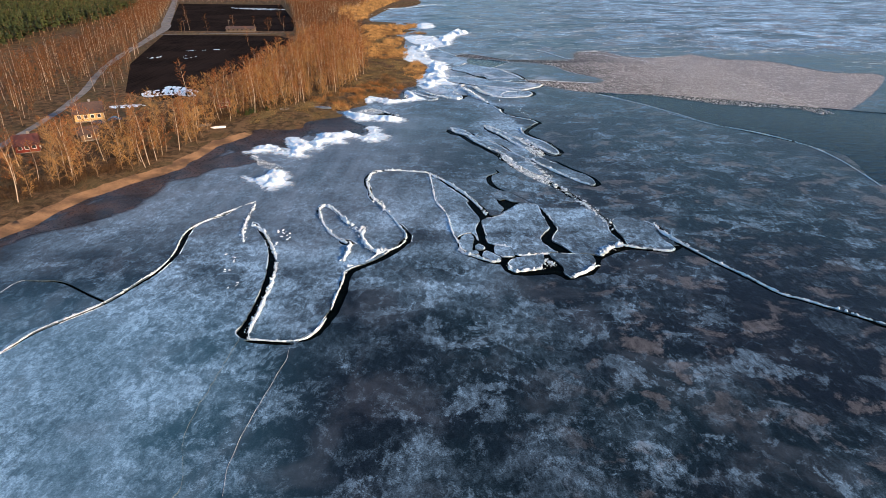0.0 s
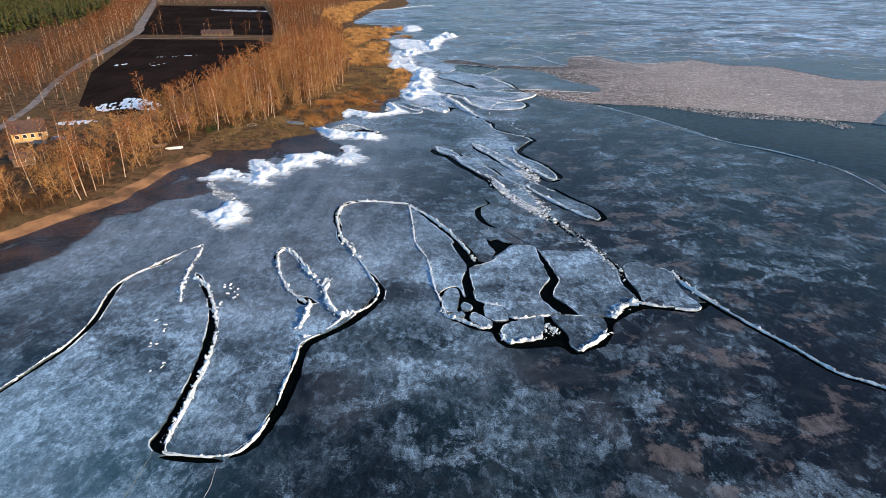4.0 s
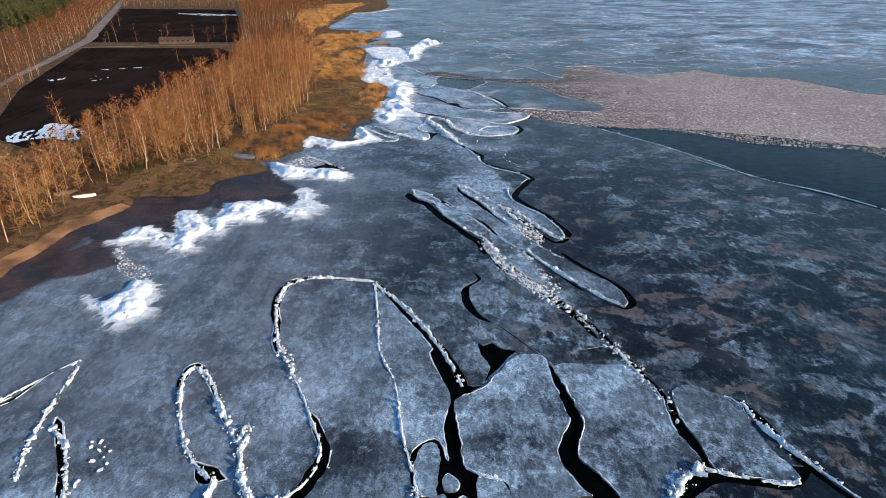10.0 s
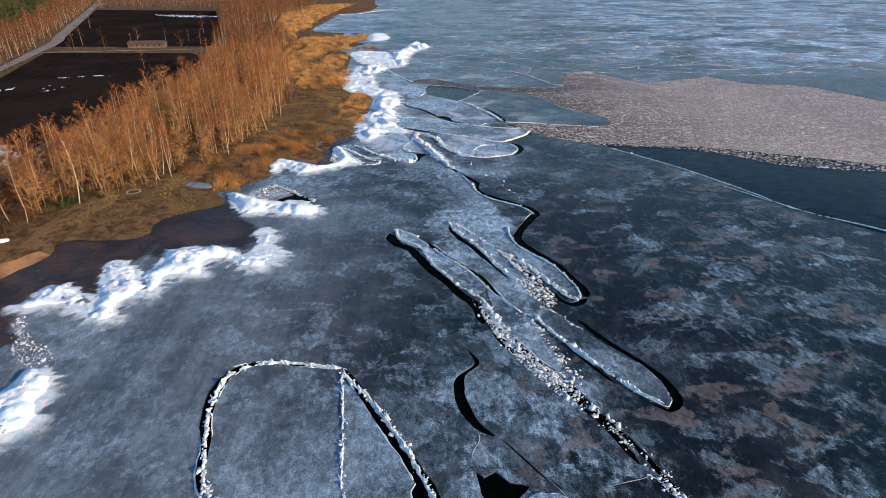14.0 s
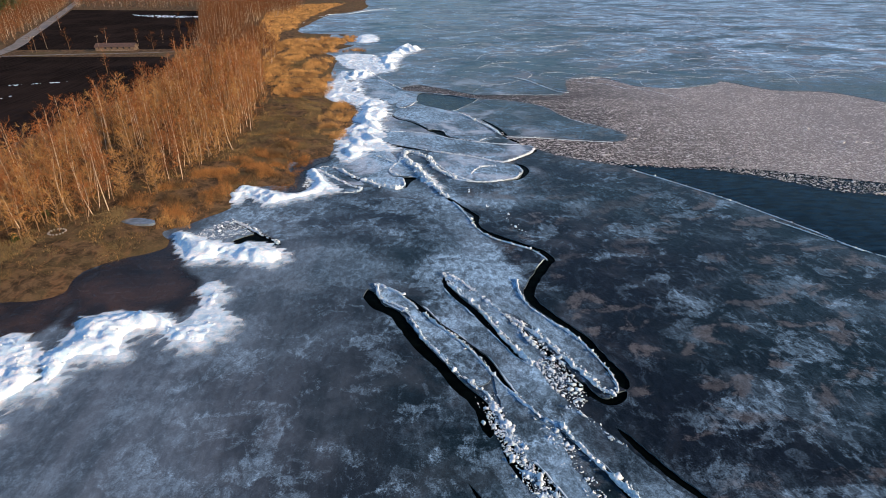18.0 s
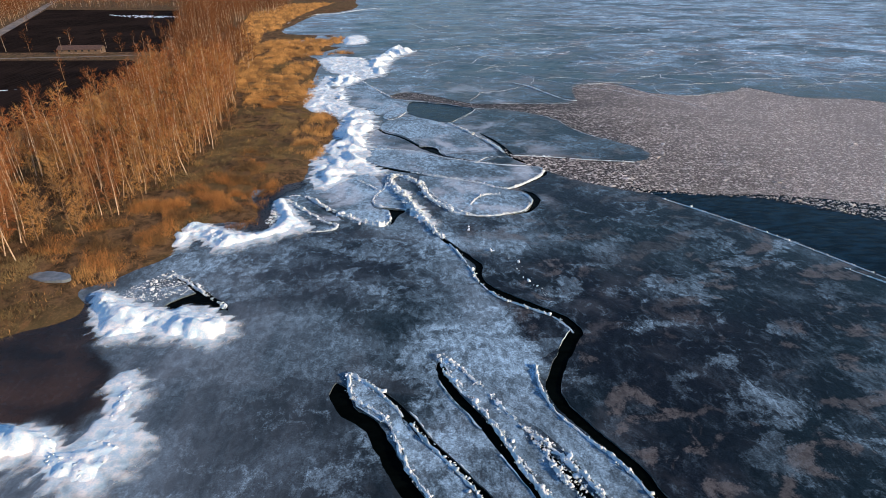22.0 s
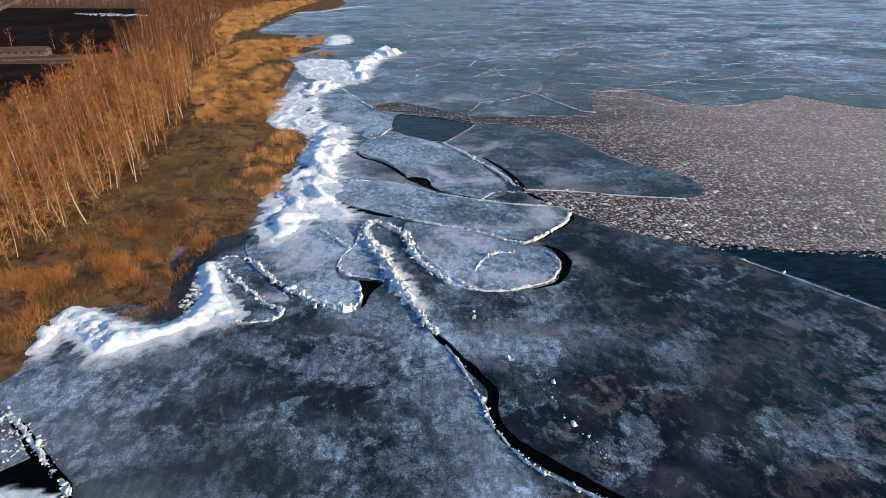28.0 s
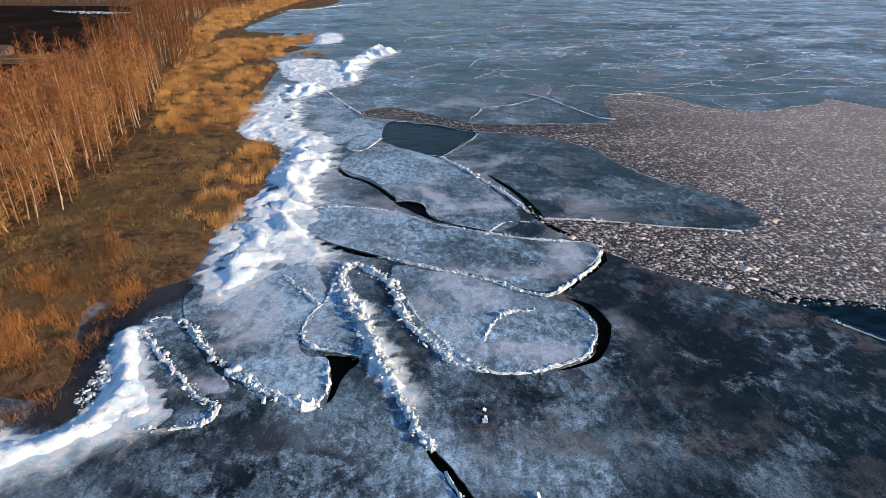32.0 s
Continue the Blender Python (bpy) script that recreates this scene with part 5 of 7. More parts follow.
def mesh_object(name, verts, faces, mats, parent=None, label="", slots=None, smooth=False):
    """Links one mesh, as a thing or as a part of one."""
    me = bpy.data.meshes.new(name)
    me.from_pydata([tuple(v) for v in verts], [], [tuple(f) for f in faces])
    for m in mats if isinstance(mats, (list, tuple)) else [mats]:
        me.materials.append(m)
    if slots is not None:
        me.polygons.foreach_set("material_index", np.asarray(slots, dtype=np.int32))
    if smooth:
        me.polygons.foreach_set("use_smooth", [True] * len(me.polygons))
    me.update()
    ob = new(name, me)
    if parent is not None:
        ob.parent = parent
    if label:
        tagged(ob, label)
    return ob


def fast_mesh(name, verts, tris, mats, slots=None, parent=None):
    """The same for large arrays of triangles."""
    me = bpy.data.meshes.new(name)
    verts, tris = np.asarray(verts, dtype=np.float32), np.asarray(tris, dtype=np.int32)
    me.vertices.add(len(verts))
    me.vertices.foreach_set("co", verts.ravel())
    me.loops.add(tris.size)
    me.loops.foreach_set("vertex_index", tris.ravel())
    me.polygons.add(len(tris))
    me.polygons.foreach_set("loop_start", np.arange(0, tris.size, 3, dtype=np.int32))
    for m in mats if isinstance(mats, (list, tuple)) else [mats]:
        me.materials.append(m)
    if slots is not None:
        me.polygons.foreach_set("material_index", np.asarray(slots, dtype=np.int32))
    me.update(calc_edges=True)
    ob = new(name, me)
    if parent is not None:
        ob.parent = parent
    return ob


def empty(name, at=(0, 0, 0), rz=0.0):
    ob = new(name)
    ob.matrix_world = pose(*at, 0, 0, rz)
    ob.empty_display_size = 0.2
    return ob


def spline(points, step, closed=False):
    """Smooth curve through control points, resampled evenly."""
    p = np.asarray(points, dtype=float)
    n = len(p)
    idx = range(n if closed else n - 1)
    out = []
    for i in idx:
        if closed:
            a, b, c, d = p[(i - 1) % n], p[i], p[(i + 1) % n], p[(i + 2) % n]
        else:
            a, b, c, d = p[max(i - 1, 0)], p[i], p[i + 1], p[min(i + 2, n - 1)]
        k = max(1, int(math.ceil(np.linalg.norm((c - b)[:2]) / step)))
        for j in range(k):
            t = j / k
            out.append(0.5 * (2 * b + (c - a) * t + (2 * a - 5 * b + 4 * c - d) * t * t + (3 * b - a - 3 * c + d) * t ** 3))
    if not closed:
        out.append(p[-1])
    return np.array(out)


def wob(x, y, scale, seed=0.0):
    return noise.noise(Vector((x * scale + seed, y * scale - seed, seed * 0.37)))


def rough_outline(points, step=0.8, amp=0.25, seed=0.0):
    """A closed outline with a ragged edge."""
    c = spline(points, step, True)
    nxt, prv = np.roll(c, -1, 0), np.roll(c, 1, 0)
    d = nxt - prv
    nrm = np.stack([d[:, 1], -d[:, 0]], 1) / (np.linalg.norm(d, axis=1)[:, None] + 1e-9)
    off = np.array([wob(x, y, 0.9, seed) + 0.6 * wob(x, y, 2.7, seed + 5) for x, y in c]) * amp
    return c + nrm * off[:, None]


def strip_outline(points, step=0.8, seed=0.0, amp=0.22):
    """Outline of a crack of varying width: control points are x, y, width."""
    c = spline(points, step)
    d = np.gradient(c[:, :2], axis=0)
    nrm = np.stack([d[:, 1], -d[:, 0]], 1) / (np.linalg.norm(d, axis=1)[:, None] + 1e-9)
    w = np.maximum(c[:, 2], 0.1) / 2
    k = np.arange(len(c))
    taper = np.clip(np.minimum(k, k[::-1]) / 3.0 + 0.08, 0, 1)
    a, b = [], []
    for i, (x, y, _) in enumerate(c):
        m = min(1.0, w[i] * 1.2)
        a.append(c[i, :2] + nrm[i] * (w[i] + amp * m * (wob(x, y, 0.7, seed) + 0.6 * wob(x, y, 2.3, seed + 3))) * taper[i])
        b.append(c[i, :2] - nrm[i] * (w[i] + amp * m * (wob(x, y, 0.7, seed + 9) + 0.6 * wob(x, y, 2.3, seed + 13))) * taper[i])
    return np.array(a + b[::-1])


def inside(pts, poly):
    """Which points lie inside a polygon."""
    x, y = pts[:, 0], pts[:, 1]
    px, py = poly[:, 0], poly[:, 1]
    qx, qy = np.roll(px, -1), np.roll(py, -1)
    res = np.zeros(len(pts), dtype=bool)
    for ax, ay, bx, by in zip(px, py, qx, qy):
        if ay == by:
            continue
        cross = ((ay > y) != (by > y)) & (x < (bx - ax) * (y - ay) / (by - ay) + ax)
        res ^= cross
    return res


def edge_distance(pts, line, closed=True):
    """Distance from points to a polyline."""
    best = np.full(len(pts), 1e9)
    m = len(line)
    for i in range(m if closed else m - 1):
        a, b = line[i], line[(i + 1) % m]
        ab = b - a
        t = np.clip(((pts - a) @ ab) / (ab @ ab + 1e-12), 0, 1)
        q = pts - a - t[:, None] * ab
        best = np.minimum(best, (q * q).sum(1))
    return np.sqrt(best)


def triangulate(polys, extra=()):
    """Constrained triangles over outlines (the first is the outside); per triangle, the outlines that hold it."""
    verts, edges = [], []
    for p in polys:
        k, m = len(verts), len(p)
        edges += [(k + i, k + (i + 1) % m) for i in range(m)]
        verts += [Vector((float(q[0]), float(q[1]))) for q in p]
    verts += [Vector((float(q[0]), float(q[1]))) for q in extra]
    v, _, f, _, _, _ = geometry.delaunay_2d_cdt(verts, edges, [], 0, 1e-4, True)
    v = np.array([(q.x, q.y) for q in v])
    f = np.array([tuple(q) for q in f])
    mid = v[f].mean(1)
    held = [set() for _ in f]
    for i, p in enumerate(polys):
        p = np.asarray(p, float)
        near = np.flatnonzero((mid >= p.min(0)).all(1) & (mid <= p.max(0)).all(1))
        for j in near[inside(mid[near], p)]:
            held[j].add(i)
    return [tuple(q) for q in v], [tuple(int(c) for c in q) for q in f], held


def slab(v2, faces, top, depth):
    """Top faces of a slab of ice, and its broken sides."""
    used = sorted({q for f in faces for q in f})
    at = {q: i for i, q in enumerate(used)}
    faces = [tuple(at[q] for q in f) for f in faces]
    edges = {(a, b) for f in faces for a, b in zip(f, f[1:] + f[:1])}
    verts = [(v2[q][0], v2[q][1], top) for q in used]
    low, sides, walls = {}, [], []
    for a, b in sorted(edges):
        if (b, a) in edges:
            continue
        for q in (a, b):
            if q not in low:
                low[q] = len(sides)
                x, y, _ = verts[q]
                sides += [(x, y, top), (x, y, top - depth)]
        walls.append((low[b], low[a], low[a] + 1, low[b] + 1))
    return verts, faces, sides, walls


# ---------------------------------------------------------------- lake: water, ice sheet, leads
lead_lines = {k: strip_outline([(x, y, w * 1.25) for x, y, w in v[0]], 0.8, i * 1.7) for i, (k, v) in enumerate(LEADS.items())}
pool_lines = {k: rough_outline(v[0], 1.2, 0.1 if k in ("hole", "neck", "gap", "small") else 0.3, i + 40.0) for i, (k, v) in enumerate(POOLS.items())}
shallow_lines = {k: rough_outline(v[0], 1.5, 0.8, i + 80.0) for i, (k, v) in enumerate(SHALLOWS.items())}
isle_lines = {k: rough_outline(v[0], 2.0, 0.5, i + 20.0) for i, (k, v) in enumerate(ISLES.items())}
brash_lines = {k: rough_outline(v[0], 2.0, 0.6, i + 60.0) for i, (k, v) in enumerate(BRASH.items())}

EDGE = [(-900, -300), (2600, -300), (2600, 3800), (-900, 3800)]
mesh_object("water", [(x, y, -0.2) for x, y in EDGE], [(0, 1, 2, 3)], WATER)
tagged(bpy.data.objects["water"], "dark open lake water under the ice", "water", kind="structure")

polys = [EDGE] + list(lead_lines.values()) + list(pool_lines.values()) + list(brash_lines.values()) + list(isle_lines.values())
first_isle = 1 + len(lead_lines) + len(pool_lines) + len(brash_lines)
first_brash = 1 + len(lead_lines) + len(pool_lines)
v2, tris, ids = triangulate(polys)
solid, soft = [], []
for f, k in zip(tris, ids):
    if any(1 <= q < first_brash for q in k):
        continue
    if any(first_brash <= q < first_isle for q in k) and not any(q >= first_isle for q in k):
        soft.append(f)
    else:
        solid.append(f)
verts, faces, sides, walls = slab(v2, solid, 0.0, 0.3)
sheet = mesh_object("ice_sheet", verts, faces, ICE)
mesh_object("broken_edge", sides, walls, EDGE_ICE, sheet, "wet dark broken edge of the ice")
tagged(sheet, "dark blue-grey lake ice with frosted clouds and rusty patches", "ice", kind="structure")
verts, faces, sides, walls = slab(v2, soft, -0.1, 0.2)
tagged(mesh_object("brash_ice", verts, faces, BRASH_MAT), "pinkish grey field of refrozen ice fragments", "ice", kind="structure")

# thin white lips of splashed ice along the cracks
water_lines = [*lead_lines.values(), *(pool_lines[k] for k in ("hole", "neck", "gap", "small"))]


def lips(sides, walls, top, seed, reach):
    """A low white lip along those edges of a plate that border open water."""
    p = np.array([v[:2] for v in sides])
    inward = np.zeros_like(p)
    for b, a, *_ in walls:
        d = p[b] - p[a]
        n_ = np.array([-d[1], d[0]]) / (np.linalg.norm(d) + 1e-9)
        inward[a] += n_
        inward[b] += n_
    inward /= np.linalg.norm(inward, axis=1)[:, None] + 1e-9
    wet = np.full(len(p), 1e9)
    for line in water_lines:
        if (line.max(0) > p.min(0) - 1).all() and (line.min(0) < p.max(0) + 1).all():
            wet = np.minimum(wet, edge_distance(p, line))
    vs, fs, at = [], [], {}

    def corner(q):
        if q not in at:
            x, y = p[q]
            w = max(0.03, 0.13 + 0.24 * wob(x, y, 0.4, seed) + 0.2 * wob(x, y, 1.6, seed + 4))
            h = 0.03 + 0.07 * abs(wob(x, y, 1.1, seed + 7))
            at[q] = len(vs)
            for u, z in ((-0.03, -0.04), (0.02, h), (0.5 * w, h * 0.8), (w, -0.01)):
                vs.append((x + inward[q, 0] * u, y + inward[q, 1] * u, top + z))
        return at[q]

    for b, a, *_ in walls:
        if wet[a] < reach and wet[b] < reach and wob(p[a][0], p[a][1], 0.22, seed + 1) > -0.12:
            i, j = corner(a), corner(b)
            fs += [(i + k, i + k + 1, j + k + 1, j + k) for k in range(3)]
    return vs, fs


def loose_parts(verts, faces):
    """The connected pieces of a mesh, each with its own corners."""
    up = list(range(len(verts)))

    def top(q):
        while up[q] != q:
            up[q] = up[up[q]]
            q = up[q]
        return q

    for f in faces:
        for q in f[1:]:
            up[top(q)] = top(f[0])
    groups = {}
    for f in faces:
        groups.setdefault(top(f[0]), []).append(f)
    for fs in groups.values():
        used = sorted({q for f in fs for q in f})
        at = {q: i for i, q in enumerate(used)}
        yield [verts[q] for q in used], [tuple(at[q] for q in f) for f in fs]


# rafted plates
PLATE_LABEL = {"finger": "frosted tongue of ice pushed over the sheet", "floe": "broken grey-white ice floe edged by black water",
               "arch": "arched plate of frosted ice with white rim", "u": "frosted ice tongue with a crumbled white edge", "t": "pale ice plate beside the shore bank"}
FREE = ("floe_a", "floe_b", "floe_c", "floe_d", "floe_e", "floe_small", "floe_chip", "floe_corner", "floe_bit", "floe_pan")
ROOTS = {"finger_s": (176, 196), "finger_r": (206, 219), "finger_two": (128, 148), "floe_b": (120, 133)}
for i, (key, (pts, up)) in enumerate(PLATES.items()):
    line = rough_outline(pts, 0.45 if key in FREE else 0.7, 0.24 if key in FREE else 0.26, i * 2.3)
    lo, hi = line.min(0), line.max(0)
    near = [] if key in FREE else [p for p in (*lead_lines.values(), *pool_lines.values()) if (p.max(0) > lo).all() and (p.min(0) < hi).all()]
    v2, tris, ids = triangulate([line] + near)
    keep = [f for f, k in zip(tris, ids) if 0 in k and not any(q > 0 for q in k)]
    verts, faces, sides, walls = slab(v2, keep, up * 0.4, 0.3 + up * 0.4)
    if key in ROOTS:
        y0, y1 = ROOTS[key]
        verts = [(x, y, z - (up * 0.4 + 0.03) * min(1.0, max(0.0, (y - y0) / (y1 - y0)))) for x, y, z in verts]
        sides = [(x, y, z - (up * 0.4 + 0.03) * min(1.0, max(0.0, (y - y0) / (y1 - y0)))) for x, y, z in sides]
    floe = mesh_object("ice_floe", verts, faces, PLATE)
    mesh_object("broken_edge", sides, walls, EDGE_ICE, floe, "wet blue-grey broken edge")
    lv, lf = lips(sides, walls, up * 0.4, i * 1.1, 1.4 if key in FREE else 0.35)
    for pv, pf in loose_parts(lv, lf):
        mesh_object("ice_lip", pv, pf, CREST, floe, "thin white lip of frozen splash")
    tagged(floe, PLATE_LABEL[key.split("_")[0]], "ice floe", "rafted ice plates")

# ---------------------------------------------------------------- crests of broken ice
BLOCKS = []
for s in range(10):
    r = np.random.default_rng(100 + s)
    base = np.array([(x, y, z) for z in (-1, 1) for x, y in ((-1, -1), (1, -1), (1.1, 0.3), (0.4, 1), (-1, 0.8))], float)
    base *= np.array([0.5, 0.38, 0.16]) * r.uniform(0.75, 1.25, 3)
    base += r.uniform(-0.09, 0.09, base.shape)
    tri = [(0, 2, 1), (0, 3, 2), (0, 4, 3), (5, 6, 7), (5, 7, 8), (5, 8, 9)]
    for a in range(5):
        b = (a + 1) % 5
        tri += [(a, b, b + 5), (a, b + 5, a + 5)]
    BLOCKS.append((base, np.array(tri)))
BLOCK_MESH = []
for b, t in BLOCKS:
    me = bpy.data.meshes.new("ice_block")
    me.from_pydata([tuple(q) for q in b], [], [tuple(int(c) for c in q) for q in t])
    me.materials.append(BLOCK)
    BLOCK_MESH.append(me)


def scatter_blocks(places, rnd):
    """Joined broken blocks; places are x, y, z, size."""
    vs, ts, n = [], [], 0
    for x, y, z, s in places:
        b, t = BLOCKS[rnd.integers(len(BLOCKS))]
        m = np.array(Euler((rnd.normal(0, 0.45), rnd.normal(0, 0.45), rnd.uniform(0, 6.28))).to_matrix())
        vs.append(b * s @ m.T + (x, y, z))
        ts.append(t + n)
        n += len(b)
    return np.concatenate(vs), np.concatenate(ts)


def crest(key, pts, width, height, singles):
    """A ragged ridge of crushed ice with blocks lying on it."""
    rnd = np.random.default_rng(sum(map(ord, key)))
    c = spline(pts, 0.32)
    d = np.gradient(c, axis=0)
    nrm = np.stack([d[:, 1], -d[:, 0]], 1) / (np.linalg.norm(d, axis=1)[:, None] + 1e-9)
    prof = [(-1.0, -0.3), (-0.8, 0.3), (-0.45, 0.55), (-0.1, 1.0), (0.3, 0.75), (0.75, 0.4), (1.0, -0.3)]
    verts, faces, tall = [], [], []
    m = len(prof)
    base = 0.06
    for i, (x, y) in enumerate(c):
        k = 0.52 + 0.85 * wob(x, y, 0.23, 3.0) + 0.55 * wob(x, y, 1.1, 8.0) + rnd.normal(0, 0.14)
        k *= min(1.0, (min(i, len(c) - 1 - i) + 0.6) / 3)
        k = min(1.25, max(0.0, k))
        tall.append(k)
        for u, h in prof:
            j = rnd.normal(0, 0.10)
            q = c[i] + nrm[i] * (u * (width * 0.33 + 0.05) * (0.4 + 0.7 * k) + j * (0.12 + 0.55 * width) + 0.3 * wob(x, y, 0.8, 1.0) * width)
            verts.append((q[0], q[1], base + (h * height * 0.75 * k * (1 + rnd.normal(0, 0.38)) if h > 0 else -0.15)))
        if i and max(tall[-1], tall[-2]) > 0.10:
            for a in range(m - 1):
                p = (i - 1) * m + a
                faces.append((p, p + 1, p + m + 1, p + m))
    loose = key in ("chain", "chain_north", "rubble_east")
    mid = np.array([*c[len(c) // 2], 0.0])
    root = None
    if not loose:
        root = empty("ice_ridge", mid)
        for pv, pf in loose_parts(verts, faces):
            mesh_object("crest", np.array(pv) - mid, pf, CREST, root)
        tagged(root, "jagged white crest of crushed ice along a crack", "ice ridge", "pressure ridges on the lake")
    length = np.linalg.norm(np.diff(c, axis=0), axis=1).sum()
    share = np.array(tall) + 0.12
    share /= share.sum()
    places = []
    for _ in range(int(length * (3.0 + 12.0 * max(0.0, width - 0.4)))):
        i = int(rnd.choice(len(c), p=share))
        s = abs(rnd.normal(0, 1)) * ((0.12 + width * 0.36) if loose else (0.08 + width * 0.24))
        q = c[i] + nrm[i] * s * rnd.choice((-1, 1))
        size = np.clip(rnd.lognormal(-1.9, 0.65), 0.07, 1.0) * (0.55 + 0.4 * width)
        places.append((q[0], q[1], base + max(0.03, height * 0.4 * (1 - s / (width * 0.8 + 0.2))) + 0.08 * size, size))
    if loose:
        places = [(x, y, 0.06, 0.8 * q) for x, y, z, q in places]
    if singles and not loose:
        for x, y, z, s in places[:singles]:
            ob = new("ice_block", BLOCK_MESH[rnd.integers(len(BLOCK_MESH))])
            ob.parent = root
            ob.matrix_basis = pose(x - mid[0], y - mid[1], z, rnd.normal(0, 25), rnd.normal(0, 25), rnd.uniform(0, 360)) @ Matrix.Scale(s, 4)
        places = places[singles:]
    if places:
        v, t = scatter_blocks(places, rnd)
        if loose:
            tagged(fast_mesh("ice_rubble", v, t, CREST), "small white ice rubble strewn along a dark crack", "ice", kind="stuff")
        else:
            tagged(fast_mesh("rubble", v - mid, t, CREST, parent=root), kind="stuff")


for key, (pts, width, height) in RIMS.items():
    crest(key, pts, width, height, 12 if pts[0][1] < 290 else 0)

# ---------------------------------------------------------------- snow and ice piled on the shore
def drift(root, line, far):
    """Blown snow that thins out over the ice round a bank, widest on the lake side."""
    step = 1.2 if far else 0.8
    mid = line.mean(0)
    lo, hi = line.min(0) - 7, line.max(0) + 7
    xs, ys = np.arange(lo[0], hi[0], step), np.arange(lo[1], hi[1], step)
    gx, gy = np.meshgrid(xs, ys)
    p = np.stack([gx.ravel(), gy.ravel()], 1)
    d = edge_distance(p, line)
    within = inside(p, line)
    # the nearest point of the bank tells which way the drift runs
    near = np.array([line[np.argmin(((line - q) ** 2).sum(1))] for q in p])
    way = (p - near) / (np.linalg.norm(p - near, axis=1)[:, None] + 1e-6)
    reach = 0.5 + 4.2 * np.clip(way @ np.array([0.62, -0.78]), 0, 1) ** 0.7
    cover = np.where(within, 1.0, np.clip(1 - d / reach, 0, 1))
    w = len(xs)
    faces = []
    for r in range(len(ys) - 1):
        for k in range(w - 1):
            q = (r * w + k, r * w + k + 1, (r + 1) * w + k + 1, (r + 1) * w + k)
            if max(cover[i] for i in q) > 0.01:
                faces.append(q)
    used = sorted({i for q in faces for i in q})
    at = {i: k for k, i in enumerate(used)}
    verts = [(p[i, 0], p[i, 1], 0.02 + 0.16 * cover[i] ** 1.5) for i in used]
    ob = mesh_object("snow_drift", verts, [tuple(at[i] for i in q) for q in faces], DRIFT, root, "thin blown snow fading out over the ice", smooth=True)
    ob.data.attributes.new("cover", "FLOAT", "POINT").data.foreach_set("value", cover[used].astype(np.float32))


def pile(key, pts, height):
    rnd = np.random.default_rng(sum(map(ord, key)) + 5)
    far = np.asarray(pts)[:, 1].mean() > 275
    step = 2.0 if np.asarray(pts)[:, 1].mean() > 500 else 0.7 if far else 0.5
    line = rough_outline(pts, step, 1.5 if far else 0.7, height * 3.1)
    lo, hi = line.min(0), line.max(0)
    gx, gy = np.meshgrid(np.arange(lo[0], hi[0], step), np.arange(lo[1], hi[1], step * (1.6 if far else 1)))
    g = np.stack([gx.ravel(), gy.ravel()], 1) + rnd.uniform(-0.2, 0.2, (gx.size, 2)) * step
    g = g[inside(g, line)]
    g = g[edge_distance(g, line) > step * 0.5]
    v2, tris, ids = triangulate([line], g)
    tris = [f for f, k in zip(tris, ids) if k]
    a = np.array(v2)
    d = edge_distance(a, line)
    verts = []
    slope = min(0.75 * height, 0.6 * d.max())
    for (x, y), e in zip(v2, d):
        body = 1 - math.exp(-((e / slope) ** 1.4))
        fold = max(0.0, 1 - abs(2.4 * wob(0.8 * x + 0.5 * y, 0.3 * x - 0.5 * y, 0.2, 2.0)))
        lump = (0.20 + 0.85 * fold ** 1.6 if y > 270 else 0.45 + 0.35 * fold) + 0.55 * wob(x, y, 0.11, 2.0) + 0.2 * wob(x, y, 0.6, 4.0)
        grit = (0.5 if far else 1.0) * 0.24 * abs(wob(x, y, 0.8, 6.0)) + 0.2 * wob(x, y, 1.6, 9.0) + 0.16 * wob(x, y, 3.1, 7.0)
        verts.append((x, y, -0.15 + height * body * max(0.15, lump) + grit * body * 1.6))
    root = mesh_object("snow_bank", verts, tris, SNOW, smooth=True)
    tagged(root, "white bank of piled snow and ice on the shore", "snow bank", "shore snow banks")
    drift(root, line, far)
    places = []
    top = np.array(verts)
    for _ in range(int(len(top) * (0.12 if far else 0.28))):
        q = top[rnd.integers(len(top))]
        if wob(q[0], q[1], 0.22, 31.0) < 0.02:
            continue
        places.append((q[0], q[1], q[2] + 0.03, np.clip(rnd.lognormal(-1.0, 0.45), 0.15, 1.0) * (0.7 if far else 0.5)))
    v, t = scatter_blocks(places, rnd)
    tagged(fast_mesh("rubble", v, t, CREST, parent=root), kind="stuff")


for key, (pts, height) in PILES.items():
    pile(key, pts, height)

for key, (pts,) in JUMBLE.items():
    rnd = np.random.default_rng(sum(map(ord, key)))
    line = np.asarray(pts, float)
    lo, hi = line.min(0), line.max(0)
    area = (hi - lo).prod()
    g = rnd.uniform(lo, hi, (int(min(area * (14.0 if key in ("nine", "ten", "front", "cross", "tail") else 1.1 if key == "chips" else 7.0), 9000)), 2))
    g = g[inside(g, line)]
    size = np.clip(rnd.lognormal(-1.2, 0.6, len(g)), 0.12, 1.6) * (0.42 if key in ("six", "seven", "chips") else 0.46 if key in ("nine", "ten", "front", "cross", "tail") else 0.65 if line[0][1] < 300 else 0.9)
    v, t = scatter_blocks([(x, y, 0.02 + 0.12 * rnd.random() * s, s) for (x, y), s in zip(g, size)], rnd)
    tagged(fast_mesh("ice_jumble", v, t, CREST), "small white ice chips strewn beside a crack" if key == "chips" else "tilted blue-white ice slabs jammed together", "ice", kind="stuff")

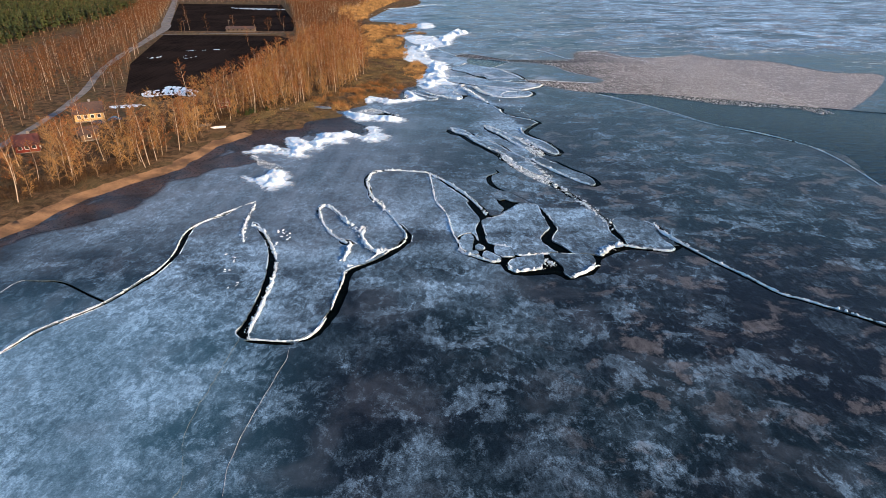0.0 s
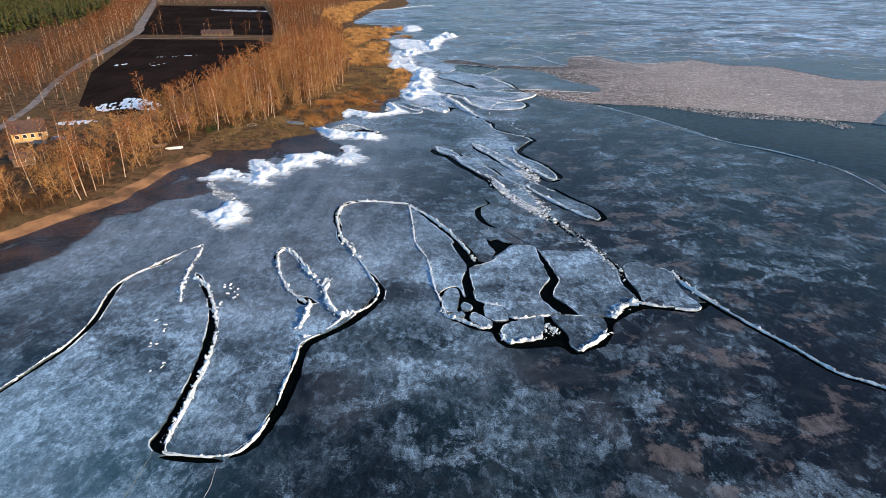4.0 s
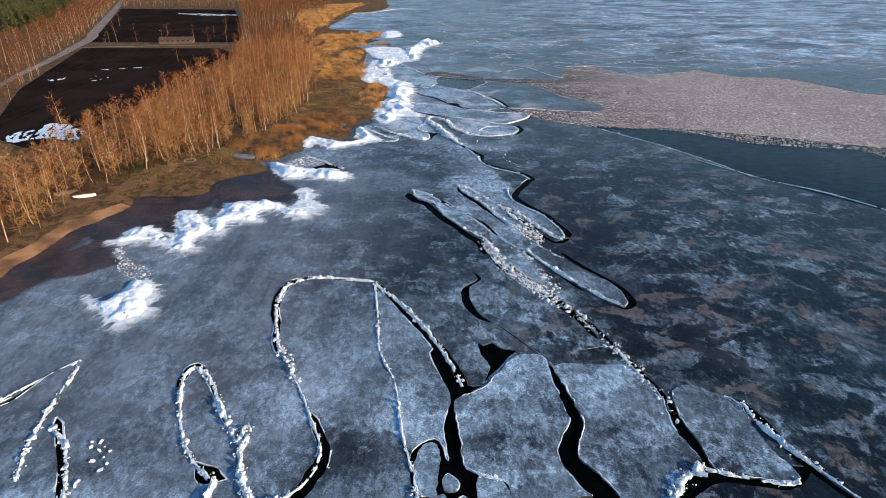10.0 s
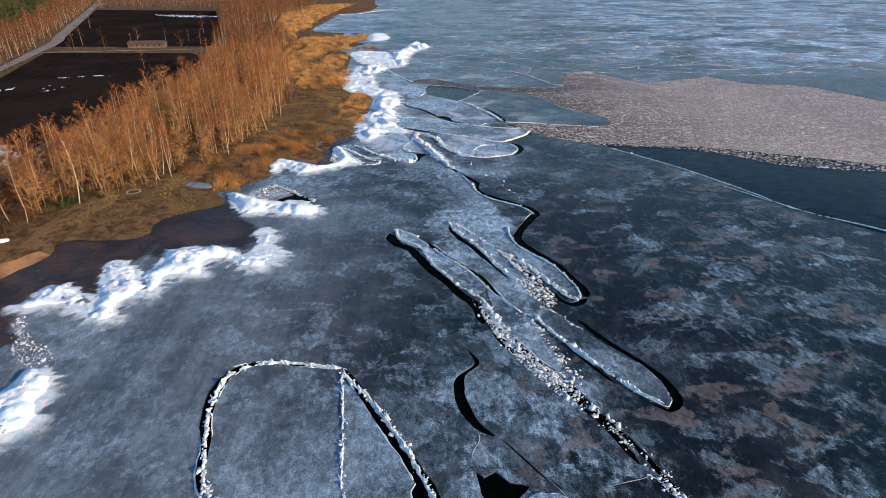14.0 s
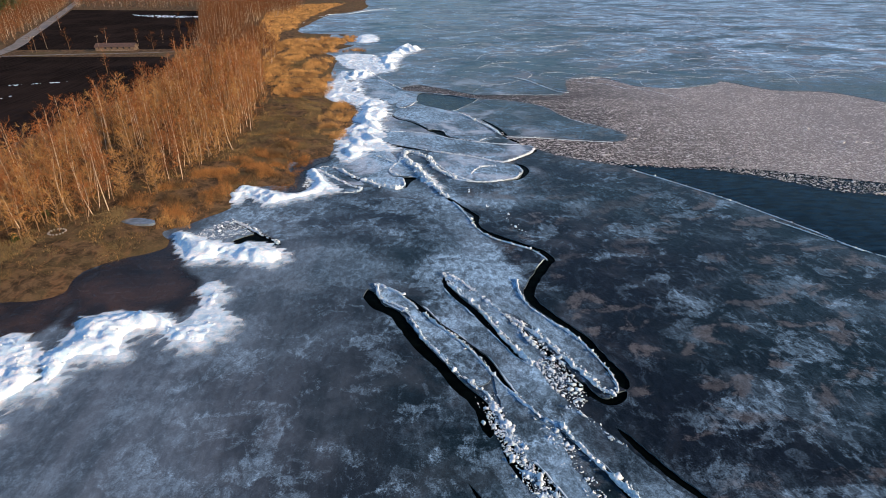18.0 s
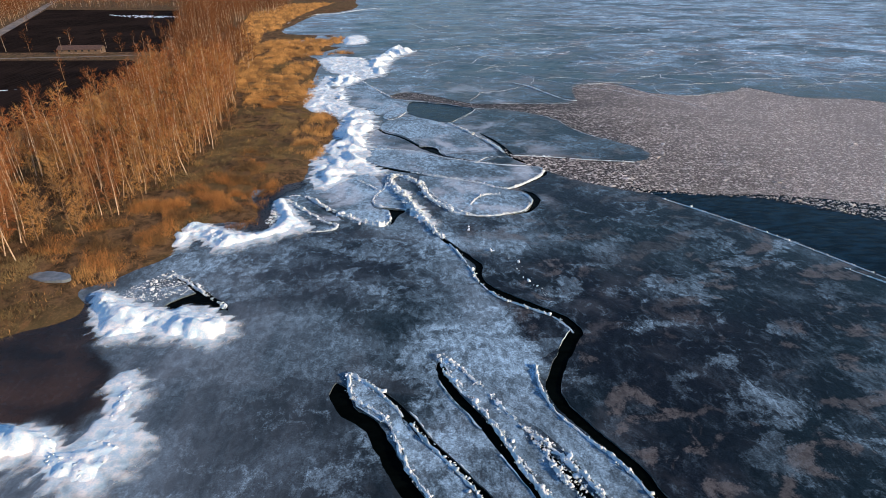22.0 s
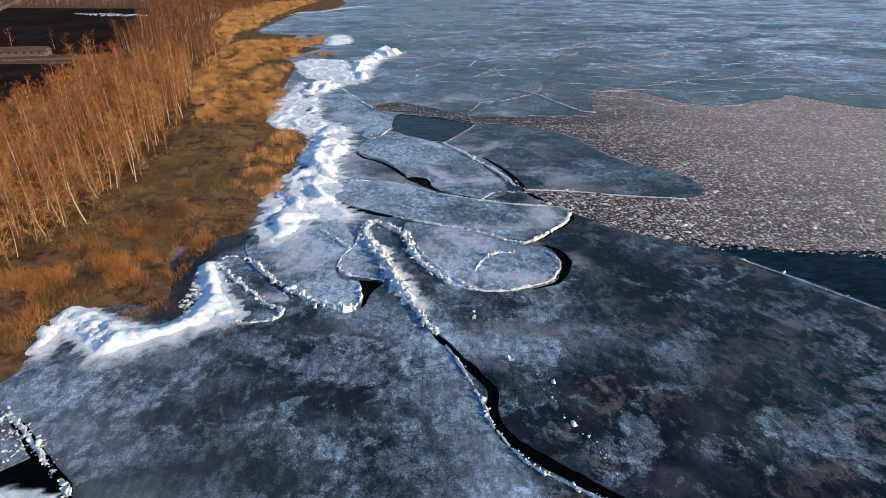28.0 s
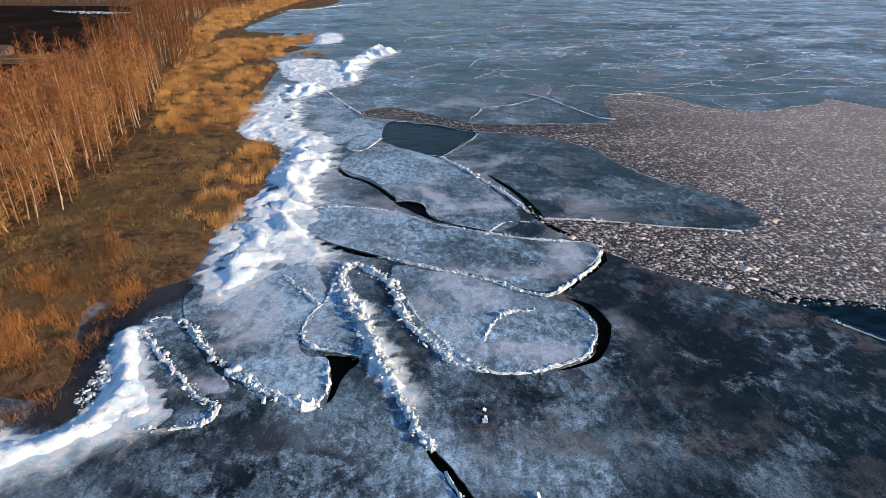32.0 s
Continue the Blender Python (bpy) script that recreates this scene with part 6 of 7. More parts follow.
# ---------------------------------------------------------------- healed cracks, loose chunks and brash fragments
def seam(pts, seed):
    c = spline(pts, 0.9)
    c[:, 0] += [0.35 * wob(x, y, 0.3, seed) for x, y, _ in c]
    c[:, 1] += [(1.2 if y > 300 else 0.3) * (wob(x, y, 0.12, seed) + wob(x, y, 0.5, seed + 3)) for x, y, _ in c]
    d = np.gradient(c[:, :2], axis=0)
    nrm = np.stack([d[:, 1], -d[:, 0]], 1) / (np.linalg.norm(d, axis=1)[:, None] + 1e-9)
    verts, faces = [], []
    for i, (x, y, w) in enumerate(c):
        broken = min(1.3, max(0.05, 0.35 + 1.7 * wob(x, y, 0.06, seed) + 0.7 * wob(x, y, 0.3, seed + 1))) if y > 300 else 1.0
        k = w * 0.5 * broken * (0.7 + 0.6 * abs(wob(x, y, 0.8, seed + 2))) * min(1, 0.15 + 0.3 * min(i, len(c) - 1 - i))
        for u, z in ((-1, -0.02), (0, 0.05), (1, -0.02)):
            verts.append((x + nrm[i, 0] * k * u, y + nrm[i, 1] * k * u, z))
        if i:
            p = 3 * (i - 1)
            faces += [(p, p + 1, p + 4, p + 3), (p + 1, p + 2, p + 5, p + 4)]
    return verts, faces


for i, (key, (pts,)) in enumerate(SEAMS.items()):
    tagged(mesh_object("healed_crack", *seam(pts, i * 3.3), WHITE_SEAM if key[:3] == "far" else SEAM), "thin pale refrozen crack across the ice", "ice crack", "refrozen cracks")

# the far ice is crossed by long pressure cracks
r = np.random.default_rng(77)
vs, fs = [], []
for i in range(190):
    y0 = 330 + 560 * r.random() ** 1.3
    x0 = r.uniform(0, 120 + y0 * 0.75)
    a = r.normal(-0.12, 0.35)
    n = r.integers(4, 9)
    step = r.uniform(6, 16)
    w = r.uniform(0.10, 0.45) * (0.6 + y0 / 700)
    if inside(np.array([(x0, y0), (x0 + 3 * step, y0), (x0 + 6 * step, y0)]), brash_lines["main"]).any():
        continue
    pts = []
    for k in range(n):
        pts.append((x0, y0, w * r.uniform(0.4, 1.4)))
        a += r.normal(0, 0.45)
        x0, y0 = x0 + step * math.cos(a), y0 + step * math.sin(a)
    v, f = seam(pts, i * 1.3)
    fs += [tuple(q + len(vs) for q in g) for g in f]
    vs += v
tagged(mesh_object("far_cracks", vs, fs, WHITE_SEAM), "pale pressure cracks on the distant ice", "ice crack", kind="stuff")

for i, (x, y) in enumerate(CHUNKS["a"][0]):
    r = np.random.default_rng(500 + i)
    for k in range(int(r.integers(1, 4))):
        ob = new("ice_chunk", BLOCK_MESH[int(r.integers(len(BLOCK_MESH)))])
        ob.matrix_world = pose(x + r.normal(0, 0.7), y + r.normal(0, 0.7), 0.19, r.normal(0, 12), r.normal(0, 12), r.uniform(0, 360)) @ Matrix.Diagonal((*(r.uniform(0.2, 0.6, 2)), 0.3, 1))
        tagged(ob, "loose white block of broken ice", "ice block", "loose ice blocks")

line = brash_lines["main"]
r = np.random.default_rng(31)
places = []
for x, y in r.uniform((36, 225), (150, 345), (52000, 2)):
    places.append((x, y))
g = np.array(places)
g = g[inside(g, line)]
keepers = r.random(len(g)) < np.clip(1.25 - (g[:, 1] - 230) / 120, 0.1, 1)
g = g[keepers]
size = np.clip(r.lognormal(-1.6, 0.6, len(g)), 0.12, 1.5)
vs, ts, n = [], [], 0
for (x, y), s in zip(g, size):
    b, t = BLOCKS[r.integers(len(BLOCKS))]
    a = r.uniform(0, 6.28)
    m = np.array(Euler((r.normal(0, 0.07), r.normal(0, 0.07), a)).to_matrix())
    vs.append((b * (s, s, min(s, 0.5) * 0.35)) @ m.T + (x, y, -0.08))
    ts.append(t + n)
    n += len(b)
tagged(fast_mesh("brash_fragments", np.concatenate(vs), np.concatenate(ts), FRAGMENT), "small pale ice fragments frozen into slush", "ice", kind="stuff")


# ---------------------------------------------------------------- land
coast = [p for k in ("near", "mid", "far") for p in SHORE[k][0]]
coast = [(-130, -320)] + [(-112, 20)] + coast + [(-40, 1200), (-60, 3700)]
coast_line = np.array([(x + 0.9 * wob(x, y, 0.3, 2), y + 0.9 * wob(x, y, 0.3, 5)) for x, y in spline(coast, 2.5)])


def shore_distance(pts):
    best = np.full(len(pts), 1e9)
    line = coast_line[(coast_line[:, 1] < 1300)]
    return np.minimum(best, edge_distance(pts, line, False))


def land_height(x, y, d):
    ramp = 1.9 * (1 - math.exp(-d / 7.0))
    roll = 0.35 * wob(x, y, 0.05, 1.0) + 0.16 * wob(x, y, 0.3, 2.0)
    return -0.12 + ramp + roll * min(1.0, d / 6)


land_out = [tuple(p) for p in coast_line] + [(-1500, 3700), (-1500, -320)]
zones = [land_out]
zone_mat = [0]
beach = coast_line[coast_line[:, 1] < 196]
along = np.gradient(beach, axis=0)
inland = np.stack([-along[:, 1], along[:, 0]], 1) / np.linalg.norm(along, axis=1)[:, None]
broad = [4.4 + 2.2 * wob(x, y, 0.08, 9) + 1.2 * wob(x, y, 0.4, 3) for x, y in beach]
inner = beach + inland * np.array(broad)[:, None]
zones.append([tuple(q) for q in beach] + [tuple(q) for q in inner[::-1]])
zone_mat.append(1)
for k, (pts,) in FIELDS.items():
    zones.append([tuple(p) for p in pts])
    zone_mat.append(2)
for k, (pts,) in ROADS.items():
    zones.append(strip_outline(pts, 4, 5.0))
    zone_mat.append(3)
px, py = np.meshgrid(np.arange(-128, 4, 2.2), np.arange(40, 420, 2.2))
extra = np.stack([px.ravel(), py.ravel()], 1)
extra = extra + rng.uniform(-0.6, 0.6, extra.shape)
qx, qy = np.meshgrid(np.arange(-700, -20, 18), np.arange(-100, 1300, 18))
far_pts = np.stack([qx.ravel(), qy.ravel()], 1)
far_pts = far_pts[~((far_pts[:, 0] > -128) & (far_pts[:, 1] < 420) & (far_pts[:, 1] > 40))]
extra = np.concatenate([extra, far_pts])
extra = extra[inside(extra, np.array(land_out))]
v2, tris, ids = triangulate(zones, extra)
dist = shore_distance(np.array(v2))
verts = [(x, y, land_height(x, y, d)) for (x, y), d in zip(v2, dist)]
keep, slots = [], []
for f, k in zip(tris, ids):
    if 0 in k:
        keep.append(f)
        slots.append(max((zone_mat[q] for q in k), default=0))
tagged(mesh_object("ground", verts, keep, [MEADOW, BEACH, SOIL, ROAD], slots=slots, smooth=True),
       "brown winter land with sandy beach, dark fields and gravel road", "ground", kind="structure")


# thin brown ice over the shallows, thinning out towards the lake
gx, gy = np.meshgrid(np.arange(-104, -6, 1.3), np.arange(92, 290, 1.3))
p = np.stack([gx.ravel(), gy.ravel()], 1)
south = np.clip((p[:, 1] - 125) / 20, 0, 1)
cover = np.clip(0.8 + 0.45 * south - shore_distance(p) / (5.0 + 2.0 * south), 0, 1) * np.clip((225 - p[:, 1]) / 20, 0, 1)
for line in shallow_lines.values():
    d = edge_distance(p, line)
    cover = np.maximum(cover, np.clip(0.5 + np.where(inside(p, line), d, -d) / 3.5, 0, 1))
w = gx.shape[1]
faces = [(i, i + 1, i + w + 1, i + w) for i in range(len(p) - w) if (i + 1) % w and max(cover[i], cover[i + 1], cover[i + w], cover[i + w + 1]) > 0.01]
used = sorted({i for q in faces for i in q})
at = {i: k for k, i in enumerate(used)}
skin = mesh_object("shallow_ice", [(p[i, 0], p[i, 1], 0.012) for i in used], [tuple(at[i] for i in q) for q in faces], SHALLOW)
skin.data.attributes.new("cover", "FLOAT", "POINT").data.foreach_set("value", cover[used].astype(np.float32))
tagged(skin, "thin brownish ice over the sandy shallows", "ice", kind="structure")


def heights(pts):
    d = shore_distance(pts)
    return np.array([land_height(x, y, q) for (x, y), q in zip(pts, d)]), d


# ---------------------------------------------------------------- trees
def tube(points, radii, sides):
    """A tapered tube along points."""
    vs, ts = [], []
    for i, (p, r) in enumerate(zip(points, radii)):
        for s in range(sides):
            a = 2 * math.pi * s / sides
            vs.append((p[0] + r * math.cos(a), p[1] + r * math.sin(a), p[2]))
        if i:
            for s in range(sides):
                a, b = (i - 1) * sides + s, (i - 1) * sides + (s + 1) % sides
                ts += [(a, b, b + sides), (a, b + sides, a + sides)]
    return np.array(vs), np.array(ts)


def skeleton(r, tall, limbs, spread, low, hs, line):
    """Roots, reaches and heights of the limbs along a trunk."""
    for i in range(limbs):
        h = low + (0.97 - low) * (i + r.random()) / limbs
        a = r.uniform(0, 6.28)
        root = np.array([np.interp(h, hs, line[:, k]) for k in range(3)])
        out = spread * tall * math.sin(math.pi * (0.16 + 0.84 * (h - low) / (1 - low))) ** 0.6 * r.uniform(0.45, 1.0) + 0.3
        yield h, a, root, out, np.array([math.cos(a) * out, math.sin(a) * out, out * r.uniform(0.35, 1.15)])


def twig(r, root, d, length, thick):
    """One fine twig as a narrow blade."""
    p = root + d * r.uniform(0.2, 1.05)
    w = d / np.linalg.norm(d) + r.normal(0, 0.8, 3) + (0, 0, 0.2)
    w = w / np.linalg.norm(w) * r.uniform(0.5, 1.0) * length
    side = np.cross(w, r.normal(0, 1, 3))
    side = side / (np.linalg.norm(side) + 1e-6) * r.uniform(0.5, 1.0) * thick
    return np.array([p - side, p + side, p + w])


def bare_tree(seed, tall, limbs, twigs, spread, low):
    """A leafless tree: arrays of its trunk, its branches and its fine twigs."""
    r = np.random.default_rng(seed)
    lean = r.normal(0, 0.05, 2)
    bend = r.normal(0, 0.35, 2)
    hs = np.linspace(0, 1, 7)
    line = np.stack([lean[0] * tall * hs + bend[0] * np.sin(hs * 3), lean[1] * tall * hs + bend[1] * np.sin(hs * 3.4), tall * hs], 1)
    trunk = tube(line, 0.125 * tall / 14 * (1 - hs * 0.92), 5)
    vs, ts, tw, n = [], [], [], 0
    for h, a, root, out, d in skeleton(r, tall, limbs, spread, low, hs, line):
        q = np.array([0, 0.45, 1.0])[:, None]
        limb = root + d * q + np.array([0, 0, 0.12 * out]) * np.sin(q * 3.14)
        v, t = tube(limb, (0.05 * (1.15 - h) * tall / 12, 0.026 * tall / 14, 0.008), 3)
        vs.append(v), ts.append(t + n)
        n += len(v)
        tw += [twig(r, root, d, 1.35, 0.032) for _ in range(twigs)]
    v = np.concatenate(tw)
    return trunk, (np.concatenate(vs), np.concatenate(ts)), (v, np.arange(len(v)).reshape(-1, 3))


def thin_tree(seed, tall, limbs, twigs, spread, low, sides, thick):
    """The same tree with coarser limbs, for the depth of the wood."""
    r = np.random.default_rng(seed)
    hs = np.linspace(0, 1, 4)
    lean = r.normal(0, 0.05, 2)
    line = np.stack([lean[0] * tall * hs, lean[1] * tall * hs, tall * hs], 1)
    trunk = tube(line, 0.125 * tall / 14 * (1 - hs * 0.92), sides)
    vs, tw = [], []
    for h, a, root, out, d in skeleton(r, tall, limbs, spread, low, hs, line):
        side = np.array([-math.sin(a), math.cos(a), 0]) * 0.045
        vs.append(np.array([root - side, root + side, root + d]))
        tw += [twig(r, root, d, 1.55, thick) for _ in range(twigs)]
    v, u = np.concatenate(vs), np.concatenate(tw)
    return trunk, (v, np.arange(len(v)).reshape(-1, 3)), (u, np.arange(len(u)).reshape(-1, 3))


KINDS, THIN, FAR = [], [], []
for s in range(10):
    if s < 4:
        name, tall, spread, low, bark, twigs = "birch", 12.5 + s, 0.18, 0.26, BIRCH, TWIG_RED
    elif s < 8:
        name, tall, spread, low, bark, twigs = "alder", 5.6 + s, 0.24, 0.10, BARK, TWIG_TAN
    else:
        name, tall, spread, low, bark, twigs = "aspen", 6.0 + s, 0.18, 0.16, BARK, TWIG_RED
    KINDS.append((name, *bare_tree(20 + s, tall, 30, 17, spread, low), bark, twigs))
    THIN.append(thin_tree(20 + s, tall, 26, 11, spread, low, 4, 0.042))
    FAR.append(thin_tree(20 + s, tall, 16, 9, spread * 1.1, low, 3, 0.065))
TREE_LABEL = {"birch": "leafless birch with pale trunk and reddish twigs", "alder": "leafless alder with tan twigs",
              "aspen": "tall leafless tree with grey trunk and reddish twigs"}


def belt_points(poly, spacing, seed):
    r = np.random.default_rng(seed)
    line = np.asarray(poly, float)
    lo, hi = line.min(0), line.max(0)
    gx, gy = np.meshgrid(np.arange(lo[0], hi[0], spacing), np.arange(lo[1], hi[1], spacing))
    g = np.stack([gx.ravel(), gy.ravel()], 1) + r.uniform(-0.5, 0.5, (gx.size, 2)) * spacing
    return g[inside(g, line)]


taken = []
SPACING = {"shore_west": 7.0, "shore_main": 3.0, "shore_cluster": 5.5, "shore_row": 3.8, "north": 4.2, "roadside": 6.0, "road_two": 5.5, "yard_row": 7.0, "road_three": 5.0, "west": 5.5, "far_back": 9.0, "far_shore": 6.0, "far_wall": 7.0}
for i, (key, (poly,)) in enumerate(BELTS.items()):
    for p in belt_points(poly, SPACING[key], 300 + i):
        taken.append((p[0], p[1]))
# thin out where belts overlap
cells, trees = {}, []
for x, y in taken:
    gap = 2.0
    c = (int(x // gap), int(y // gap))
    if c in cells:
        continue
    cells[c] = 1
    trees.append((x, y))
trees = np.array(trees)
tree_z, tree_d = heights(trees)
ok = inside(trees, np.array(land_out)) & (tree_d > 3.2)
ok &= np.array([wob(x, y, 0.11, 21.0) > -0.28 for x, y in trees])
for key, (poly,) in FIELDS.items():
    ok &= ~inside(trees, np.asarray(poly, float))
for key, (poly,) in CLEAR.items():
    ok &= ~inside(trees, np.asarray(poly, float))
for key, (pts,) in ROADS.items():
    ok &= edge_distance(trees, np.asarray(pts, float)[:, :2], False) > 4
lone = np.array(SPOTS["lone"][0])
trees = np.concatenate([trees[ok], lone])
tree_z, tree_d = heights(trees)

# the stretch of shore wood that is passed nearest stands tree by tree
nearness = tree_d + np.abs(trees[:, 1] - 225) * 0.12
order = np.argsort(nearness)
single = set(order[:250].tolist())
protos = {}
joined = {}
for j in range(len(trees)):
    r = np.random.default_rng(9000 + j)
    x, y = trees[j]
    kind = int(r.choice(10, p=[0.09, 0.09, 0.09, 0.09, 0.13, 0.13, 0.11, 0.11, 0.08, 0.08]))
    lush = wob(x, y, 0.07, 12.0) + 0.6 * wob(x, y, 0.2, 13.0)
    size, turn = np.clip(r.uniform(0.68, 1.08) + 0.22 * lush, 0.45, 1.2), r.uniform(0, 360)
    name, trunk, limbs, crown, bark, twigs = KINDS[kind]
    m = pose(x, y, tree_z[j] - 0.1, 0, 0, turn)
    if j in single:
        if kind not in protos:
            root = empty(name)
            fast_mesh("trunk", *trunk, bark, parent=root)
            fast_mesh("branchwork", *limbs, LIMB, parent=root)
            fast_mesh("crown", *crown, twigs, parent=root)
            tagged(root, TREE_LABEL[name], "tree", "shore wood")
            root.matrix_world = m
            root.scale = (size, size, size)
            protos[kind] = root
        else:
            ob = copy_thing(protos[kind], m)
            ob.scale = (size, size, size)
    else:
        joined.setdefault(("shore" if y < 420 and x > -130 else "inland", kind), []).append((x, y, tree_z[j] - 0.1, size, radians(turn)))
for where in ("shore", "inland"):
    vs, ts, sl, n = [], [], [], 0
    mats = [BIRCH, TWIG_RED, BARK, TWIG_TAN, LIMB, TWIG_FAR]
    for (w, kind), rows in joined.items():
        if w != where:
            continue
        bark, twigs = KINDS[kind][4:]
        for part_no, (pv, pt) in enumerate((THIN if where == "shore" else FAR)[kind]):
            a = np.array(rows)
            co, si = np.cos(a[:, 4]), np.sin(a[:, 4])
            X = (pv[None, :, 0] * co[:, None] - pv[None, :, 1] * si[:, None]) * a[:, 3:4] + a[:, 0:1]
            Y = (pv[None, :, 0] * si[:, None] + pv[None, :, 1] * co[:, None]) * a[:, 3:4] + a[:, 1:2]
            Z = pv[None, :, 2] * a[:, 3:4] + a[:, 2:3]
            vs.append(np.stack([X, Y, Z], 2).reshape(-1, 3))
            k = np.arange(len(rows)) * len(pv) + n
            ts.append((pt[None] + k[:, None, None]).reshape(-1, 3))
            sl.append(np.full(len(rows) * len(pt), mats.index((bark, LIMB if where == "shore" else TWIG_FAR, twigs if where == "shore" else TWIG_FAR)[part_no])))
            n += len(rows) * len(pv)
    tagged(fast_mesh("woodland", np.concatenate(vs), np.concatenate(ts), mats, np.concatenate(sl)),
           "dense bare winter wood of birch and alder", "trees", kind="stuff")


# ---------------------------------------------------------------- pines
def pine(seed):
    """A conifer of ragged drooping tiers over a short trunk."""
    r = np.random.default_rng(seed)
    vs, ts, n = [], [], 0
    v, t = tube([(0, 0, 0), (0, 0, 6), (0, 0, 13)], (0.2, 0.14, 0.03), 4)
    trunk_tris = len(t)
    vs.append(v), ts.append(t)
    n += len(v)
    for i in range(36):
        h = 0.22 + 0.78 * (i / 36)
        reach = (1.04 - h) * 3.4 * r.uniform(0.6, 1.1) + 0.2
        a = r.uniform(0, 6.28)
        z = 13.5 * h
        w = reach * 0.5
        c, s = math.cos(a), math.sin(a)
        tip = np.array([c * reach, s * reach, z - 0.28 * reach])
        for up in (0.0, 0.35):
            vs.append(np.array([(0, 0, z + 0.4 - up), (c * reach * 0.6 - s * w, s * reach * 0.6 + c * w, z - up), tip, (c * reach * 0.6 + s * w, s * reach * 0.6 - c * w, z - up)]))
            ts.append(np.array([(n, n + 1, n + 2), (n, n + 2, n + 3)]))
            n += 4
    return np.concatenate(vs), np.concatenate(ts), trunk_tris


g = belt_points(PINES["wood"][0], 6.5, 900)
g = g[g[:, 1] < 900]
z, _ = heights(g)
r = np.random.default_rng(5)
pines = [pine(s) for s in range(4)]
vs, ts, sl, n = [], [], [], 0
for (x, y), h in zip(g, z):
    v, t, k = pines[int(r.integers(4))]
    a, s = r.uniform(0, 6.28), r.uniform(0.75, 1.25)
    m = np.array(Euler((0, 0, a)).to_matrix()) * s
    vs.append(v @ m.T + (x, y, h - 0.1))
    ts.append(t + n)
    sl += [0] * k + [1] * (len(t) - k)
    n += len(v)
tagged(fast_mesh("pine_wood", np.concatenate(vs), np.concatenate(ts), [BARK, NEEDLE], sl), "dark green pine wood behind the birches", "trees", kind="stuff")


# ---------------------------------------------------------------- reeds and brush
def blades(name, zones_, per, tall, width, tilt, mat, label, seed, soft=2.5, bare=0.02):
    """Thin standing stalks over patches of ground, in tufts."""
    r = np.random.default_rng(seed)
    pts = []
    for pts_ in zones_:
        line = np.asarray(pts_, float)
        lo, hi = line.min(0), line.max(0)
        g = r.uniform(lo, hi, (int((hi - lo).prod() * per), 2))
        g = g[inside(g, line)]
        pts.append(g[edge_distance(g, line) > np.abs(r.normal(0, soft, len(g)))])
    p = np.concatenate(pts)
    dens = np.array([wob(x, y, 0.16, 3.0) + 0.6 * wob(x, y, 0.5, 4.0) for x, y in p])
    kept = dens + r.uniform(-0.35, 0.35, len(p)) > bare
    p, dens = p[kept], dens[kept]
    z, _ = heights(p)
    z = np.where(inside(p, np.array(land_out)), z, -0.05)
    n = len(p)
    h = tall * r.uniform(0.45, 1.2, n) * np.clip(0.75 + 0.9 * dens, 0.4, 1.25)
    lean = r.normal(0, tilt, (n, 2)) * h[:, None]
    a = r.uniform(0, 3.14, n)
    side = np.stack([np.cos(a), np.sin(a)], 1) * width * r.uniform(0.6, 1.3, (n, 1))
    v = np.zeros((n, 3, 3))
    v[:, 0, :2], v[:, 1, :2], v[:, 2, :2] = p - side, p + side, p + lean
    v[:, 0, 2] = v[:, 1, 2] = z - 0.1
    v[:, 2, 2] = z + h
    tagged(fast_mesh(name, v.reshape(-1, 3), np.arange(3 * n).reshape(-1, 3), mat), label, name.replace("_", " "), kind="stuff")


blades("reeds", [v[0] for v in REEDS.values()], 34, 1.7, 0.03, 0.18, REED, "golden dry reeds standing along the shore ice", 41, 1.5, 0.03)
blades("brushwood", [v[0] for k, v in BRUSHES.items() if k != "far"], 46, 1.35, 0.028, 0.5, BRUSH, "low rust-brown brush on the shore meadow", 42, 2.0, 0.06)
blades("far_brush", [BRUSHES["far"][0]], 6, 2.0, 0.10, 0.4, REED, "brown brush on the distant shore meadow", 46)
blades("undergrowth", [v[0] for k, v in BELTS.items() if k.startswith("shore")], 7, 1.9, 0.05, 0.4, UNDER, "tangled brown undergrowth below the trees", 43)

meadow = [(-60, 205), (-44, 215), (-38, 232), (-28, 252), (-24, 268), (-14, 285), (-14, 305), (-11, 330), (-24, 360), (-28, 420), (-48, 470), (-62, 470), (-48, 400), (-40, 345), (-45, 290), (-60, 250), (-75, 235), (-90, 205)]
blades("dry_grass", [meadow], 40, 0.5, 0.03, 0.7, GRASS, "matted dry brown grass behind the reeds", 44, 3.0)
blades("pale_grass", [meadow], 3, 0.6, 0.04, 0.6, REED, "tufts of straw-coloured grass behind the reeds", 45, 3.0)


# ---------------------------------------------------------------- houses and small things ashore
OCHRE = plain("ochre_boards", (0.50, 0.33, 0.14), (0.42, 0.27, 0.11), 1.2, 0.8, 0.2)
RED = plain("red_boards", (0.19, 0.028, 0.018), (0.14, 0.022, 0.015), 1.2, 0.8, 0.2)
WHITE = plain("white_paint", (0.74, 0.72, 0.68), (0.62, 0.60, 0.56), 1.5, 0.6, 0.3)
TILE = plain("dark_roof", (0.050, 0.035, 0.032), (0.085, 0.055, 0.045), 1.0, 0.8, 0.2)
ROOF_RED = plain("red_roof", (0.10, 0.035, 0.03), (0.07, 0.03, 0.027), 1.0, 0.8, 0.2)
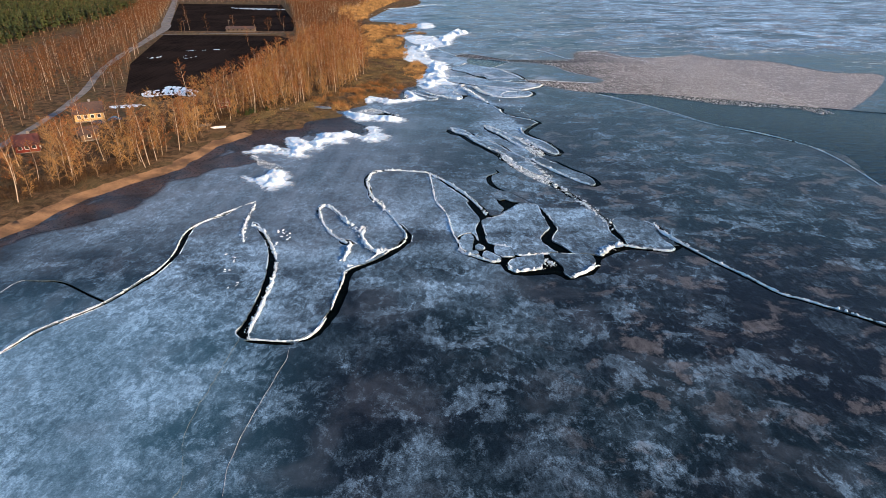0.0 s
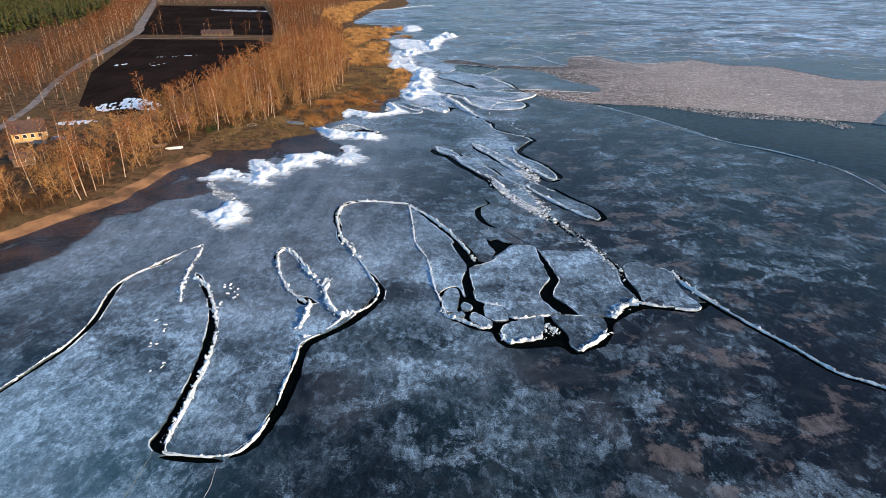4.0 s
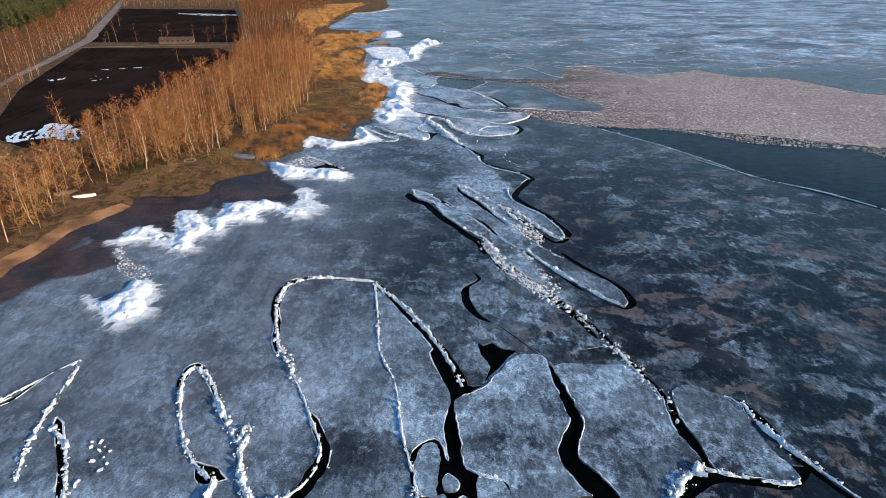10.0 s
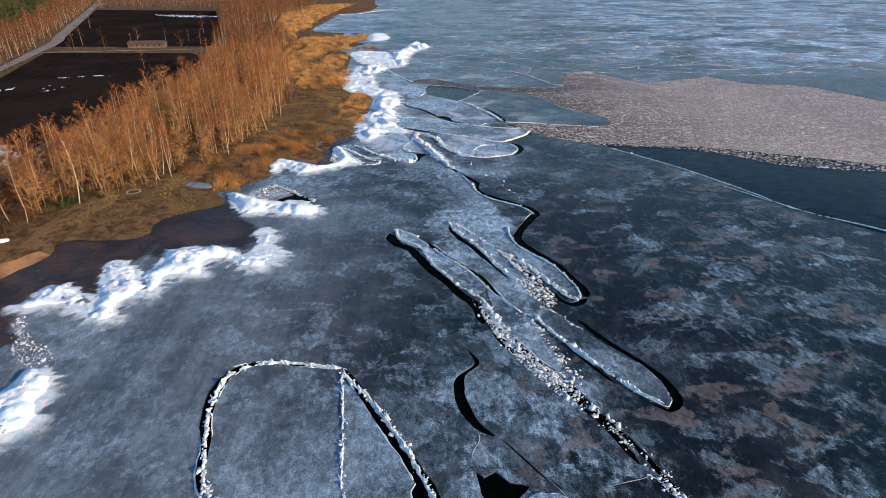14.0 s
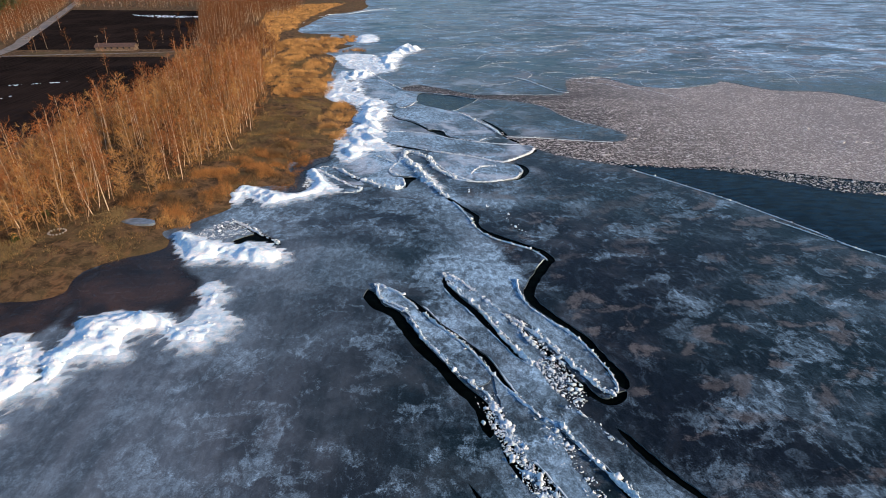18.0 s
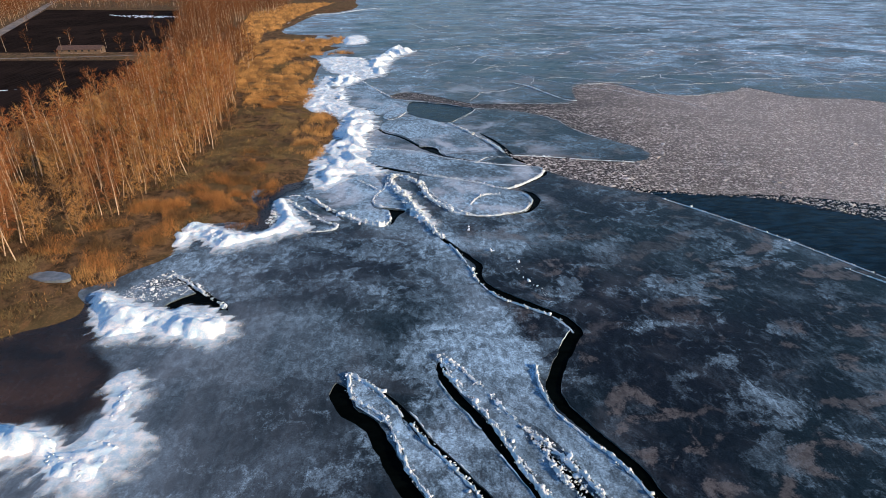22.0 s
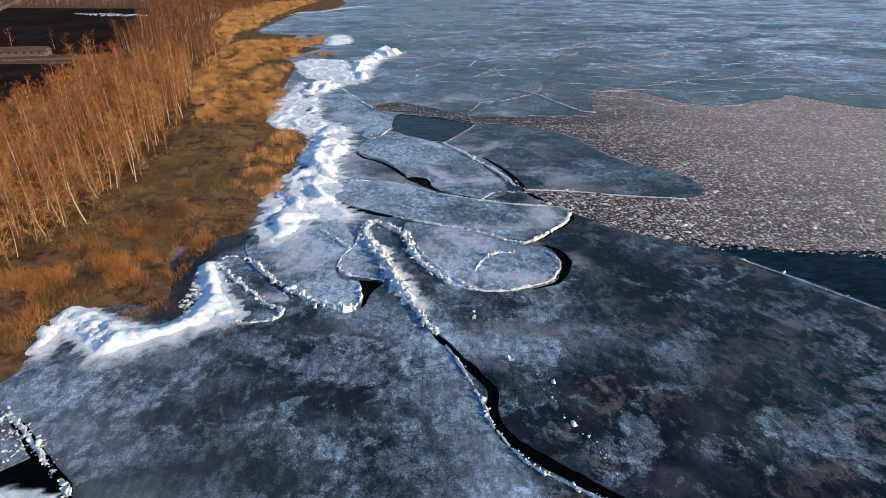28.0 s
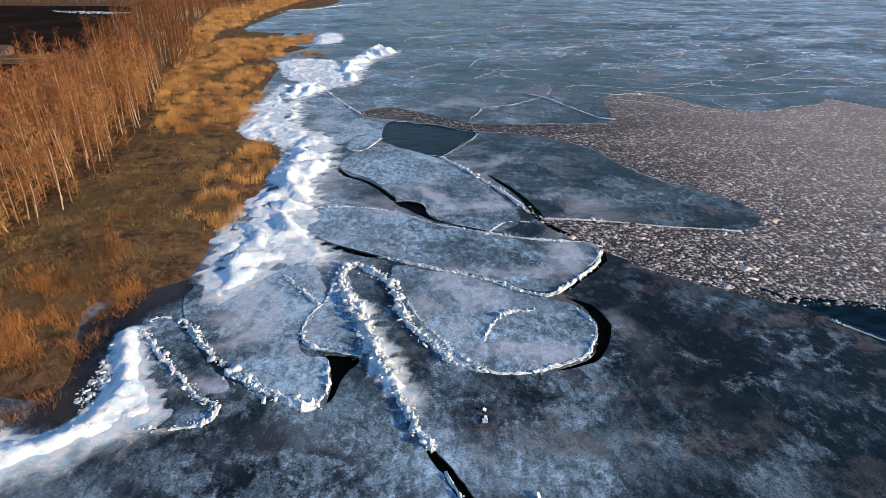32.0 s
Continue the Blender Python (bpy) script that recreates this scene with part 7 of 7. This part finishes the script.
OLD_WOOD = plain("weathered_wood", (0.13, 0.10, 0.075), (0.08, 0.06, 0.05), 1.0, 0.9, 0.1)
GLASS = plain("window_glass", (0.02, 0.025, 0.03), (0.03, 0.035, 0.04), 1.0, 0.08, 0.5)
STONE = plain("field_stone", (0.22, 0.20, 0.18), (0.13, 0.12, 0.11), 2.0, 0.8, 0.3)
HULL = plain("boat_paint", (0.76, 0.74, 0.70), (0.60, 0.57, 0.52), 0.8, 0.4, 0.5)
CAR_PAINT = plain("car_paint", (0.05, 0.06, 0.08), (0.04, 0.045, 0.06), 0.5, 0.25, 0.5)
RUBBER = plain("tyre_rubber", (0.02, 0.02, 0.02), (0.03, 0.03, 0.03), 4.0, 0.9, 0.2)


def box(x0, y0, z0, x1, y1, z1):
    v = [(x0, y0, z0), (x1, y0, z0), (x1, y1, z0), (x0, y1, z0), (x0, y0, z1), (x1, y0, z1), (x1, y1, z1), (x0, y1, z1)]
    f = [(3, 2, 1, 0), (4, 5, 6, 7), (0, 1, 5, 4), (1, 2, 6, 5), (2, 3, 7, 6), (3, 0, 4, 7)]
    return v, f


def part_at(name, vf, mat, parent, label=""):
    return mesh_object(name, vf[0], vf[1], mat, parent, label)


def house(x, y, rz, long, deep, wall, rise, walls, roof, trim, label, windows=3, chimney=True):
    z = heights(np.array([(x, y)]))[0][0]
    root = empty("house", (x, y, z - 0.15), rz)
    a, b = long / 2, deep / 2
    part_at("foundation", box(-a - 0.05, -b - 0.05, -0.3, a + 0.05, b + 0.05, 0.4), STONE, root)
    body = [(-a, -b, 0.4), (a, -b, 0.4), (a, b, 0.4), (-a, b, 0.4), (-a, -b, wall), (a, -b, wall), (a, b, wall), (-a, b, wall), (-a, 0, wall + rise), (a, 0, wall + rise)]
    part_at("wall", (body, [(0, 1, 5, 4), (2, 3, 7, 6), (1, 2, 6, 9, 5), (3, 0, 4, 8, 7)]), walls, root)
    o, t = 0.5, 0.18
    k = rise / b
    for s in (-1, 1):
        e = s * (b + o)
        pts = [(-a - o, e, wall - o * k), (a + o, e, wall - o * k), (a + o, 0, wall + rise), (-a - o, 0, wall + rise)]
        v = [(px, py, pz + 0.03) for px, py, pz in pts] + [(px, py, pz + 0.03 + t) for px, py, pz in pts]
        f = [(3, 2, 1, 0), (4, 5, 6, 7), (0, 1, 5, 4), (1, 2, 6, 5), (2, 3, 7, 6), (3, 0, 4, 7)]
        part_at("roof", (v, f), roof, root)
    if chimney:
        part_at("chimney", box(0.6, 0.3, wall + rise * 0.5, 1.3, 1.0, wall + rise + 0.9), STONE, root)

    def opening(cx, cy, face, w, h, z0, name):
        n = 0.06
        if face == "y-":
            fr, pn = box(cx - w / 2, -b - n, z0, cx + w / 2, -b - 0.005, z0 + h), box(cx - w / 2 + 0.1, -b - n - 0.015, z0 + 0.1, cx + w / 2 - 0.1, -b - n + 0.02, z0 + h - 0.1)
        else:
            fr, pn = box(a + 0.005, cy - w / 2, z0, a + n, cy + w / 2, z0 + h), box(a + n - 0.02, cy - w / 2 + 0.1, z0 + 0.1, a + n + 0.015, cy + w / 2 - 0.1, z0 + h - 0.1)
        ob = part_at(name, fr, trim, root)
        part_at("pane", pn, GLASS if name == "window" else OLD_WOOD, ob)

    for i in range(windows):
        opening(-a + long * (i + 0.7) / (windows + 0.4), 0, "y-", 1.2, 1.3, 1.2, "window")
    opening(0, -b * 0.45, "x", 1.1, 1.3, 1.2, "window")
    opening(0, b * 0.35, "x", 1.0, 2.05, 0.4, "door")
    if rise > 2.2:
        opening(0, 0, "x", 1.1, 1.2, wall + 0.4, "window")
    return tagged(root, label, "house")


H = SPOTS["house"][0]
house(*H[0], 28, 9.0, 7.0, 3.2, 2.8, OCHRE, TILE, WHITE, "ochre timber house with a steep dark roof", 4)
house(*H[1], 28, 6.0, 5.0, 2.7, 2.3, RED, ROOF_RED, WHITE, "red timber cottage with white-trimmed gable", 3)
house(*H[2], 35, 4.2, 3.4, 2.2, 1.4, RED, ROOF_RED, WHITE, "small red cabin half hidden among birches", 2, False)
house(*H[3], 3, 21.0, 7.0, 2.4, 1.5, OLD_WOOD, TILE, OLD_WOOD, "long grey barn standing beside the dark field", 6, False)
house(H[1][0] + 12, H[1][1] + 12, 28, 5.0, 4.0, 2.6, 1.5, OLD_WOOD, TILE, WHITE, "small grey shed in the yard", 1, False)


def boat(x, y, rz, mat, label):
    """An upturned rowing boat."""
    z = heights(np.array([(x, y)]))[0][0]
    root = empty("rowing_boat", (x, y, z - 0.02), rz)
    verts, faces = [], []
    n, m = 13, 9
    for i in range(n):
        u = i / (n - 1) * 2 - 1
        w = 0.82 * max(0.03, (1 - abs(u) ** 2.6)) ** 0.7
        for j in range(m):
            a = math.pi * j / (m - 1)
            verts.append((u * 2.5, -w * math.cos(a), 0.62 * math.sin(a) ** 0.7 * (0.75 + 0.25 * (1 - u * u))))
    for i in range(n - 1):
        for j in range(m - 1):
            p = i * m + j
            faces.append((p, p + 1, p + m + 1, p + m))
    mesh_object("hull", verts, faces, mat, root, smooth=True)
    part_at("keel", box(-2.35, -0.05, 0.55, 2.35, 0.05, 0.72), OLD_WOOD, root)
    return tagged(root, label, "boat", "boats on the shore")


B = SPOTS["boats"][0]
boat(*B[0], 20, HULL, "white rowing boat lying upturned on the grass")
boat(B[0][0] - 5.0, B[0][1] + 1.5, 40, OLD_WOOD, "weathered wooden boat lying upturned on the grass")

# meltwater puddle in the meadow
line = rough_outline([(-50.6, 231.5), (-49.9, 232.7), (-47.8, 233.2), (-44.7, 232.1), (-43.5, 230.7), (-44.5, 229.8), (-48.2, 230.1)], 0.6, 0.15, 3.0)
z = heights(line)[0].max() + 0.03
verts = [(x, y, z) for x, y in line] + [(x, y, z - 0.5) for x, y in line]
m = len(line)
tagged(mesh_object("puddle", verts, [tuple(range(m))[::-1] if sum(line[i - 1][0] * line[i][1] - line[i][0] * line[i - 1][1] for i in range(m)) < 0 else tuple(range(m))]
                   + [(i, (i + 1) % m, (i + 1) % m + m, i + m) for i in range(m)], PUDDLE), "pale frozen puddle of meltwater in the brown meadow", "puddle")

# ring of stones
x, y = SPOTS["ring"][0][0]
z = heights(np.array([(x, y)]))[0][0]
root = empty("fire_ring", (x, y, z))
for i in range(16):
    r = np.random.default_rng(i)
    a = 2 * math.pi * i / 16
    bm = bmesh.new()
    bmesh.ops.create_icosphere(bm, subdivisions=1, radius=0.22)
    for q in bm.verts:
        q.co *= 1 + r.uniform(-0.2, 0.2)
        q.co.z *= 0.8
    me = bpy.data.meshes.new("stone")
    bm.to_mesh(me)
    bm.free()
    me.materials.append(STONE)
    ob = new("stone", me)
    ob.parent = root
    ob.location = (1.5 * math.cos(a), 1.5 * math.sin(a), 0.12)
tagged(root, "ring of pale stones round a fireplace in the meadow", "fire ring")

# poles beside the road
for i, (x, y) in enumerate(SPOTS["poles"][0]):
    z = heights(np.array([(x, y)]))[0][0]
    root = empty("utility_pole", (x, y, z), 20)
    v, t = tube([(0, 0, -0.3), (0, 0, 4.5), (0, 0, 9.0)], (0.16, 0.13, 0.10), 8)
    mesh_object("pole", v, t, OLD_WOOD, root)
    part_at("crossarm", box(-0.9, -0.06, 8.3, 0.9, 0.06, 8.45), OLD_WOOD, root)
    for s in (-0.75, 0.75):
        v, t = tube([(s, 0, 8.45), (s, 0, 8.55), (s, 0, 8.68)], (0.05, 0.06, 0.03), 6)
        mesh_object("insulator", v, t, WHITE, root)
    tagged(root, "weathered wooden utility pole beside the road", "utility pole", "road poles")


def car(x, y, rz, paint, label):
    z = heights(np.array([(x, y)]))[0][0]
    root = empty("car", (x, y, z), rz)
    prof = [(-2.1, 0.35), (2.1, 0.35), (2.15, 0.75), (1.2, 0.92), (0.55, 1.42), (-1.2, 1.45), (-2.0, 0.98), (-2.15, 0.7)]
    verts = [(px, s * (0.85 if pz < 1.2 else 0.68), pz) for s in (-1, 1) for px, pz in prof]
    n = len(prof)
    faces = [tuple(range(n)), tuple(range(2 * n - 1, n - 1, -1))] + [(i, i + n, (i + 1) % n + n, (i + 1) % n) for i in range(n)]
    mesh_object("body", verts, faces, paint, root)
    part_at("windscreen", ([(1.13, -0.7, 0.98), (1.13, 0.7, 0.98), (0.62, 0.62, 1.38), (0.62, -0.62, 1.38)], [(0, 1, 2, 3)]), GLASS, root)
    for px in (-1.3, 1.3):
        for s in (-0.8, 0.8):
            v = [(px + 0.32 * math.cos(a), s + e, 0.32 + 0.32 * math.sin(a)) for e in (-0.1, 0.1) for a in [2 * math.pi * q / 14 for q in range(14)]]
            f = [tuple(range(14)), tuple(range(27, 13, -1))] + [(q, (q + 1) % 14, (q + 1) % 14 + 14, q + 14) for q in range(14)]
            mesh_object("wheel", v, f, RUBBER, root)
    return tagged(root, label, "car", "parked cars")


car(H[0][0] + 9.5, H[0][1] - 1.5, 15, CAR_PAINT, "dark car parked beside the ochre house")
car(H[0][0] + 6.5, H[0][1] - 6.5, 10, CAR_PAINT, "dark car parked in the yard")


def snow_patch(pts, seed):
    """Thin remains of snow with holes between furrows."""
    line = rough_outline(pts, 1.0, 0.9, seed)
    lo, hi = line.min(0), line.max(0)
    step = max(0.8, (hi - lo).max() / 45)
    gx, gy = np.meshgrid(np.arange(lo[0], hi[0], step), np.arange(lo[1], hi[1], step))
    g = np.stack([gx.ravel(), gy.ravel()], 1)
    g = g[inside(g, line)]
    v2, tris, ids = triangulate([line], g)
    d = edge_distance(np.array(v2), line)
    hz, _ = heights(np.array(v2))
    keep = []
    for f, k in zip(tris, ids):
        if not k:
            continue
        cx, cy = sum(v2[q][0] for q in f) / 3, sum(v2[q][1] for q in f) / 3
        if wob(cx * 1.4 + cy * 0.5, cy * 0.4, 0.5, seed) > 0.0:
            keep.append(f)
    verts = [(px, py, hz[i] + min(0.16, 0.03 + 0.1 * d[i])) for i, (px, py) in enumerate(v2)]
    tagged(mesh_object("snow_patch", verts, keep, SNOW), "thin leftover snow lying on the dark field", "snow", "snow patches")


for i, (key, (pts,)) in enumerate(SNOWS.items()):
    snow_patch(pts, 11.0 + i)


def juniper(x, y, tall, seed):
    """A low evergreen bush of many short upright sprays."""
    r = np.random.default_rng(seed)
    z = heights(np.array([(x, y)]))[0][0]
    root = empty("juniper_bush", (x, y, z))
    v, t = tube([(0, 0, -0.1), (0, 0, tall * 0.4), (0, 0, tall * 0.8)], (0.08, 0.05, 0.02), 5)
    mesh_object("stem", v, t, BARK, root)
    vs = []
    for _ in range(420):
        a, u = r.uniform(0, 6.28), r.random() ** 0.6
        w = tall * 0.42 * u * r.uniform(0.6, 1.0)
        p = np.array([math.cos(a) * w, math.sin(a) * w, tall * (1 - u * u) * r.uniform(0.1, 0.9)])
        tip = p + r.normal(0, 0.12, 3) + (0.25 * p[0], 0.25 * p[1], 0.32)
        side = r.normal(0, 0.07, 3)
        vs.append(np.array([p - side, p + side, tip]))
    v = np.concatenate(vs)
    fast_mesh("foliage", v, np.arange(len(v)).reshape(-1, 3), NEEDLE, parent=root)
    tagged(root, "low dark green juniper bush below the birches", "bush", "junipers")


for i, (x, y) in enumerate(SPOTS["junipers"][0]):
    juniper(x, y, 1.8 + 0.35 * (i % 3), 700 + i)
